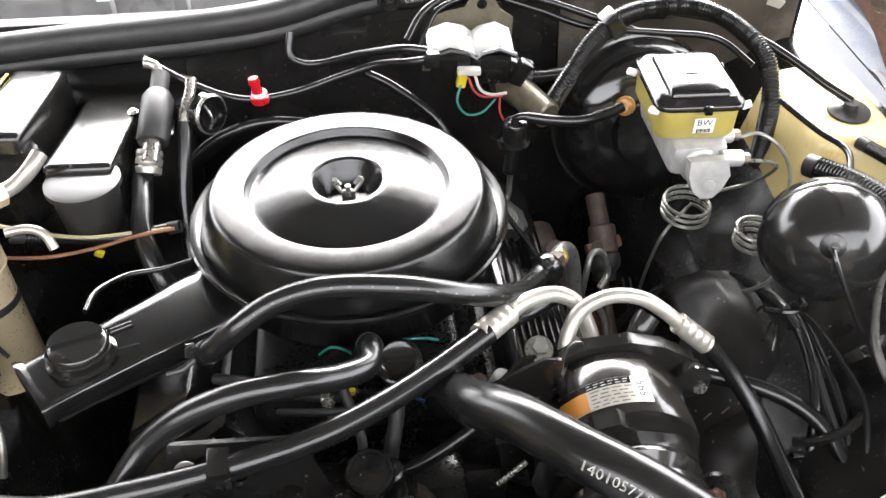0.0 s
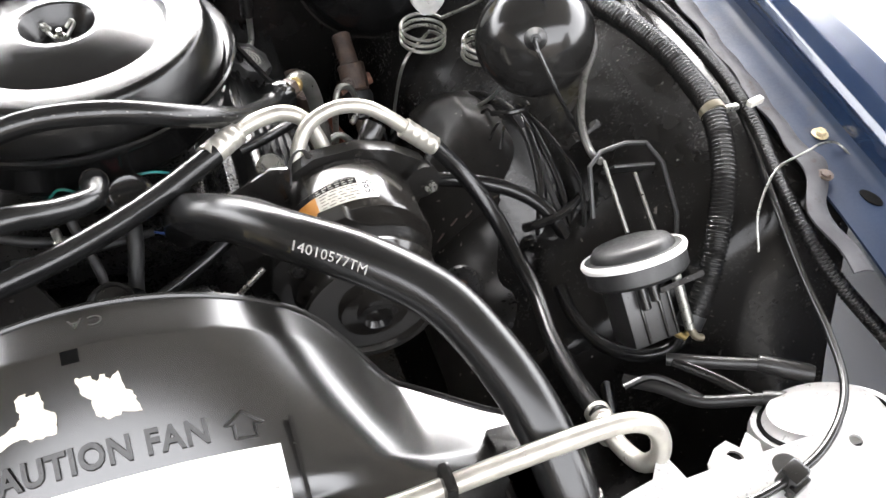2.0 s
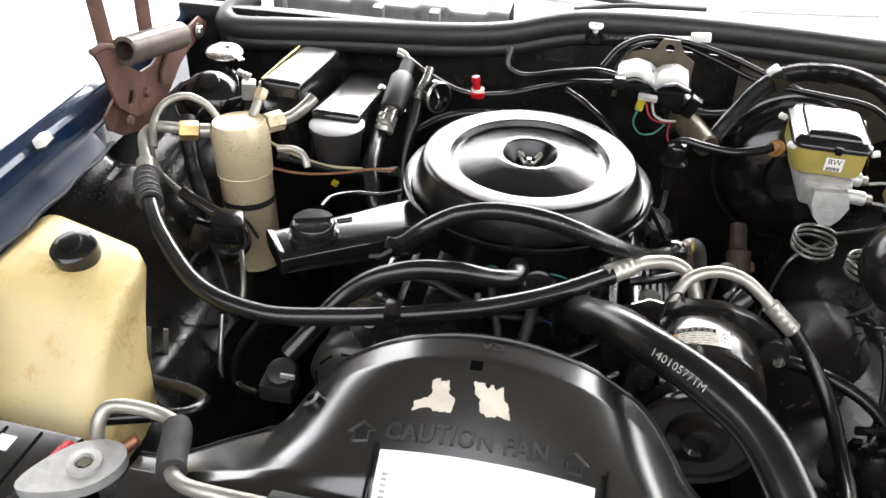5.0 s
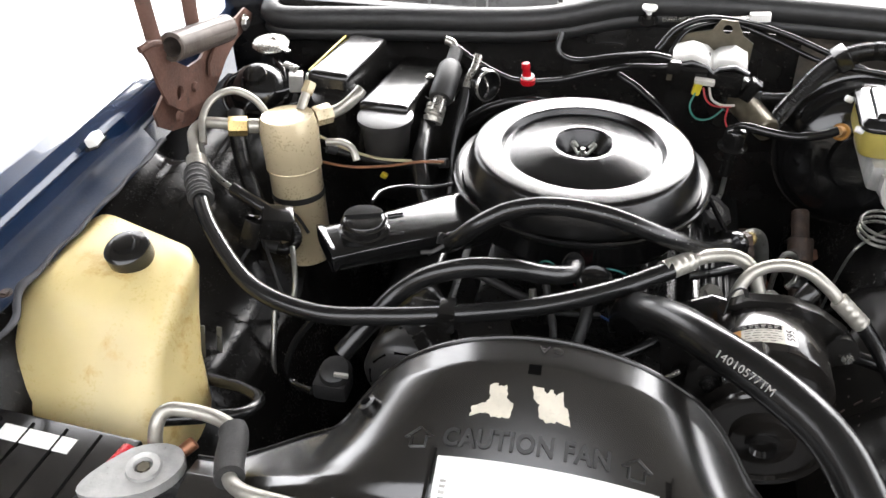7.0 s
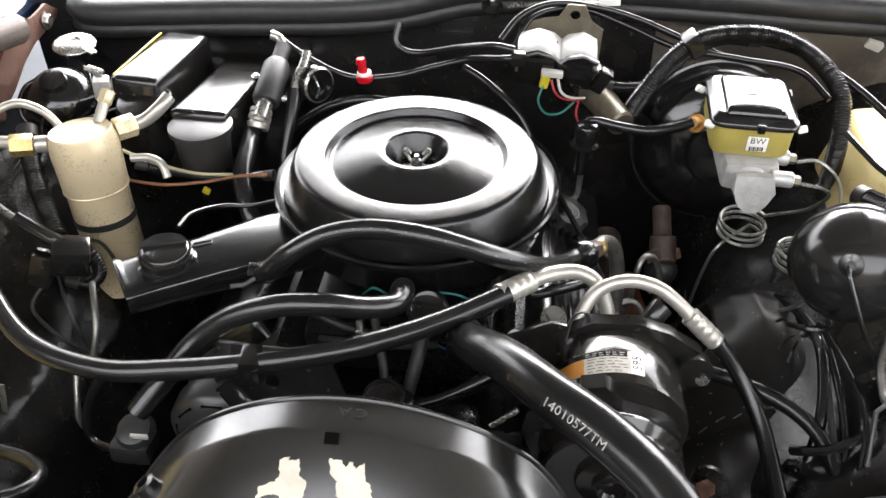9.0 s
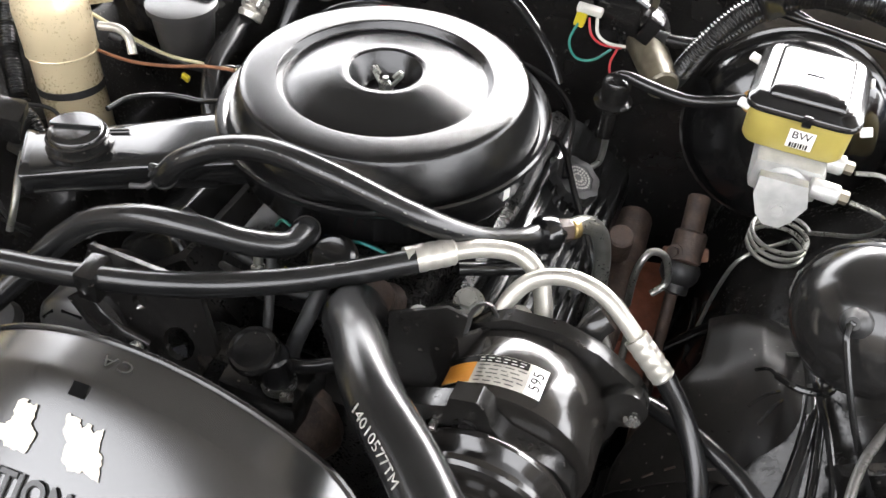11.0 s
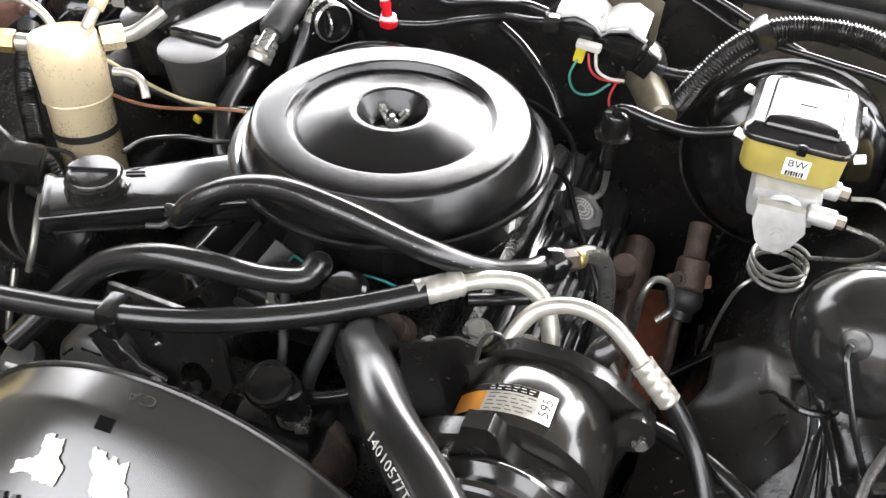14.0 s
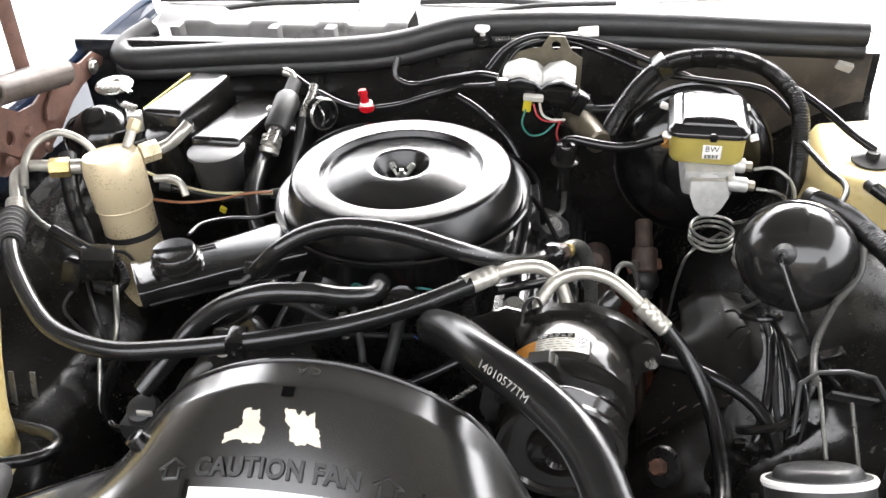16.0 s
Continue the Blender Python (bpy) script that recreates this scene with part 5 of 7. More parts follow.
part("low_box", block((0.095, 0.28, 0.11), pose(-0.338, 0.215, 0.838, -6, 0, -3), 0.010, 0.95, segs=3), M_PLASTIC, ev)
part("cup", lathe([(0, -0.062), (0.034, -0.062), (0.038, -0.058), (0.043, 0.0), (0.048, 0.002), (0.048, 0.010), (0.040, 0.012), (0, 0.012)], 30, pose(-0.336, 0.074, 0.884)), M_CUP, ev, "tapered dark grey plastic cup")
part("case_body", block((0.34, 0.16, 0.25), pose(-0.42, 0.33, 0.72), 0.02), M_PLASTIC, ev)
part("screw", bolt((-0.298, 0.24, 0.892), (0, 0, 1), 0.005, 0.004), M_ZINC, ev)

# blower motor and relay in the rear corner
bl = thing("blower_motor", (-0.63, 0.25, 0.80), "shiny black round blower motor with a bright cap", "blower", move=(0.012, -0.017, 0.001))
bmm = aim((-0.630, 0.220, 0.822), (0.08, -0.45, 1))
part("motor_can", lathe([(0, 0), (0.066, 0), (0.068, 0.005), (0.068, 0.020), (0.060, 0.024), (0.057, 0.040), (0.054, 0.042), (0.053, 0.052), (0.048, 0.064), (0.036, 0.074), (0.018, 0.080), (0, 0.081)], 48, bmm), M_PAINT, bl, "glossy black domed motor can")
part("motor_ring", lathe([(0.057, 0.040), (0.0605, 0.041), (0.0605, 0.046), (0.055, 0.047)], 48, bmm), M_PAINT, bl)
part("motor_boss", lathe([(0, 0.078), (0.020, 0.078), (0.022, 0.082), (0.020, 0.090), (0.010, 0.093), (0, 0.093)], 28, bmm), M_PLASTIC, bl)
part("bright_cap", lathe([(0, 0), (0.034, 0), (0.036, 0.003), (0.034, 0.006), (0.024, 0.010), (0.012, 0.011), (0.010, 0.007), (0, 0.007)], 40, aim((-0.632, 0.29, 0.912), (0.05, -0.1, 1))), M_ZINC, bl, "bright metal cap disc")
part("cap_tab", block((0.026, 0.012, 0.003), pose(-0.598, 0.272, 0.914, 0, 10, -30), 0.001), M_ZINC, bl)
part("cap_post", rod((-0.632, 0.295, 0.84), (-0.632, 0.29, 0.913), 0.018), M_PAINT, bl)
part("cooling_tube", tube([(-0.615, 0.265, 0.895), (-0.590, 0.235, 0.890), (-0.578, 0.205, 0.865), (-0.585, 0.185, 0.835)], 0.0055, 10), M_PAINT, bl)
part("cooling_tube", tube([(-0.650, 0.205, 0.895), (-0.680, 0.19, 0.88), (-0.690, 0.175, 0.845), (-0.67, 0.165, 0.82)], 0.0045, 10), M_PAINT, bl)
rl = thing("blower_relay", (-0.545, 0.19, 0.88), "bright steel relay bracket with wires beside the blower", "relay", move=(0.012, -0.017, 0.001))
part("bracket", block((0.030, 0.014, 0.004), pose(-0.560, 0.205, 0.912, 15, 10, -15), 0.001), M_ZINC, rl)
part("body", block((0.026, 0.022, 0.036), pose(-0.548, 0.195, 0.888, 10, 5, 20), 0.004), M_CAST, rl)
part("terminal", block((0.020, 0.016, 0.032), pose(-0.515, 0.185, 0.895, 15, 10, 30), 0.003), M_SPRING, rl)
hose("blower_wire", [(-0.52, 0.185, 0.885), (-0.56, 0.17, 0.872), (-0.60, 0.145, 0.868), (-0.62, 0.12, 0.85), (-0.60, 0.08, 0.83)], 0.0035, M_RUBBER, "black wire looping in front of the blower", n=8)
hose("blower_wire", [(-0.50, 0.165, 0.865), (-0.55, 0.14, 0.855), (-0.59, 0.12, 0.84), (-0.61, 0.08, 0.82)], 0.0028, M_RUBBER, "thin black wire below the blower", n=8)

# ---- hood hinges ----
def hinge(side, dx, dy, dz=0.0):
    t = thing("hinge_mechanism", (side * 0.73, 0.20, 0.85), "rusty brown steel hood hinge with a thick coil spring", "hinge", "hood hinges")
    def w(x, y, z):
        return Vector((side * (x + dx), y + dy, z + dz))
    def flat(x, outline, holes=()):
        return plate([(y, z) for y, z in outline], 0.005, Matrix.Translation((side * (x + dx), dy, dz)) @ Matrix(((0, 0, side, 0), (1, 0, 0, 0), (0, 1, 0, 0), (0, 0, 0, 1))), holes=holes)
    base = part("hinge_plate", flat(0.733, [(0.014, 0.888), (0.018, 0.862), (0.055, 0.834), (0.120, 0.812), (0.190, 0.818), (0.245, 0.838), (0.295, 0.866), (0.340, 0.880), (0.425, 0.890), (0.437, 0.902), (0.405, 0.926), (0.360, 0.922), (0.305, 0.926), (0.250, 0.908), (0.190, 0.900), (0.120, 0.905), (0.050, 0.905)],
                                    [(0.175, 0.862, 0.011)]), M_HINGE, t)
    part("link_plate", flat(0.719, [(-0.004, 1.016), (0.030, 1.016), (0.052, 0.998), (0.075, 0.962), (0.125, 0.925), (0.170, 0.920), (0.215, 0.935), (0.235, 0.905), (0.205, 0.870), (0.150, 0.845), (0.085, 0.858), (0.040, 0.895), (0.022, 0.945), (0.012, 0.985)],
                            [(0.082, 0.896, 0.013), (0.205, 0.905, 0.008)]), M_HINGE, t)
    part("rear_link", flat(0.709, [(0.185, 0.905), (0.235, 0.940), (0.295, 0.948), (0.318, 0.934), (0.305, 0.908), (0.250, 0.890), (0.205, 0.872), (0.178, 0.884)], [(0.268, 0.922, 0.009)]), M_HINGE, t)
    part("folded_edge", sweep([w(0.722, -0.004, 1.012), w(0.713, 0.020, 1.014), w(0.709, 0.036, 1.008)], 0.006, 8), M_HINGE, t)
    bolt_at = part("bolt", bolt(w(0.729, 0.386, 0.903), (-side, 0, 0), 0.011, 0.007), M_ZINC, base, "bright bolt with a washer")
    part("washer", lathe([(0, 0), (0.016, 0), (0.016, 0.002), (0, 0.002)], 20, aim(w(0.731, 0.386, 0.903), (-side, 0, 0))), M_RUST, base)
    a, b = w(0.708, 0.066, 0.988), w(0.700, 0.252, 0.948)
    d = (b - a).normalized()
    u = d.orthogonal().normalized()
    v = d.cross(u)
    line = []
    for k in range(34 * 10):
        f = k / 340
        g = f * 34 * 2 * math.pi
        line.append(a.lerp(b, f) + 0.0225 * (math.cos(g) * u + math.sin(g) * v))
    spring = part("coil_spring", sweep(line, 0.0031, 6), M_COIL, t, "dull grey-brown coil spring")
    part("spring_liner", lathe([(0.017, 0.002), (0.0246, 0.002), (0.0246, 0.188), (0.017, 0.188), (0.017, 0.002)], 24, aim(a, d)), M_COIL, spring)
    part("spring_hook", sweep([b + 0.0225 * u, b + d * 0.012 + 0.012 * u, b + d * 0.022, b + d * 0.028 - 0.014 * u], 0.0035, 8), M_COIL, spring)
    for p, q in ((w(0.730, 0.056, 0.985), w(0.765, 0.062, 1.44)), (w(0.725, 0.176, 0.945), w(0.745, 0.235, 1.48))):
        part("arm", sweep([p, p.lerp(q, 0.3), p.lerp(q, 0.6), q], 0.013, 8, flat=0.4), M_HINGE, t)
    for y, z in ((0.130, 0.885), (0.165, 0.835), (0.060, 0.862), (0.232, 0.925)):
        part("rivet", lathe([(0, 0), (0.010, 0), (0.008, 0.006), (0, 0.008)], 14, aim(w(0.718, y, z), (-side, 0, 0))), M_HINGE, t)
    return t


hinge(-1, -0.020, -0.032, 0.016)
hinge(1, 0.085, -0.03, 0.07)

# ---- coolant bottle and battery ----
def bottle(name, rings, mat, label, category):
    t = thing(name, (*rings[0][0][0], rings[0][1]), label, category)
    body = part("tank", loft([rounded(c, z, r) for c, z, r in rings]), mat, t, angle=50)
    return t, body


jug, jb = bottle("coolant_bottle", [
    ([(-0.70, -0.55), (-0.47, -0.56), (-0.46, -0.42), (-0.69, -0.37)], 0.66, 0.025),
    ([(-0.705, -0.555), (-0.465, -0.570), (-0.458, -0.41), (-0.70, -0.34)], 0.69, 0.03),
    ([(-0.705, -0.550), (-0.470, -0.562), (-0.464, -0.40), (-0.70, -0.31)], 0.735, 0.03),
    ([(-0.700, -0.525), (-0.480, -0.535), (-0.474, -0.385), (-0.695, -0.29)], 0.748, 0.03),
    ([(-0.705, -0.490), (-0.488, -0.495), (-0.482, -0.355), (-0.695, -0.265)], 0.80, 0.03),
    ([(-0.705, -0.45), (-0.495, -0.44), (-0.488, -0.32), (-0.69, -0.250)], 0.85, 0.03),
    ([(-0.695, -0.43), (-0.505, -0.415), (-0.498, -0.315), (-0.685, -0.252)], 0.868, 0.03),
    ([(-0.67, -0.415), (-0.53, -0.395), (-0.525, -0.32), (-0.66, -0.27)], 0.877, 0.03)],
    M_JUG, "large yellowed translucent plastic coolant bottle with black cap", "coolant bottle")
jc = Vector((-0.570, -0.362, 0.878))
jd = (-0.05, -0.25, 1)
part("cap", lathe([(0, 0), (0.030, 0), (0.031, 0.004), (0.031, 0.024), (0.027, 0.028), (0.016, 0.029), (0.015, 0.036), (0.006, 0.038), (0, 0.038)], 28, aim(jc, jd)), M_PLASTIC, jug, "black ribbed plastic cap")
part("neck", lathe([(0.027, -0.03), (0.028, 0.003)], 28, aim(jc, jd)), M_JUG, jug)

bat = thing("car_battery", (-0.60, -0.72, 0.66), "grey-black car battery with white label and red terminal", "battery")
part("case", block((0.26, 0.17, 0.17), pose(-0.585, -0.672, 0.695, 0, 0, -3), 0.006), M_DUST, bat)
lidb = part("battery_lid", block((0.262, 0.172, 0.02), pose(-0.585, -0.672, 0.79, 0, 0, -3), 0.004), M_DUST, bat)
for k in range(5):
    # black lines painted for the shade in grooves
    part("lid_groove_shade", block((0.003, 0.15, 0.002), pose(-0.685 + 0.045 * k, -0.672, 0.8005, 0, 0, -3), 0), M_INK_HOLE, lidb)
part("white_label", block((0.10, 0.022, 0.001), pose(-0.575, -0.618, 0.8008, 0, 0, -3), 0), M_LABEL, bat)
part("terminal_cover", tube([(-0.452, -0.615, 0.805), (-0.455, -0.635, 0.806), (-0.47, -0.68, 0.80)], 0.012, 12), M_RED, bat, "red plastic terminal cover")
part("cable", tube([(-0.458, -0.632, 0.803), (-0.475, -0.69, 0.798), (-0.51, -0.77, 0.79)], 0.010, 12), M_MATTE, bat)
tie = thing("tie_bracket", (-0.415, -0.66, 0.80), "bright steel pipe flange with a rusty stud beside the battery", "bracket")
egg = [(0.052 * math.cos(a * math.pi / 12) * (1.0 if math.cos(a * math.pi / 12) > 0 else 1.25), 0.034 * math.sin(a * math.pi / 12) * (1 - 0.3 * max(0, -math.cos(a * math.pi / 12)))) for a in range(24)]
part("bracket_plate", plate(egg, 0.014, pose(-0.418, -0.652, 0.812, 0, 0, 38)), M_CAST, tie)
part("raised_ring", lathe([(0.009, 0), (0.020, 0), (0.019, 0.004), (0.011, 0.005), (0.009, 0.001)], 28, pose(-0.412, -0.648, 0.826)), M_CAST, tie)
part("nut", hexnut((-0.412, -0.648, 0.824), (-0.412, -0.648, 0.829), 0.008), M_TARN, tie)
part("stud", rod((-0.385, -0.612, 0.818), (-0.374, -0.600, 0.824), 0.008), M_COPPER, tie)

# ---- washer bottle ----
wb, wbody = bottle("washer_bottle", [
    ([(0.602, 0.03), (0.752, -0.02), (0.768, 0.24), (0.610, 0.225)], 0.72, 0.02),
    ([(0.605, 0.028), (0.755, -0.028), (0.768, 0.245), (0.612, 0.225)], 0.80, 0.018),
    ([(0.628, 0.038), (0.750, -0.022), (0.762, 0.250), (0.634, 0.224)], 0.892, 0.016),
    ([(0.634, 0.042), (0.746, -0.016), (0.758, 0.248), (0.640, 0.222)], 0.904, 0.016),
    ([(0.646, 0.054), (0.738, 0.004), (0.748, 0.236), (0.650, 0.212)], 0.909, 0.016)],
    M_JUG, "square yellowed plastic washer bottle with a flat black cap", "washer bottle")
wc = part("cap", lathe([(0, 0), (0.026, 0), (0.029, 0.002), (0.029, 0.006), (0.010, 0.010), (0.009, 0.018), (0, 0.019)], 30, aim((0.698, 0.090, 0.909), (0, -0.1, 1))), M_MATTE, wb, "flat black rubber cap")
part("cap_hose", tube([(0.700, 0.092, 0.926), (0.672, 0.12, 0.938), (0.640, 0.16, 0.955), (0.60, 0.20, 0.972), (0.55, 0.24, 0.985), (0.48, 0.27, 0.99)], 0.006, 10), M_RUBBER, wc)

# ---- brake booster and master cylinder ----
bo = thing("brake_booster", (0.466, 0.25, 0.80), "large round black brake booster on the firewall", "brake booster")
bd = Vector((0.0, -1, 0.22)).normalized()
bm0 = aim(Vector((0.463, 0.325, 0.793)), bd)
part("shell", lathe([(0, 0), (0.10, 0), (0.122, 0.02), (0.128, 0.045), (0.134, 0.048), (0.134, 0.056), (0.128, 0.059), (0.124, 0.075), (0.108, 0.095), (0.075, 0.108), (0.055, 0.112), (0.05, 0.125), (0, 0.127)], 72, bm0), M_PAINT, bo, angle=50)
part("clamp_band", lathe([(0.133, 0.046), (0.137, 0.047), (0.137, 0.057), (0.133, 0.058)], 72, bm0), M_DRUM, bo)
part("check_valve", lathe([(0, 0), (0.014, 0), (0.014, 0.010), (0.010, 0.012), (0.008, 0.028), (0, 0.028)], 22, aim((0.411, 0.180, 0.888), (-0.45, -0.8, 0.4))), M_AMBER, bo, "amber plastic vacuum check valve")

mc = thing("master_cylinder", (0.46, 0.04, 0.86), "cast aluminium master cylinder with amber reservoir and black lid", "master cylinder", move=(-0.004, -0.003, 0.006))
def slab(rows, x, y, yaw=-3):
    """Rounded rectangles (width, depth, radius, height) skinned one over another."""
    m = Matrix.Translation((x, y, 0)) @ pose(0, 0, 0, 0, 0, yaw)
    return loft([[m @ v for v in rounded([(-w / 2, -d / 2), (w / 2, -d / 2), (w / 2, d / 2), (-w / 2, d / 2)], z, r, 7)] for w, d, r, z in rows])


part("reservoir", slab([(0.098, 0.122, 0.018, 0.924), (0.104, 0.129, 0.018, 0.930), (0.106, 0.131, 0.018, 0.966), (0.104, 0.129, 0.018, 0.969)], 0.459, 0.088), M_RESV, mc, "amber translucent brake fluid reservoir")
lid = part("lid_flange", slab([(0.110, 0.135, 0.020, 0.966), (0.116, 0.141, 0.022, 0.968), (0.116, 0.141, 0.022, 0.973), (0.112, 0.137, 0.021, 0.9755), (0.106, 0.131, 0.020, 0.977), (0.100, 0.125, 0.019, 0.981), (0.095, 0.120, 0.018, 0.982), (0.078, 0.105, 0.01, 0.9825)], 0.459, 0.088), M_PAINT, mc, "glossy black reservoir lid", 50)
part("lid_panel", slab([(0.080, 0.108, 0.008, 0.980), (0.078, 0.106, 0.008, 0.9855), (0.072, 0.098, 0.010, 0.9885), (0.064, 0.090, 0.012, 0.9895), (0.04, 0.06, 0.012, 0.9900)], 0.459, 0.084), M_PAINT, lid, "", 60)
part("emblem", block((0.019, 0.011, 0.0008), pose(0.459, 0.080, 0.9902, 0, 0, -3), 0.0003), M_DUST, lid)
part("latch", block((0.010, 0.008, 0.012), pose(0.461, 0.015, 0.972), 0.002), M_PAINT, lid)
for s in (-1, 1):
    for y in (0.035, 0.135):
        part("bail_stud", rod((0.459 + s * 0.055, y, 0.962), (0.459 + s * 0.066, y, 0.966), 0.005), M_LABEL, mc)
lb = part("label", block((0.026, 0.0006, 0.022), pose(0.462, 0.0205, 0.946, 3, 0, -3), 0), M_LABEL, mc, "white sticker lettered BW")
bwm = pose(0.462, 0.0198, 0.9505, 93, 0, -3)
letters = lettering("BW", 0.0125, 0.0002)
letters.transform(bwm)
part("label_letters", letters, M_INK_HOLE, lb)
for k in range(7):
    part("print_bar", block((0.0012 if k % 2 else 0.002, 0.0004, 0.006), pose(0.4535 + 0.0027 * k, 0.0200, 0.939, 3, 0, -3), 0), M_INK_HOLE, lb)
cast = part("casting", block((0.075, 0.15, 0.045), pose(0.462, 0.085, 0.902, 3, 0, 0), 0.012), M_CAST, mc, "grey cast aluminium body")
part("bore", rod((0.462, 0.16, 0.888), (0.462, 0.005, 0.892), 0.025, 24), M_CAST, cast)
part("end_lug", plate([(-0.026, 0.022), (0.022, 0.022), (0.028, 0.0), (0.018, -0.020), (0.008, -0.030), (-0.008, -0.030), (-0.018, -0.020), (-0.026, 0.0)], 0.016, Matrix.Translation((0.459, -0.015, 0.900)) @ pose(0, 0, 0, 80, 0, 0)), M_CAST, cast)
part("lug_bolt", bolt((0.460, -0.034, 0.895), (0, -1, 0.2), 0.006, 0.003), M_CAST, cast)
for z, y in ((0.905, 0.005), (0.915, 0.045)):
    part("line_fitting", rod((0.485, y, z), (0.515, y, z - 0.002), 0.011, 16), M_CAST, cast)
    part("line_nut", hexnut((0.513, y, z - 0.002), (0.525, y, z - 0.003), 0.0075), M_TARN, cast)


def coil_line(name, lead, centre, r, turns, tail, label):
    t = thing(name, centre, label, "brake line")
    pts = [Vector(p) for p in lead]
    line = spline(pts, 0.006) if len(pts) > 1 else pts
    c = Vector(centre)
    a0 = math.atan2(line[-1].y - c.y, line[-1].x - c.x)
    n = int(turns * 28)
    for k in range(1, n):
        a = a0 + k / 28 * 2 * math.pi
        line.append(Vector((c.x + r * math.cos(a), c.y + r * math.sin(a), c.z + 0.016 - 0.032 * k / n)))
    line += spline([line[-1], *[Vector(p) for p in tail]], 0.006)[1:]
    part("line", sweep(line, 0.0026, 8), M_SPRING, t)
    return t


coil_line("brake_line", [(0.525, 0.005, 0.902), (0.552, 0.0, 0.900), (0.570, 0.015, 0.878), (0.560, 0.045, 0.835), (0.525, 0.068, 0.806)], (0.482, 0.066, 0.782), 0.033, 3.2, [(0.452, 0.05, 0.755), (0.437, 0.05, 0.70), (0.43, 0.06, 0.6)], "thin galvanised brake line wound in a coil")
coil_line("brake_line", [(0.525, 0.045, 0.912), (0.555, 0.05, 0.912), (0.578, 0.03, 0.90), (0.578, -0.01, 0.885), (0.560, -0.045, 0.862)], (0.520, -0.060, 0.828), 0.022, 3.2, [(0.54, -0.10, 0.79), (0.50, -0.05, 0.71), (0.47, 0.05, 0.6)], "thin galvanised brake line wound in a coil")

# vacuum hose and valve beside the booster
fv = thing("fuel_vapour_valve", (0.245, 0.15, 0.86), "black cylindrical valve with a flange and hoses", "valve", move=(-0.002, 0.011, -0.014))
part("valve_body", lathe([(0, -0.06), (0.010, -0.06), (0.011, -0.005), (0.024, -0.004), (0.025, 0.0), (0.018, 0.002), (0.0185, 0.028), (0.015, 0.033), (0.006, 0.035), (0, 0.035)], 30, aim((0.246, 0.155, 0.865), (0.03, -0.1, 1))), M_PLASTIC, fv)
part("elbow", tube([(0.247, 0.152, 0.895), (0.247, 0.150, 0.905), (0.258, 0.148, 0.908), (0.268, 0.146, 0.907)], 0.006, 10), M_PLASTIC, fv)
part("hose_body", tube([(0.262, 0.147, 0.907), (0.30, 0.140, 0.903), (0.34, 0.138, 0.901), (0.380, 0.146, 0.906), (0.402, 0.150, 0.913)], 0.008, 14), M_RUBBER, fv)
part("lower_tube", tube([(0.246, 0.16, 0.81), (0.246, 0.165, 0.78), (0.243, 0.16, 0.758), (0.225, 0.15, 0.75), (0.205, 0.13, 0.765), (0.19, 0.11, 0.78)], 0.0045, 10), M_SPRING, fv)

# ---- wiper motor module on the firewall ----
wm = thing("wiper_motor", (0.205, 0.30, 0.93), "grey metal wiper motor cover with coloured wires", "wiper motor", move=(-0.005, -0.015, 0))
part("mounting_plate", plate([(-0.072, -0.05), (0.062, -0.05), (0.064, 0.030), (0.045, 0.042), (0.032, 0.066), (0.005, 0.066), (-0.008, 0.046), (-0.030, 0.042), (-0.062, 0.032)], 0.006, Matrix.Translation((0.203, 0.325, 0.945)) @ pose(0, 0, 0, 82, 0, -4), holes=[(0.018, 0.050, 0.008)]), M_TARN, wm, "tarnished mounting plate")
part("cover_left", block((0.060, 0.060, 0.050), pose(0.168, 0.272, 0.938, 16, 0, -6), 0.006, 0.95), M_PLASTIC, wm)
part("cover_right", block((0.062, 0.060, 0.046), pose(0.226, 0.274, 0.934, 16, 0, -6), 0.006, 0.95), M_PLASTIC, wm)
# pale metal colour stands in for the reflection on the dark cover's top
part("cover_cap", loft([[Vector((x, y, z + (0.268 - y) * -0.28 + dz)) for x, z in ((0.134, 0.962), (0.165, 0.972), (0.190, 0.966), (0.202, 0.956), (0.212, 0.964), (0.236, 0.969), (0.258, 0.958))] + [Vector((x, y, z + (0.268 - y) * -0.28 + dz - 0.004)) for x, z in ((0.258, 0.958), (0.236, 0.969), (0.212, 0.964), (0.202, 0.956), (0.190, 0.966), (0.165, 0.972), (0.134, 0.962))] for y, dz in ((0.252, -0.003), (0.256, 0.0), (0.302, 0.0), (0.306, -0.003))]), M_CAST, wm, "folded cover plate, coloured bright for the reflection on its top")
part("cover_rim", sweep([Vector((x, 0.249, z - 0.008)) for x, z in ((0.132, 0.962), (0.165, 0.972), (0.190, 0.966), (0.202, 0.956), (0.212, 0.964), (0.236, 0.969), (0.260, 0.958))], 0.0045, 8), M_PLASTIC, wm)
part("gear_housing", lathe([(0, 0), (0.034, 0), (0.036, 0.02), (0.030, 0.04), (0, 0.045)], 30, aim((0.250, 0.325, 0.885), (0.2, -1, 0.1))), M_IRON, wm)
part("motor_can", rod((0.250, 0.310, 0.885), (0.305, 0.205, 0.872), 0.026, 28, r2=0.021), M_TARN, wm, "dull tan metal motor can")
part("connector", block((0.020, 0.018, 0.040), pose(0.268, 0.245, 0.925, 10, 25, 0), 0.003), M_PLASTIC, wm)
part("white_plug", block((0.034, 0.012, 0.010), pose(0.190, 0.234, 0.938, 10, 4, 0), 0.003), M_WHITEW, wm, "white wire plug")
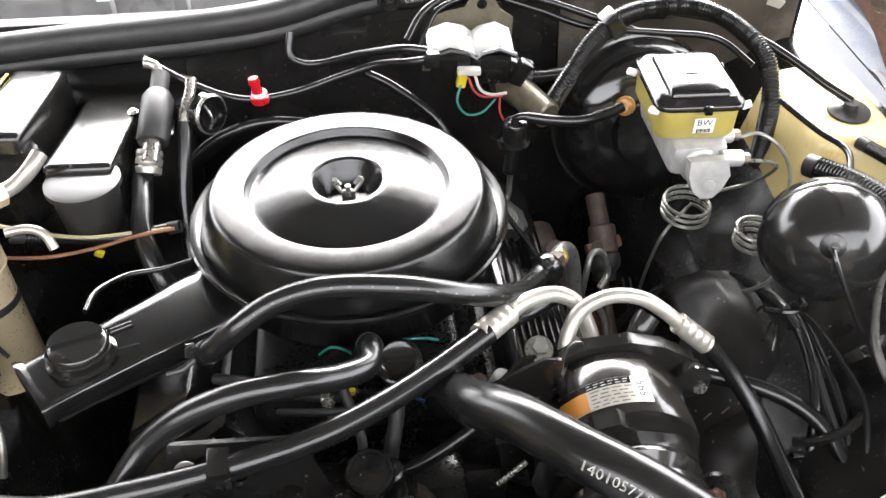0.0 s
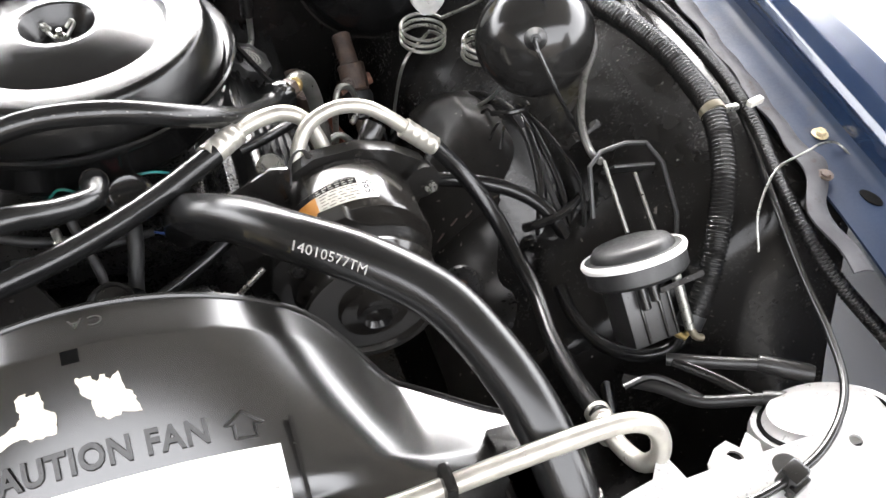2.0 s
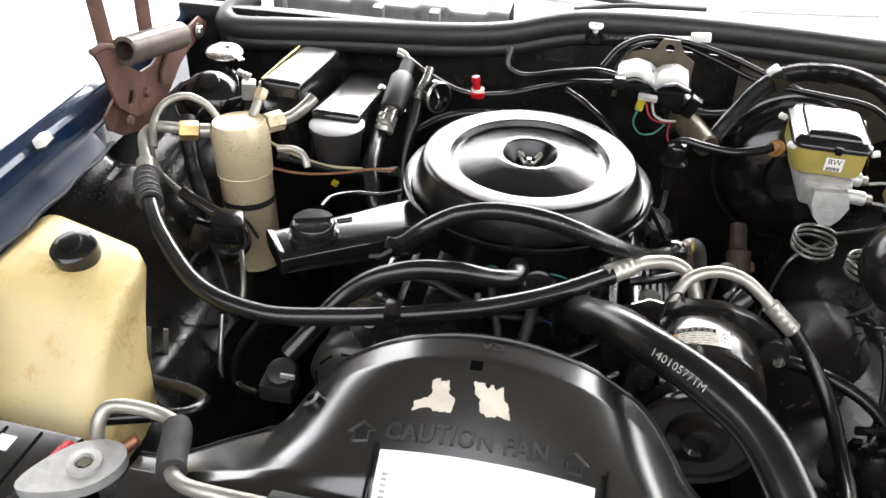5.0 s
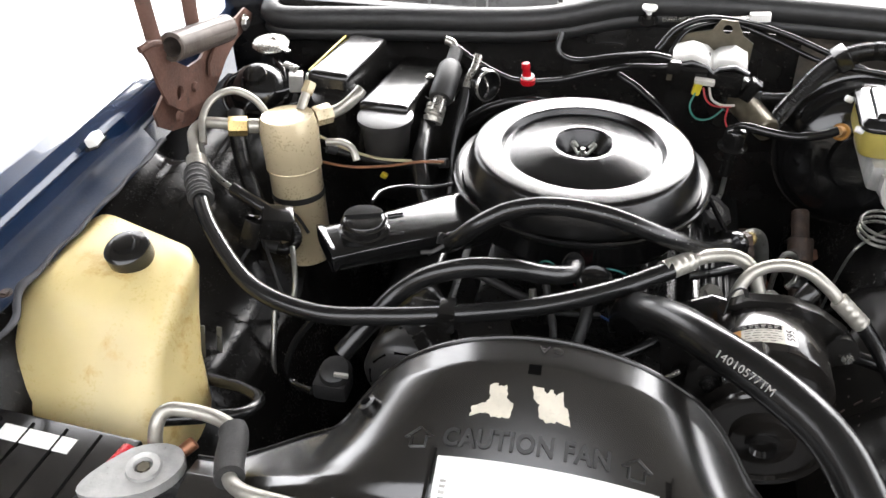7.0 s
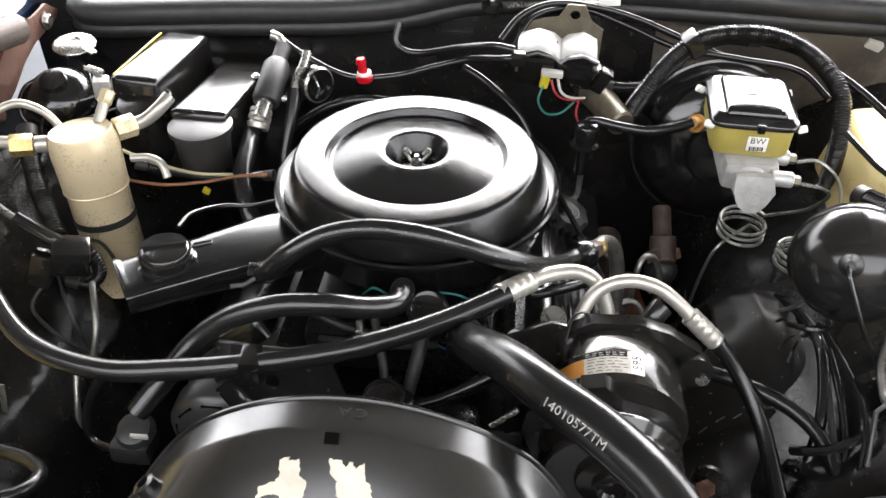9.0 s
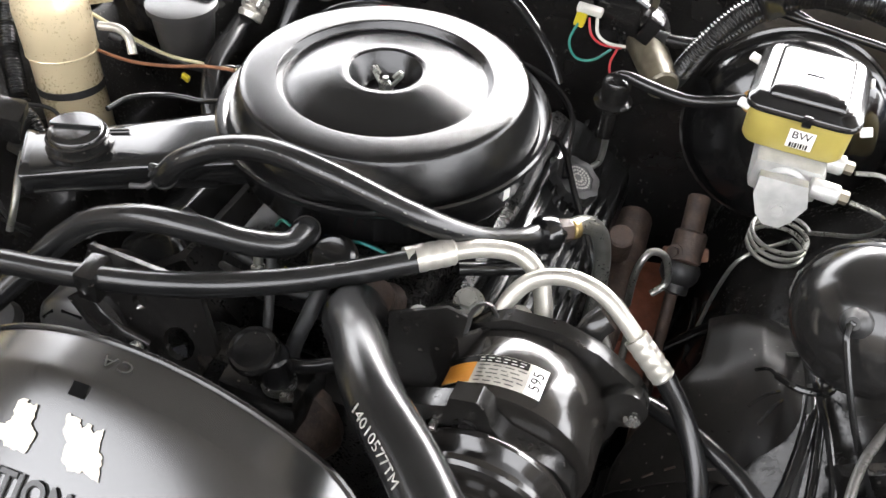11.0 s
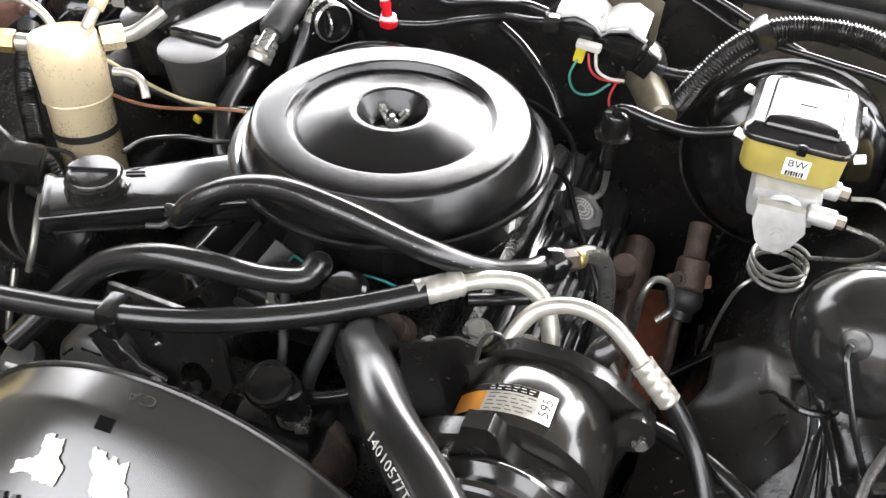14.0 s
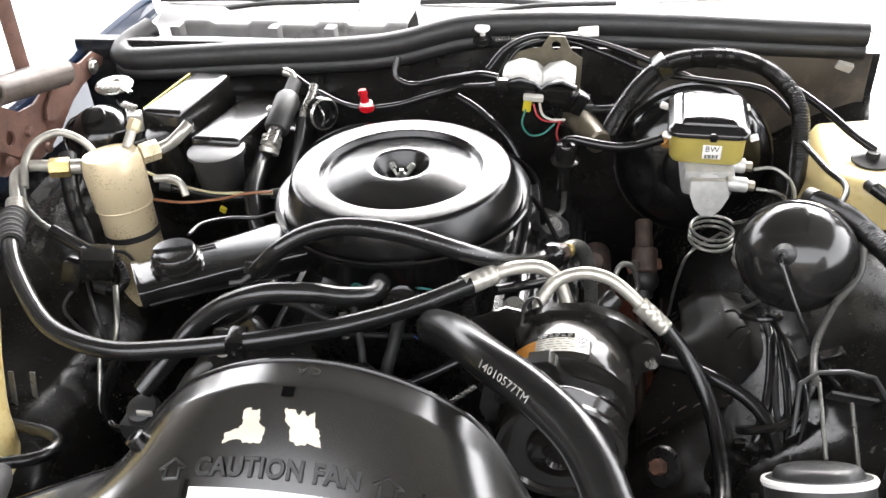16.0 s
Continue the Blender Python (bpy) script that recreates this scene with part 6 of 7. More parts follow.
part("grommet", block((0.022, 0.018, 0.022), pose(0.136, 0.235, 0.96, 0, 0, 10), 0.003), M_PLASTIC, wm)
part("yellow_plug", block((0.014, 0.012, 0.026), pose(0.180, 0.236, 0.925, 5, 10, 0), 0.003), M_YELLOW, wm, "small yellow connector")
part("green_wire", tube([(0.178, 0.232, 0.918), (0.172, 0.222, 0.895), (0.185, 0.215, 0.878), (0.208, 0.215, 0.880), (0.228, 0.222, 0.897)], 0.0017, 6), M_GREEN, wm, "green wire")
part("red_wire", tube([(0.190, 0.238, 0.925), (0.197, 0.230, 0.908), (0.212, 0.228, 0.898), (0.24, 0.225, 0.900)], 0.0018, 6), M_PINK, wm, "red wire")
part("white_wire", tube([(0.200, 0.240, 0.926), (0.206, 0.229, 0.910), (0.222, 0.226, 0.902), (0.245, 0.226, 0.903)], 0.0022, 6), M_WHITEW, wm, "white wire")
part("red_wire", tube([(0.235, 0.225, 0.898), (0.232, 0.205, 0.885), (0.240, 0.19, 0.872)], 0.0016, 6), M_PINK, wm, "red wire")

# strip and bolts on the cowl
cb = thing("cowl_bracket", (0.15, 0.36, 0.99), "bright steel strip bolted along the cowl", "bracket")
part("strip", block((0.10, 0.012, 0.004), pose(0.155, 0.352, 0.994, 10, -6, 0), 0.001), M_ZINC, cb)
part("tab", block((0.035, 0.016, 0.014), pose(0.27, 0.352, 1.006, 0, -5, 0), 0.002), M_LABEL, cb)
part("arm", tube([(0.20, 0.35, 0.998), (0.235, 0.35, 1.002), (0.26, 0.352, 1.004)], 0.004, 8), M_ZINC, cb)
part("stud", lathe([(0, 0), (0.013, 0), (0.014, 0.002), (0.013, 0.005), (0.005, 0.006), (0.005, -0.02), (0, -0.02)], 22, aim((0.081, 0.358, 1.005), (0, -0.2, 1))), M_LABEL, cb)
part("bolt", bolt((0.081, 0.356, 0.984), (0, -0.3, 1), 0.012, 0.008), M_PANEL, cb)

# red tee and vacuum hoses along the firewall
rt = thing("vacuum_tee", (-0.132, 0.285, 0.875), "small bright red plastic vacuum cap", "vacuum fitting", move=(0.014, -0.034, 0.006))
part("cap_base", lathe([(0, 0), (0.0125, 0), (0.014, 0.003), (0.0135, 0.010), (0.006, 0.013), (0, 0.014)], 24, pose(-0.132, 0.285, 0.884)), M_RED, rt)
part("white_collar", lathe([(0.006, 0.0115), (0.0115, 0.0115), (0.0115, 0.0165), (0.006, 0.0165)], 24, pose(-0.132, 0.285, 0.884)), M_LABEL, rt, "white plastic collar")
part("cap_stem", lathe([(0, 0.012), (0.0075, 0.012), (0.0085, 0.018), (0.0065, 0.026), (0.0085, 0.032), (0.007, 0.040), (0, 0.042)], 20, pose(-0.132, 0.285, 0.884, 0, -8, 0)), M_RED, rt)
hose("vacuum_hose", [(-0.282, 0.302, 0.943), (-0.217, 0.274, 0.914), (-0.145, 0.260, 0.891), (-0.069, 0.259, 0.897), (-0.001, 0.260, 0.918), (0.058, 0.253, 0.938), (0.105, 0.226, 0.954), (0.132, 0.220, 0.960)], 0.0062, M_RUBBER, "thin black vacuum hose along the firewall", group="vacuum hoses")
hose("vacuum_hose", [(-0.067, 0.307, 0.970), (-0.071, 0.291, 0.941), (-0.054, 0.289, 0.928), (-0.025, 0.288, 0.927), (0.035, 0.266, 0.950), (0.090, 0.228, 0.974), (0.125, 0.220, 0.973)], 0.0062, M_RUBBER, "thin black vacuum hose along the firewall", group="vacuum hoses")
hose("vacuum_hose", [(0.10, 0.27, 0.965), (0.13, 0.31, 0.99), (0.18, 0.33, 1.005), (0.25, 0.335, 1.0), (0.32, 0.33, 0.985), (0.40, 0.30, 0.965), (0.45, 0.29, 0.95)], 0.0055, M_RUBBER, "thin black vacuum hose along the firewall", group="vacuum hoses")
hose("vacuum_hose", [(0.12, 0.26, 0.955), (0.15, 0.32, 0.985), (0.22, 0.34, 0.995), (0.30, 0.33, 0.975), (0.38, 0.30, 0.955), (0.48, 0.28, 0.95), (0.56, 0.25, 0.95), (0.60, 0.20, 0.93)], 0.0050, M_RUBBER, "thin black vacuum hose along the firewall", group="vacuum hoses")

# heater valve and hoses
hv = thing("heater_valve", (-0.27, 0.21, 0.88), "black foam-covered heater pipe with a crimped end", "heater pipe", move=(0.013, -0.022, 0.009))
part("cover", lathe([(0, 0), (0.019, 0), (0.022, 0.006), (0.022, 0.075), (0.017, 0.085), (0.013, 0.088), (0.013, 0.12), (0, 0.12)], 24, aim((-0.272, 0.178, 0.882), (0.04, 0.93, 0.36))), M_MATTE, hv)
part("neck", rod((-0.272, 0.180, 0.883), (-0.275, 0.150, 0.868), 0.012), M_ZINC, hv)
part("crimp", lathe([(0, 0), (0.017, 0), (0.018, 0.006), (0.016, 0.009), (0.018, 0.012), (0.018, 0.018), (0.016, 0.021), (0.018, 0.024), (0.017, 0.032), (0, 0.032)], 22, aim((-0.277, 0.172, 0.874), (-0.12, -0.68, -0.72))), M_ALU, hv)
part("hose_body", tube([(-0.282, 0.158, 0.862), (-0.289, 0.150, 0.848), (-0.284, 0.099, 0.838), (-0.280, 0.056, 0.827), (-0.265, 0.017, 0.801), (-0.245, -0.01, 0.76), (-0.23, -0.03, 0.70)], 0.0140, 18), M_RUBBER, hv)
part("end_fitting", tube([(-0.268, 0.285, 0.920), (-0.275, 0.30, 0.935), (-0.29, 0.30, 0.94)], 0.008, 10), M_ZINC, hv)
hv2 = thing("vacuum_actuator", (-0.215, 0.24, 0.88), "black round vacuum actuator with bright elbow", "actuator", move=(0.018, -0.03, 0.012))
part("disc", lathe([(0, 0), (0.025, 0), (0.029, 0.004), (0.027, 0.010), (0.029, 0.014), (0.026, 0.020), (0.022, 0.020), (0.020, 0.012), (0, 0.012)], 32, aim((-0.214, 0.242, 0.890), (0.75, -0.6, 0.1))), M_PAINT, hv2)
part("bright_rim", lathe([(0.0255, 0.0195), (0.0285, 0.0165), (0.0290, 0.0185), (0.0262, 0.0215)], 36, aim((-0.214, 0.242, 0.890), (0.75, -0.6, 0.1))), M_ZINC, hv2, "thin chromed rim")
part("spring_clip", tube([(-0.205, 0.225, 0.872), (-0.198, 0.222, 0.888), (-0.204, 0.226, 0.905), (-0.214, 0.236, 0.912)], 0.0018, 6), M_ZINC, hv2)
part("elbow", tube([(-0.225, 0.27, 0.93), (-0.228, 0.255, 0.915), (-0.235, 0.235, 0.90), (-0.237, 0.22, 0.885)], 0.008, 12), M_ZINC, hv2)
part("clamp", rod((-0.23, 0.235, 0.895), (-0.215, 0.238, 0.893), 0.011), M_ZINC, hv2)
part("hose_body", tube([(-0.237, 0.222, 0.887), (-0.24, 0.19, 0.85), (-0.245, 0.15, 0.80), (-0.24, 0.10, 0.74)], 0.011, 14), M_RUBBER, hv2)

# ---- corrugated looms ----
def loom(points, r, label="black corrugated plastic wiring loom", group="wiring looms", caps=()):
    t = thing("wiring_loom", points[0], label, "wiring loom", group)
    part("conduit", ribbed(points, r), M_LOOM, t, angle=80)
    run = spline(points, 0.004)
    for seg in (run[:5], run[-5:]):
        part("tape_end", sweep(seg, r * 1.12, 16), M_MATTE, t, "black tape wound round the end")
    return t


lm = loom([(0.308, 0.222, 0.867), (0.330, 0.212, 0.923), (0.361, 0.226, 0.968), (0.402, 0.238, 0.998), (0.460, 0.248, 1.006), (0.522, 0.248, 1.001), (0.571, 0.222, 0.984), (0.599, 0.171, 0.960), (0.604, 0.135, 0.917), (0.609, 0.133, 0.857), (0.611, 0.136, 0.802)], 0.0125)
part("strap", block((0.024, 0.034, 0.036), pose(0.393, 0.238, 0.990, 0, -35, 10), 0.004), M_PLASTIC, lm)
loom([(0.27, 0.26, 0.90), (0.31, 0.25, 0.905), (0.345, 0.24, 0.92), (0.39, 0.25, 0.965), (0.44, 0.27, 0.985), (0.50, 0.28, 0.98)], 0.0085)
lm = loom([(0.594, -0.016, 0.904), (0.625, -0.076, 0.916), (0.652, -0.147, 0.918), (0.680, -0.225, 0.913), (0.692, -0.287, 0.903), (0.691, -0.349, 0.895), (0.674, -0.412, 0.872), (0.650, -0.459, 0.838), (0.625, -0.498, 0.792), (0.596, -0.524, 0.750)], 0.0135)
part("band_clip", clamp((0.6915, -0.343, 0.896), (0.6915, -0.357, 0.894), 0.0140, 0.010), M_TARN, lm, "dull metal clip band")
part("clip_tongue", block((0.020, 0.008, 0.006), pose(0.712, -0.352, 0.899, 0, 0, 5), 0.002), M_SPRING, lm)
part("end_wires", tube([(0.597, -0.526, 0.752), (0.586, -0.534, 0.748), (0.574, -0.529, 0.756)], 0.004, 8), M_BRASS, lm)
loom([(0.68, 0.020, 0.909), (0.708, -0.060, 0.912), (0.728, -0.150, 0.910), (0.738, -0.235, 0.903), (0.741, -0.305, 0.895), (0.738, -0.370, 0.882), (0.727, -0.440, 0.866), (0.722, -0.519, 0.845), (0.739, -0.570, 0.816), (0.782, -0.630, 0.769)], 0.0085)
loom([(-0.600, 0.05, 0.885), (-0.585, 0.015, 0.858), (-0.562, -0.025, 0.825), (-0.535, -0.055, 0.790), (-0.510, -0.085, 0.755), (-0.485, -0.12, 0.735)], 0.013)


# ---- cables, lines and clutter, right side ----
hose("vacuum_line", [(0.625, -0.070, 0.905), (0.648, -0.091, 0.896), (0.636, -0.161, 0.880), (0.598, -0.215, 0.868), (0.569, -0.273, 0.853), (0.558, -0.322, 0.848), (0.556, -0.350, 0.856)], 0.0045, M_GREYHOSE, "grey vacuum line running down from the ball tank", n=10)
hose("vacuum_line", [(0.60, 0.10, 0.93), (0.622, 0.03, 0.925), (0.638, -0.02, 0.925), (0.62, -0.07, 0.918)], 0.0045, M_RUBBER, "thin black vacuum line over the ball tank", n=10)
ps = hose("power_steering_hose", [(0.342, -0.198, 0.732), (0.390, -0.218, 0.758), (0.452, -0.249, 0.765), (0.504, -0.284, 0.758), (0.530, -0.325, 0.742), (0.538, -0.385, 0.713), (0.534, -0.455, 0.664), (0.524, -0.535, 0.614)], 0.0095, M_RUBBER, "black power steering hose crossing the wheel housing", n=14)
hose("clutch_cable", [(0.396, 0.038, 0.572), (0.455, 0.042, 0.642), (0.510, 0.011, 0.692), (0.535, -0.045, 0.735), (0.541, -0.132, 0.772), (0.538, -0.204, 0.783), (0.528, -0.275, 0.757), (0.510, -0.330, 0.705), (0.494, -0.404, 0.650), (0.484, -0.464, 0.600)], 0.0075, M_RUBBER, "black cable looping down the wheel housing", n=12)
hose("speedometer_cable", [(0.545, -0.15, 0.79), (0.548, -0.20, 0.785), (0.549, -0.27, 0.770), (0.545, -0.33, 0.742), (0.532, -0.38, 0.705), (0.52, -0.44, 0.66)], 0.005, M_RUBBER, "thin black cable running down the wheel housing", n=10)
hose("thin_cable", [(0.535, -0.165, 0.805), (0.552, -0.22, 0.80), (0.565, -0.29, 0.785), (0.56, -0.33, 0.765), (0.54, -0.39, 0.72)], 0.0035, M_RUBBER, "thin black cable beside the valve", n=8)
hose("thin_cable", [(0.535, -0.155, 0.79), (0.538, -0.22, 0.782), (0.535, -0.29, 0.76), (0.535, -0.35, 0.735), (0.52, -0.42, 0.69)], 0.0042, M_MATTE, "thin dull cable beside the valve", n=8)
tie1 = thing("cable_tie", (0.525, -0.170, 0.79), "black cable ties with loose tails", "cable tie")
part("band", tube([(0.500, -0.165, 0.80), (0.520, -0.185, 0.812), (0.545, -0.175, 0.808), (0.555, -0.15, 0.795)], 0.004, 8), M_PLASTIC, tie1)
for a, b in (((0.50, -0.165, 0.80), (0.475, -0.19, 0.825)), ((0.505, -0.18, 0.795), (0.478, -0.215, 0.80)), ((0.51, -0.185, 0.79), (0.492, -0.22, 0.785))):
    part("tail", tube([a, tuple((Vector(a) + Vector(b)) / 2 + Vector((0, 0, 0.006))), b], 0.0018, 6), M_PLASTIC, tie1)
tie2 = thing("cable_clip", (0.52, -0.305, 0.74), "black plastic cable clip on the wheel housing", "cable clip")
part("strap", tube([(0.490, -0.315, 0.735), (0.505, -0.325, 0.748), (0.530, -0.325, 0.755), (0.553, -0.318, 0.765), (0.565, -0.31, 0.768)], 0.006, 8), M_PLASTIC, tie2)
part("leg", block((0.014, 0.008, 0.05), pose(0.492, -0.318, 0.705, 20, 0, 0), 0.002), M_PLASTIC, tie2)
# rubber mount nut on the wheel housing
wn2 = thing("mounting_nut", (0.40, -0.343, 0.68), "rusty nut on a large dark washer", "nut")
wd = Vector((-0.6, -0.6, 0.5))
part("washer", lathe([(0, 0), (0.024, 0), (0.027, 0.004), (0.024, 0.009), (0.014, 0.010), (0, 0.010)], 28, aim((0.405, -0.338, 0.682), wd)), M_IRON, wn2)
part("nut", hexnut(Vector((0.405, -0.338, 0.682)) + wd.normalized() * 0.010, Vector((0.405, -0.338, 0.682)) + wd.normalized() * 0.024, 0.011), M_RUST, wn2)

loom_end = hose("valve_hose", [(0.600, -0.520, 0.752), (0.581, -0.528, 0.722), (0.549, -0.516, 0.706), (0.521, -0.486, 0.698), (0.506, -0.44, 0.70), (0.502, -0.40, 0.715)], 0.0085, M_RUBBER, "black hose looping under the valve", n=12)
hose("fender_cable", [(0.700, 0.045, 0.900), (0.722, -0.050, 0.900), (0.735, -0.140, 0.898), (0.742, -0.250, 0.892), (0.735, -0.350, 0.880), (0.708, -0.455, 0.864), (0.678, -0.561, 0.853), (0.655, -0.638, 0.853), (0.625, -0.697, 0.858), (0.578, -0.737, 0.862), (0.528, -0.757, 0.862), (0.465, -0.766, 0.860), (0.376, -0.764, 0.858), (0.299, -0.776, 0.850)], 0.0040, M_RUBBER, "thin black hood release cable along the fender", n=10)
plug = thing("cable_grommet", (0.526, -0.757, 0.853), "small black cable grommet on the radiator support", "grommet")
part("body", block((0.022, 0.018, 0.020), pose(0.526, -0.757, 0.862, 0, 0, 20), 0.004), M_PLASTIC, plug)
part("clip", block((0.022, 0.008, 0.014), pose(0.526, -0.766, 0.859, 0, 0, 20), 0.002), M_PLASTIC, plug)
hose("thin_wire", [(0.812, -0.448, 0.881), (0.806, -0.430, 0.886), (0.780, -0.432, 0.893), (0.745, -0.445, 0.898), (0.705, -0.455, 0.892), (0.672, -0.485, 0.868), (0.662, -0.515, 0.840)], 0.0013, M_SPRING, "very thin bare wire lying over the looms", n=6)
# headlamp connectors
for pts, r in (([(0.547, -0.560, 0.757), (0.597, -0.589, 0.767), (0.636, -0.610, 0.774), (0.665, -0.634, 0.779)], 0.0085), ([(0.500, -0.560, 0.739), (0.526, -0.585, 0.749), (0.555, -0.618, 0.757), (0.604, -0.641, 0.771), (0.647, -0.669, 0.784)], 0.0085)):
    t = hose("headlamp_lead", pts, r * 0.78, M_CUP, "grey-black headlamp lead with a rubber boot", n=12, group="headlamp leads")
    part("boot", lathe([(0, 0), (r, 0), (r * 1.1, 0.004), (r * 1.18, 0.05), (r * 1.02, 0.055), (0, 0.056)], 18, aim(Vector(pts[-1]) + (Vector(pts[-2]) - Vector(pts[-1])).normalized() * 0.05, Vector(pts[-1]) - Vector(pts[-2]))), M_CUP, t)
hose("headlamp_lead", [(0.552, -0.565, 0.758), (0.580, -0.602, 0.764), (0.599, -0.636, 0.770)], 0.006, M_DUST, "grey-black branch lead joining two boots", n=10, group="headlamp leads")
hose("headlamp_lead", [(0.496, -0.570, 0.741), (0.521, -0.575, 0.756), (0.541, -0.595, 0.759), (0.558, -0.619, 0.760)], 0.004, M_RUBBER, "short black wire beside the headlamp leads", n=8, group="headlamp leads")
hb = thing("headlamp_bucket", (0.60, -0.71, 0.80), "pale grey steel headlamp bucket behind the support", "headlamp bucket")
bk = aim((0.632, -0.688, 0.802), (-0.10, 0.55, 0.83))
part("shell", lathe([(0.0, 0.012), (0.030, 0.011), (0.050, 0.006), (0.056, -0.004), (0.060, -0.006), (0.066, -0.004), (0.070, -0.012), (0.074, -0.05), (0.070, -0.05), (0.0, -0.02)], 40, bk), M_GREY, hb)
# black ring painted as the shade of the gap
part("ring_gap_shade", lathe([(0.0555, -0.0045), (0.0565, -0.003), (0.0605, -0.0045), (0.0595, -0.0065)], 40, bk), M_INK_HOLE, hb, "black ring painted for the shaded gap round the bucket")
part("adjuster_plate", plate([(0.462, -0.716), (0.466, -0.704), (0.478, -0.694), (0.492, -0.690), (0.500, -0.700), (0.514, -0.688), (0.520, -0.700), (0.512, -0.726), (0.486, -0.730)], 0.003, pose(0.012, -0.012, 0.838), holes=[(0.470, -0.712, 0.004), (0.490, -0.708, 0.008)]), M_GREY, hb)

# fender details
for s in (-1, 1):
    if s < 0:
        bmp = thing("hood_bumper", (-0.738, -0.155, 0.918), "small yellowed rubber hood bumper on the fender", "bumper")
        part("body", block((0.018, 0.030, 0.016), pose(-0.738, -0.155, 0.930, 0, -18, 8), 0.004), M_LABEL, bmp)
        part("foot", block((0.024, 0.036, 0.004), pose(-0.738, -0.155, 0.921, 0, -18, 8), 0.001), M_PANEL, bmp)
    flg = thing("fender_flange", (s * 0.745, -0.30, 0.88), "worn pale grey folded steel flange along the inner fender", "flange")
    wide = 0.026 if s > 0 else 0.012
    def flange_at(u, v, s=s, wide=wide):
        torn = 0.0015 * math.sin(v * 41 + s) + 0.0015 * math.sin(v * 97) + 0.008 * ease((math.sin(v * 15.0 + 2.2) - 0.8) * 5)
        inner = fold(v, s) - 0.072 - 0.030 * ease((-0.44 - v) / 0.08)
        return (s * (inner + (wide + torn) * u + 0.003 * math.sin(v * 63) * (1 - u)), v, 0.8795 + 0.006 * (1 - u) + 0.003 * math.sin(u * 3.1) + 0.012 * ease((v - 0.1) / 0.6))
    part("edge", grid(flange_at, steps(0, 1, 9), steps(-0.60, 0.24 if s > 0 else -0.06, 110), 0.0025), M_FLANGE, flg, "chipped bare metal edge")
    for y in (-0.47,):
        part("bolt", bolt((s * (fold(y, s) - 0.055), y, 0.884), (0, 0, 1), 0.006, 0.003), M_BROWN, flg)
for y in (-0.353,):
    cl2 = thing("loom_clip", (0.745, y, 0.905), "pale plastic clip holding the loom", "clip", "loom clips")
    part("clip_body", block((0.022, 0.008, 0.008), pose(0.743, y, 0.902, 0, 0, 15), 0.002), M_WHITEW, cl2)

# ---- left side ----
hose("heater_line", [(-0.462, 0.018, 0.885), (-0.440, 0.025, 0.870), (-0.394, 0.033, 0.845), (-0.339, 0.032, 0.834), (-0.282, 0.030, 0.837), (-0.23, 0.03, 0.84)], 0.0026, M_PALE, "thin pale yellow wire behind the accumulator", n=8)
hose("heater_line", [(-0.450, 0.004, 0.840), (-0.430, 0.002, 0.834), (-0.376, 0.001, 0.831), (-0.314, 0.004, 0.839), (-0.265, 0.006, 0.851), (-0.22, 0.01, 0.855)], 0.0024, M_COPPER, "thin copper-coloured wire behind the accumulator", n=8)
loom([(-0.43, 0.03, 0.845), (-0.38, 0.05, 0.822), (-0.32, 0.05, 0.815), (-0.26, 0.045, 0.825), (-0.22, 0.04, 0.835)], 0.0075, "thin black corrugated loom behind the accumulator")
yt = thing("yellow_tag", (-0.345, -0.02, 0.79), "small yellow plastic clip on a wire", "clip", move=(0.005, 0.08, -0.012))
part("tag_body", block((0.012, 0.006, 0.014), pose(-0.345, -0.02, 0.795, 20, 30, 0), 0.002), M_YELLOW, yt)
hose("vacuum_line", [(-0.298, -0.140, 0.864), (-0.293, -0.103, 0.860), (-0.268, -0.064, 0.847), (-0.228, -0.054, 0.844), (-0.189, -0.058, 0.858)], 0.0034, M_RUBBER, "thin black vacuum line to the snorkel", n=10)
hose("dipstick_tube", [(-0.440, -0.235, 0.70), (-0.430, -0.29, 0.62), (-0.425, -0.31, 0.50)], 0.0045, M_SPRING, "thin grey metal tube beside the engine", n=10)
hose("oil_cooler_line", [(-0.325, -0.345, 0.800), (-0.360, -0.340, 0.745), (-0.380, -0.339, 0.690), (-0.372, -0.345, 0.665), (-0.335, -0.362, 0.672)], 0.0055, M_RUBBER, "black line curving beside the alternator", n=10)
hose("drain_hose", [(-0.52, -0.39, 0.700), (-0.45, -0.408, 0.712), (-0.400, -0.428, 0.728), (-0.368, -0.455, 0.742), (-0.372, -0.490, 0.755), (-0.410, -0.515, 0.765), (-0.47, -0.525, 0.755)], 0.0085, M_RUBBER, "bent black overflow hose beside the radiator", n=12)
hose("pressure_line", [(-0.605, -0.075, 0.893), (-0.585, -0.105, 0.876), (-0.556, -0.124, 0.862), (-0.525, -0.135, 0.850)], 0.0050, M_SPRING, "thin steel line with a black sleeve", n=10)
slv = hose("sleeved_line", [(-0.530, -0.133, 0.852), (-0.50, -0.143, 0.843), (-0.462, -0.155, 0.832)], 0.0105, M_DUST, "dark grey sleeve on the steel line", n=14)
sw = thing("pressure_switch", (-0.46, -0.155, 0.80), "black connector block on the inner fender", "switch")
part("body", block((0.05, 0.04, 0.045), pose(-0.452, -0.158, 0.815, 10, 15, 25), 0.006), M_PLASTIC, sw)
part("plug", block((0.03, 0.03, 0.05), pose(-0.49, -0.17, 0.80, -10, 20, 10), 0.005), M_PLASTIC, sw)
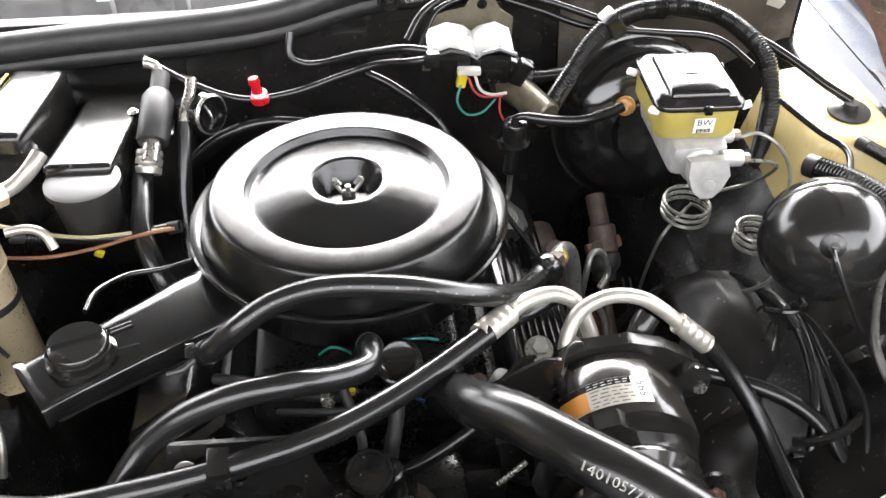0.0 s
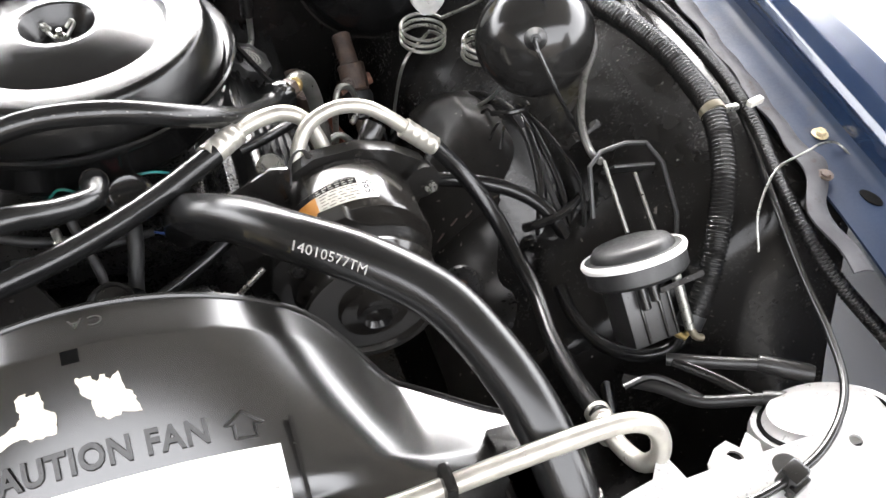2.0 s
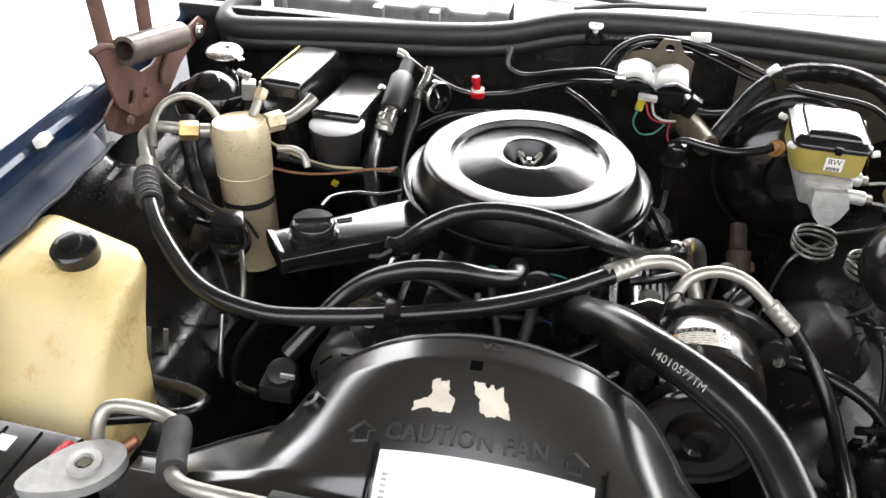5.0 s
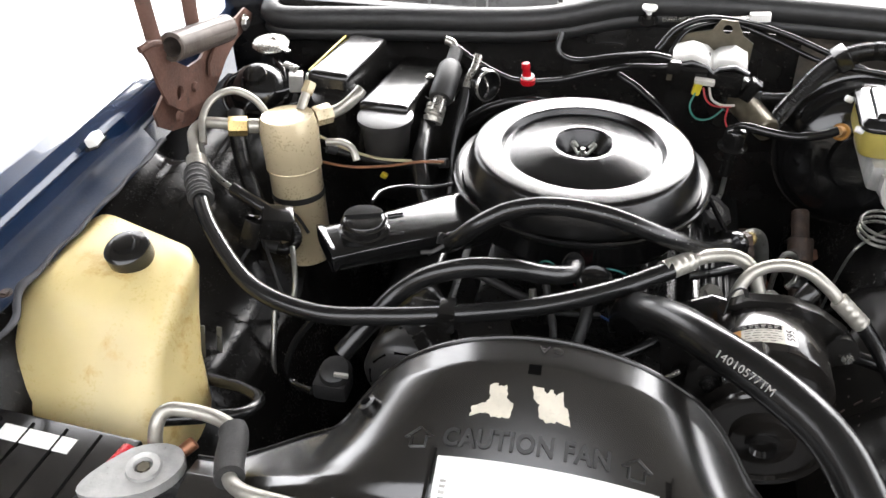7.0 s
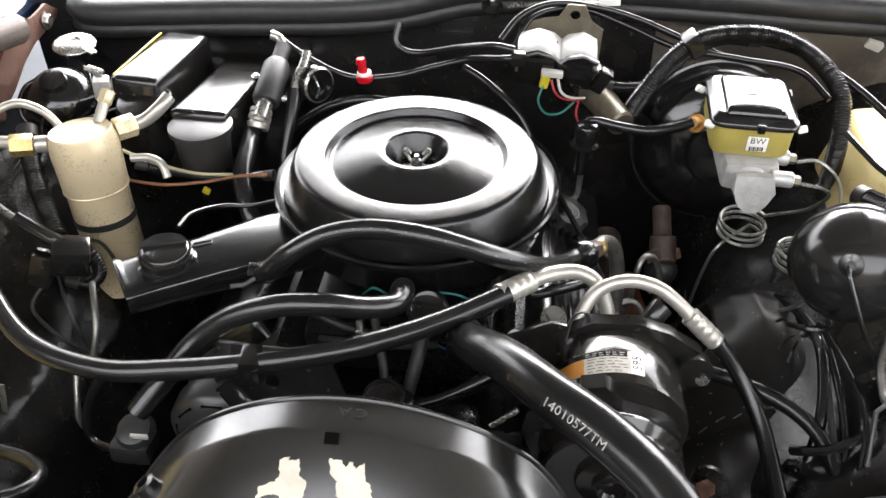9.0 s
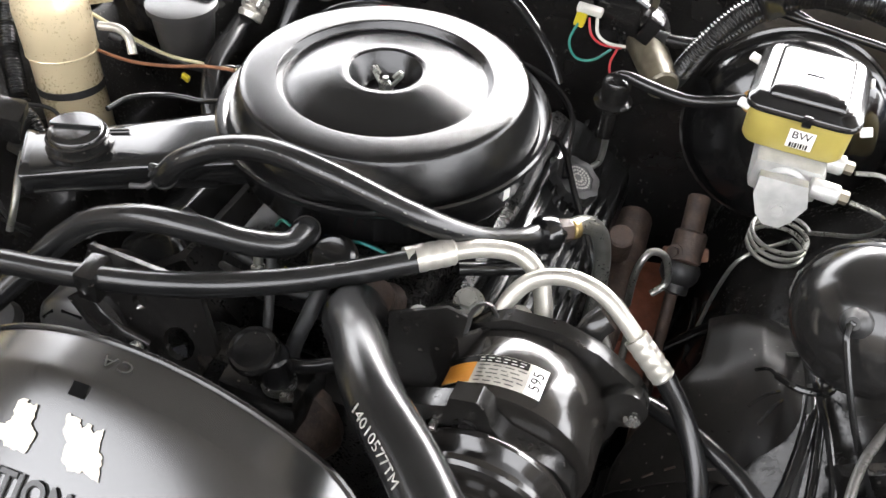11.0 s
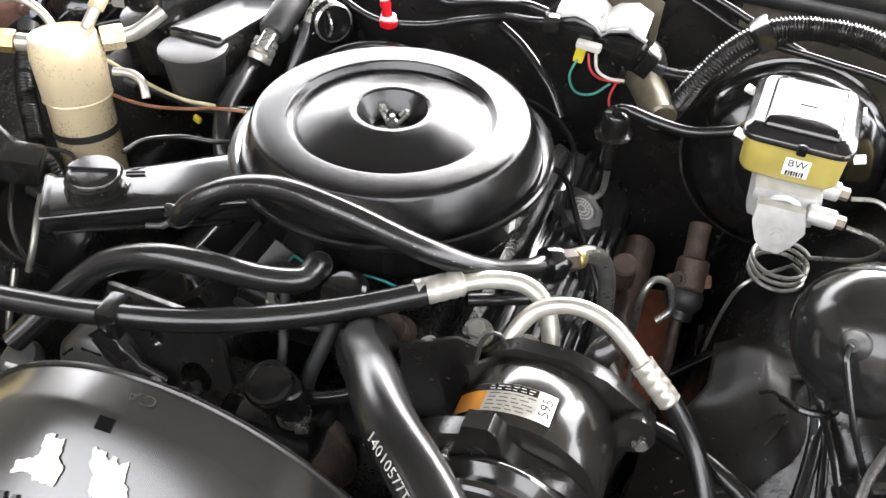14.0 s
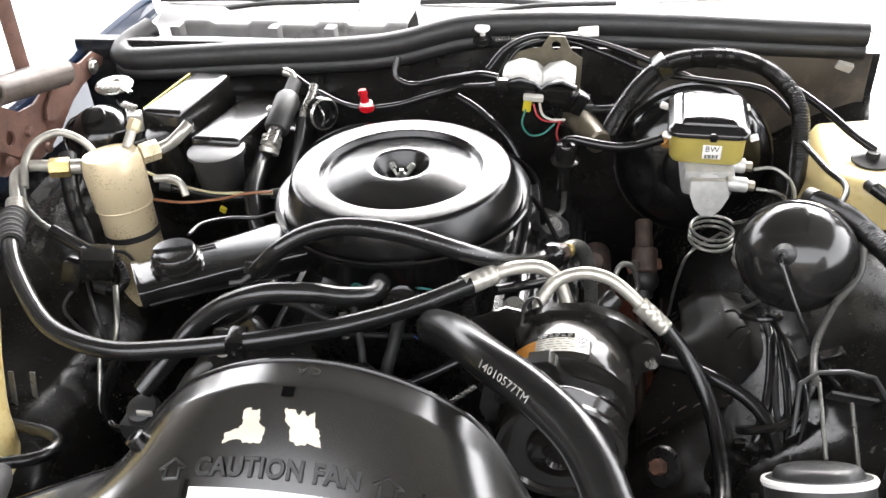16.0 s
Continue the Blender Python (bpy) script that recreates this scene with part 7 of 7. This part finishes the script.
for pts in ([(-0.49, -0.17, 0.78), (-0.50, -0.205, 0.755), (-0.455, -0.225, 0.72), (-0.43, -0.20, 0.66)], [(-0.475, -0.165, 0.785), (-0.44, -0.215, 0.765), (-0.425, -0.225, 0.715), (-0.44, -0.19, 0.66)],
            [(-0.47, -0.13, 0.80), (-0.49, -0.10, 0.79), (-0.46, -0.075, 0.775), (-0.43, -0.09, 0.75)]):
    hose("loose_wire", pts, 0.0028, M_MATTE, "loose thin black wire on the inner fender", n=7, group="loose wires")
loom([(-0.500, -0.10, 0.77), (-0.475, -0.115, 0.80), (-0.445, -0.125, 0.795), (-0.435, -0.13, 0.765), (-0.455, -0.135, 0.745), (-0.485, -0.135, 0.75)], 0.009)
hose("fuel_line", [(-0.425, -0.17, 0.78), (-0.412, -0.20, 0.765), (-0.405, -0.225, 0.74), (-0.41, -0.24, 0.71)], 0.0045, M_SPRING, "short bent steel line", n=10)
# sensor with tag by the shroud
sn = thing("knock_sensor_plug", (-0.285, -0.392, 0.73), "round black sensor with a pale tag", "sensor")
part("body", lathe([(0, 0), (0.022, 0), (0.024, 0.006), (0.020, 0.016), (0.015, 0.018), (0, 0.02)], 28, aim((-0.288, -0.375, 0.730), (0, -0.4, 1))), M_MATTE, sn)
part("tag", block((0.020, 0.004, 0.010), pose(-0.271, -0.400, 0.755, 20, 10, 10), 0.001), M_WHITEW, sn, "pale plastic tag")
part("plug_foot", block((0.05, 0.04, 0.03), pose(-0.292, -0.382, 0.715), 0.008), M_MATTE, sn)
for x, y, z in ((-0.507, -0.380, 0.698), (-0.497, -0.372, 0.692), (-0.484, -0.350, 0.672)):
    rad_strip = thing("frame_strip", (x, y, z - 0.02), "thin bright upright strip beside the coolant bottle", "strip", "frame strips")
    part("strip", block((0.008, 0.003, 0.075), pose(x, y + 0.01, z + 0.032, -18, 0, 0), 0.001), M_SPRING, rad_strip)

# ---- engine front: wires, hoses, sensor ----
rs = thing("thermostat_sensor", (0.047, -0.232, 0.82), "round black ribbed sensor cap by the intake", "sensor")
part("cap", lathe([(0, 0), (0.020, 0), (0.024, 0.004), (0.024, 0.012), (0.020, 0.016), (0.016, 0.013), (0, 0.013)], 28, aim((0.047, -0.230, 0.832), (0, -0.4, 1))), M_PLASTIC, rs)
part("ring", lathe([(0.024, 0.003), (0.0265, 0.004), (0.0265, 0.008), (0.024, 0.009)], 28, aim((0.047, -0.230, 0.832), (0, -0.4, 1))), M_PANEL, rs)
hose("thin_vacuum_hose", [(0.17, -0.195, 0.840), (0.21, -0.168, 0.832), (0.25, -0.135, 0.822)], 0.0075, M_RUBBER, "thin black hose with pale printing", n=12)
for pts, r, mat in (
    ([(-0.02, -0.24, 0.84), (-0.01, -0.265, 0.815), (0.0, -0.29, 0.795), (0.002, -0.30, 0.775)], 0.0055, M_MATTE),
    ([(0.045, -0.245, 0.82), (0.040, -0.275, 0.795), (0.030, -0.30, 0.755), (0.025, -0.31, 0.70)], 0.009, M_MATTE),
    ([(-0.16, -0.20, 0.80), (-0.11, -0.225, 0.815), (-0.06, -0.24, 0.805), (-0.02, -0.235, 0.79)], 0.006, M_MATTE),
    ([(-0.09, -0.24, 0.78), (-0.04, -0.262, 0.80), (0.01, -0.262, 0.80), (0.06, -0.24, 0.785)], 0.0045, M_MATTE),
    ([(0.03, -0.318, 0.755), (0.06, -0.315, 0.762), (0.10, -0.30, 0.775), (0.14, -0.28, 0.79)], 0.008, M_RUBBER),
    ([(0.135, -0.375, 0.80), (0.15, -0.37, 0.81), (0.165, -0.365, 0.82)], 0.003, M_ZINC)):
    hose("engine_hose", pts, r, mat, "short hose or wire at the front of the engine", n=10, group="engine hoses")
bc = thing("bypass_hose_clamp", (0.02, -0.32, 0.70), "short black hose with a bright worm clamp", "hose", move=(0.004, -0.012, 0.047))
part("hose_body", rod((0.025, -0.315, 0.66), (0.022, -0.318, 0.735), 0.017, 20), M_RUBBER, bc)
part("clamp_band", lathe([(0.0172, 0), (0.0186, 0), (0.0190, 0.006), (0.0186, 0.012), (0.0172, 0.012)], 24, aim((0.024, -0.316, 0.685), (0, -0.04, 1))), M_ZINC, bc)
part("clamp_screw", rod((0.036, -0.334, 0.690), (0.048, -0.330, 0.692), 0.005), M_ZINC, bc)
part("water_pump", lathe([(0, 0), (0.06, 0), (0.065, 0.02), (0.05, 0.05), (0.03, 0.07), (0, 0.07)], 32, aim((0.02, -0.28, 0.60), (0, -1, 0))), M_BROWN, bc, "brown stained pump casting")
blt = thing("drive_belt", (0.12, -0.40, 0.70), "black drive belt running behind the fan shroud", "belt")
part("belt_run", sweep([Vector((-0.16, -0.405, 0.79)), Vector((0.0, -0.405, 0.705)), Vector((0.10, -0.405, 0.685)), Vector((0.24, -0.40, 0.70))], 0.006, 8), M_MATTE, blt)
part("belt_run", sweep([Vector((-0.20, -0.405, 0.70)), Vector((0.0, -0.405, 0.62)), Vector((0.22, -0.40, 0.66))], 0.006, 8), M_MATTE, blt)
sp = hose("spark_plug_wire", [(0.13, 0.10, 0.80), (0.19, 0.12, 0.80), (0.235, 0.06, 0.77), (0.29, 0.0, 0.70), (0.31, -0.02, 0.64)], 0.0042, M_RUBBER, "black spark plug wire over the valve cover", n=8)
for k in range(1):
    hose("spark_plug_wire", [(0.02 * k - 0.05, 0.20, 0.84), (0.10 + 0.02 * k, 0.21, 0.845 - 0.01 * k), (0.19, 0.17 - 0.02 * k, 0.82 - 0.01 * k), (0.215, 0.08 - 0.05 * k, 0.775)], 0.0042, M_RUBBER, "black spark plug wire behind the air cleaner", n=8)
hose("firewall_hose", [(-0.25, 0.22, 0.80), (-0.18, 0.235, 0.845), (-0.10, 0.235, 0.865), (-0.03, 0.225, 0.85), (0.02, 0.22, 0.80)], 0.009, M_RUBBER, "black hose behind the air cleaner", n=12)
hose("firewall_hose", [(-0.23, 0.25, 0.79), (-0.16, 0.26, 0.835), (-0.09, 0.255, 0.85), (-0.01, 0.25, 0.83), (0.05, 0.24, 0.80)], 0.008, M_RUBBER, "black hose behind the air cleaner", n=12)
hose("firewall_hose", [(0.04, 0.30, 0.90), (0.08, 0.28, 0.885), (0.13, 0.24, 0.86), (0.16, 0.22, 0.82)], 0.007, M_RUBBER, "black hose behind the air cleaner", n=12)

# ---- exhaust side: manifold, starter box and steering shaft ----
ex = thing("exhaust_manifold", (0.31, 0.05, 0.60), "brown rusted exhaust manifold with bent steel tubes", "exhaust manifold")
part("log", tube([(0.305, 0.22, 0.625), (0.31, 0.10, 0.622), (0.31, -0.05, 0.612), (0.30, -0.12, 0.59)], 0.027, 16), M_BROWN, ex)
part("port", rod((0.30, 0.10, 0.66), (0.302, 0.085, 0.705), 0.018, 18), M_BROWN, ex)
for pts in ([(0.335, 0.04, 0.63), (0.335, 0.03, 0.70), (0.345, 0.045, 0.725), (0.365, 0.055, 0.715), (0.375, 0.05, 0.68), (0.36, 0.035, 0.665)], [(0.305, -0.04, 0.70), (0.325, -0.035, 0.705), (0.345, -0.04, 0.68), (0.35, -0.06, 0.63)], [(0.30, -0.06, 0.70), (0.32, -0.075, 0.685), (0.338, -0.09, 0.66), (0.34, -0.10, 0.60)]):
    part("air_tube", tube(pts, 0.0048, 10), M_SPRING, ex, "thin bent steel tube")
sb = thing("starter_shield", (0.34, 0.13, 0.44), "red-brown primed steel box beside the engine", "box")
part("box", block((0.11, 0.24, 0.10), pose(0.338, 0.125, 0.475, 4, 0, 12), 0.006), M_TERRA, sb)
part("seam", block((0.11, 0.004, 0.006), pose(0.34, 0.07, 0.527, 4, 0, 12), 0.001), M_TERRA, sb)
part("tab", block((0.03, 0.05, 0.02), pose(0.32, -0.005, 0.525, 4, 0, 30), 0.004), M_TERRA, sb)
ss = thing("steering_shaft", (0.385, 0.10, 0.62), "rusty steering shaft with a rubber boot and coupling", "steering shaft", move=(0.002, 0.026, -0.028))
part("coupling", rod((0.386, 0.120, 0.722), (0.387, 0.088, 0.690), 0.022, 14), M_BROWN, ss, "flaking grey-brown cast coupling")
part("coupling_ear", block((0.062, 0.014, 0.020), pose(0.386, 0.096, 0.700, -40, 0, 20), 0.005), M_RUST, ss)
part("coupling_bolt", bolt((0.372, 0.078, 0.715), (-0.3, -0.8, 0.5), 0.007, 0.008), M_BROWN, ss)
part("upper_shaft", rod((0.385, 0.118, 0.720), (0.382, 0.16, 0.752), 0.015), M_BROWN, ss)
part("boot", lathe([(0, 0), (0.024, 0), (0.027, 0.008), (0.026, 0.020), (0.021, 0.028), (0.0185, 0.030), (0.0185, 0.042), (0.014, 0.044), (0, 0.046)], 28, aim((0.386, 0.092, 0.688), (-0.02, -0.62, -0.78))), M_MATTE, ss)
part("shaft", rod((0.384, 0.072, 0.655), (0.392, -0.10, 0.515), 0.0085), M_BROWN, ss)
for k in range(3):
    hose("frame_line", [(0.42 + 0.012 * k, 0.10, 0.62), (0.43 + 0.012 * k, 0.02, 0.55), (0.44 + 0.012 * k, -0.05, 0.48)], 0.004, M_RUBBER, "dark line running down by the frame", n=8, group="frame lines")

# ---- cowl and wipers ----
for x0, x1 in ((-0.76, -0.36), (-0.12, 0.22)):
    wp = thing("windshield_wiper", (x0, 0.76, 0.90), "black windshield wiper lying at the base of the glass", "wiper", "windshield wipers")
    part("arm", sweep(spline([(x0 + 0.15, 0.70, 0.915), ((x0 + x1) / 2 + 0.1, 0.73, 0.925), (x1 + 0.1, 0.76, 0.922)], 0.02), 0.006, 8), M_MATTE, wp)
    part("blade", sweep(spline([(x0, 0.775, 0.916), ((x0 + x1) / 2, 0.775, 0.920), (x1, 0.775, 0.912)], 0.02), 0.007, 8, flat=0.5), M_MATTE, wp)
    part("washer_tube", sweep(spline([(x1 - 0.05, 0.68, 0.905), (x1 + 0.06, 0.64, 0.905), (x1 + 0.16, 0.56, 0.90)], 0.01), 0.004, 8), M_RUBBER, wp)
pl2 = thing("cowl_plenum", (-0.45, 0.50, 0.88), "pale grey ribbed plenum cover under the windshield", "cowl cover")
part("cover", grid(lambda u, v: (u, v, 0.885 + 0.055 * ease((v - 0.50) / 0.05) * ease((0.66 - v) / 0.03) + 0.008 * ease(math.sin(u * 42.0) * 3)), steps(-0.60, -0.10, 70), steps(0.46, 0.68, 24), 0.004), M_PLENUM, pl2)
for x in (-0.585, -0.37, -0.25):
    part("upright", block((0.022, 0.03, 0.06), pose(x, 0.50, 0.925), 0.004), M_PLENUM, pl2)
part("lower_tray", block((0.50, 0.05, 0.01), pose(-0.35, 0.47, 0.89), 0.002), M_DUST, pl2)
# seams and clips on the firewall
for x, w in ((-0.30, 0.10), (-0.10, 0.06), (0.02, 0.05), (0.40, 0.12), (0.58, 0.10)):
    fp = thing("firewall_plate", (x, 0.415, 0.86), "black pressed plate bolted to the firewall", "plate", "firewall plates")
    part("plate_body", block((w, 0.008, 0.07), pose(x, 0.416, 0.875), 0.003), M_PANEL, fp)
    part("bolt", bolt((x + w * 0.3, 0.412, 0.89), (0, -1, 0), 0.005, 0.004), M_PANEL, fp)
brt = thing("firewall_insulator", (0.62, 0.40, 0.87), "dusty dark grey insulation panel on the firewall", "insulation")
part("pad", grid(lambda u, v: (u, 0.396 - 0.012 * math.sin(u * 13) * math.sin(v * 22), v), steps(0.36, 0.76, 24), steps(0.78, 0.955, 14), 0.004), M_FELT, brt)
part("clip", block((0.03, 0.012, 0.016), pose(0.715, 0.395, 0.935, 20, 20, 0), 0.003), M_WHITEW, brt, "pale plastic clip")

# coloured sensor wires at the front of the engine
M_TEAL = material("teal_wire", (0.01, 0.16, 0.15), 0.4, 0, 0.1, 40, 0, 300)
M_BLUEW = material("blue_wire", (0.02, 0.06, 0.22), 0.4, 0, 0.1, 40, 0, 300)
for pts, mat, word in (
    ([(0.045, -0.19, 0.825), (0.060, -0.20, 0.838), (0.078, -0.20, 0.837), (0.095, -0.19, 0.822)], M_TEAL, "teal"),
    ([(-0.04, -0.20, 0.825), (-0.025, -0.21, 0.846), (-0.012, -0.215, 0.846), (0.0, -0.21, 0.83)], M_GREEN, "green"),
    ([(0.04, -0.235, 0.775), (0.055, -0.24, 0.786), (0.070, -0.245, 0.785), (0.085, -0.24, 0.77)], M_BLUEW, "blue"),
    ([(0.02, -0.21, 0.81), (0.035, -0.20, 0.80), (0.055, -0.20, 0.80), (0.07, -0.215, 0.815)], M_PINK, "red")):
    w = thing("sensor_wire", pts[0], "thin " + word + " sensor wire between the hoses", "wire", "sensor wires")
    part("wire", tube(pts, 0.0016, 6), mat, w)
cn = thing("sensor_connector", (-0.012, -0.235, 0.79), "small yellow and black sensor connector", "connector")
part("body", block((0.020, 0.014, 0.012), pose(-0.012, -0.228, 0.792, 10, 20, 15), 0.002), M_PLASTIC, cn)
part("lock", block((0.010, 0.006, 0.008), pose(-0.008, -0.236, 0.799, 10, 20, 15), 0.001), M_YELLOW, cn, "yellow lock tab")
# slot and bolt on the fender ledge
so = thing("fender_bolt", (0.803, -0.405, 0.880), "yellow zinc bolt on the blue fender ledge", "bolt", "fender bolts")
part("bolt", bolt((0.803, -0.405, 0.880), (0, 0, 1), 0.0065, 0.005), M_CREAM, so)
sl = thing("fender_slot", (0.790, -0.512, 0.880), "flat black oval painted for a shaded slot in the fender ledge", "slot")
# flat black oval stands in for the slot's shade
part("rim", plate([(0.008 * math.cos(k * math.pi / 8), 0.014 * math.sin(k * math.pi / 8)) for k in range(16)], 0.0008, pose(0.790, -0.512, 0.8798, 0, 0, 15)), M_INK_HOLE, sl)

# steel strap below the hose bracket, and a bright hose barb behind it
st = thing("hose_strap", (-0.140, -0.367, 0.79), "black steel strap under the air conditioning hose", "strap")
part("strap", sweep([Vector((-0.170, -0.368, 0.822)), Vector((-0.157, -0.367, 0.790)), Vector((-0.132, -0.366, 0.775)), Vector((-0.101, -0.365, 0.766))], 0.010, 8, flat=0.22), M_PANEL, st)
part("strap_bolt", bolt((-0.108, -0.372, 0.770), (0, -1, 0.6), 0.006, 0.005), M_ZINC, st)
hb2 = thing("hose_barb", (-0.03, -0.25, 0.80), "bright metal hose barb between the engine hoses", "fitting")
part("barb", rod((-0.036, -0.245, 0.822), (-0.030, -0.262, 0.790), 0.0052), M_SPRING, hb2)
part("collar", rod((-0.034, -0.250, 0.812), (-0.032, -0.255, 0.803), 0.0078), M_ZINC, hb2)
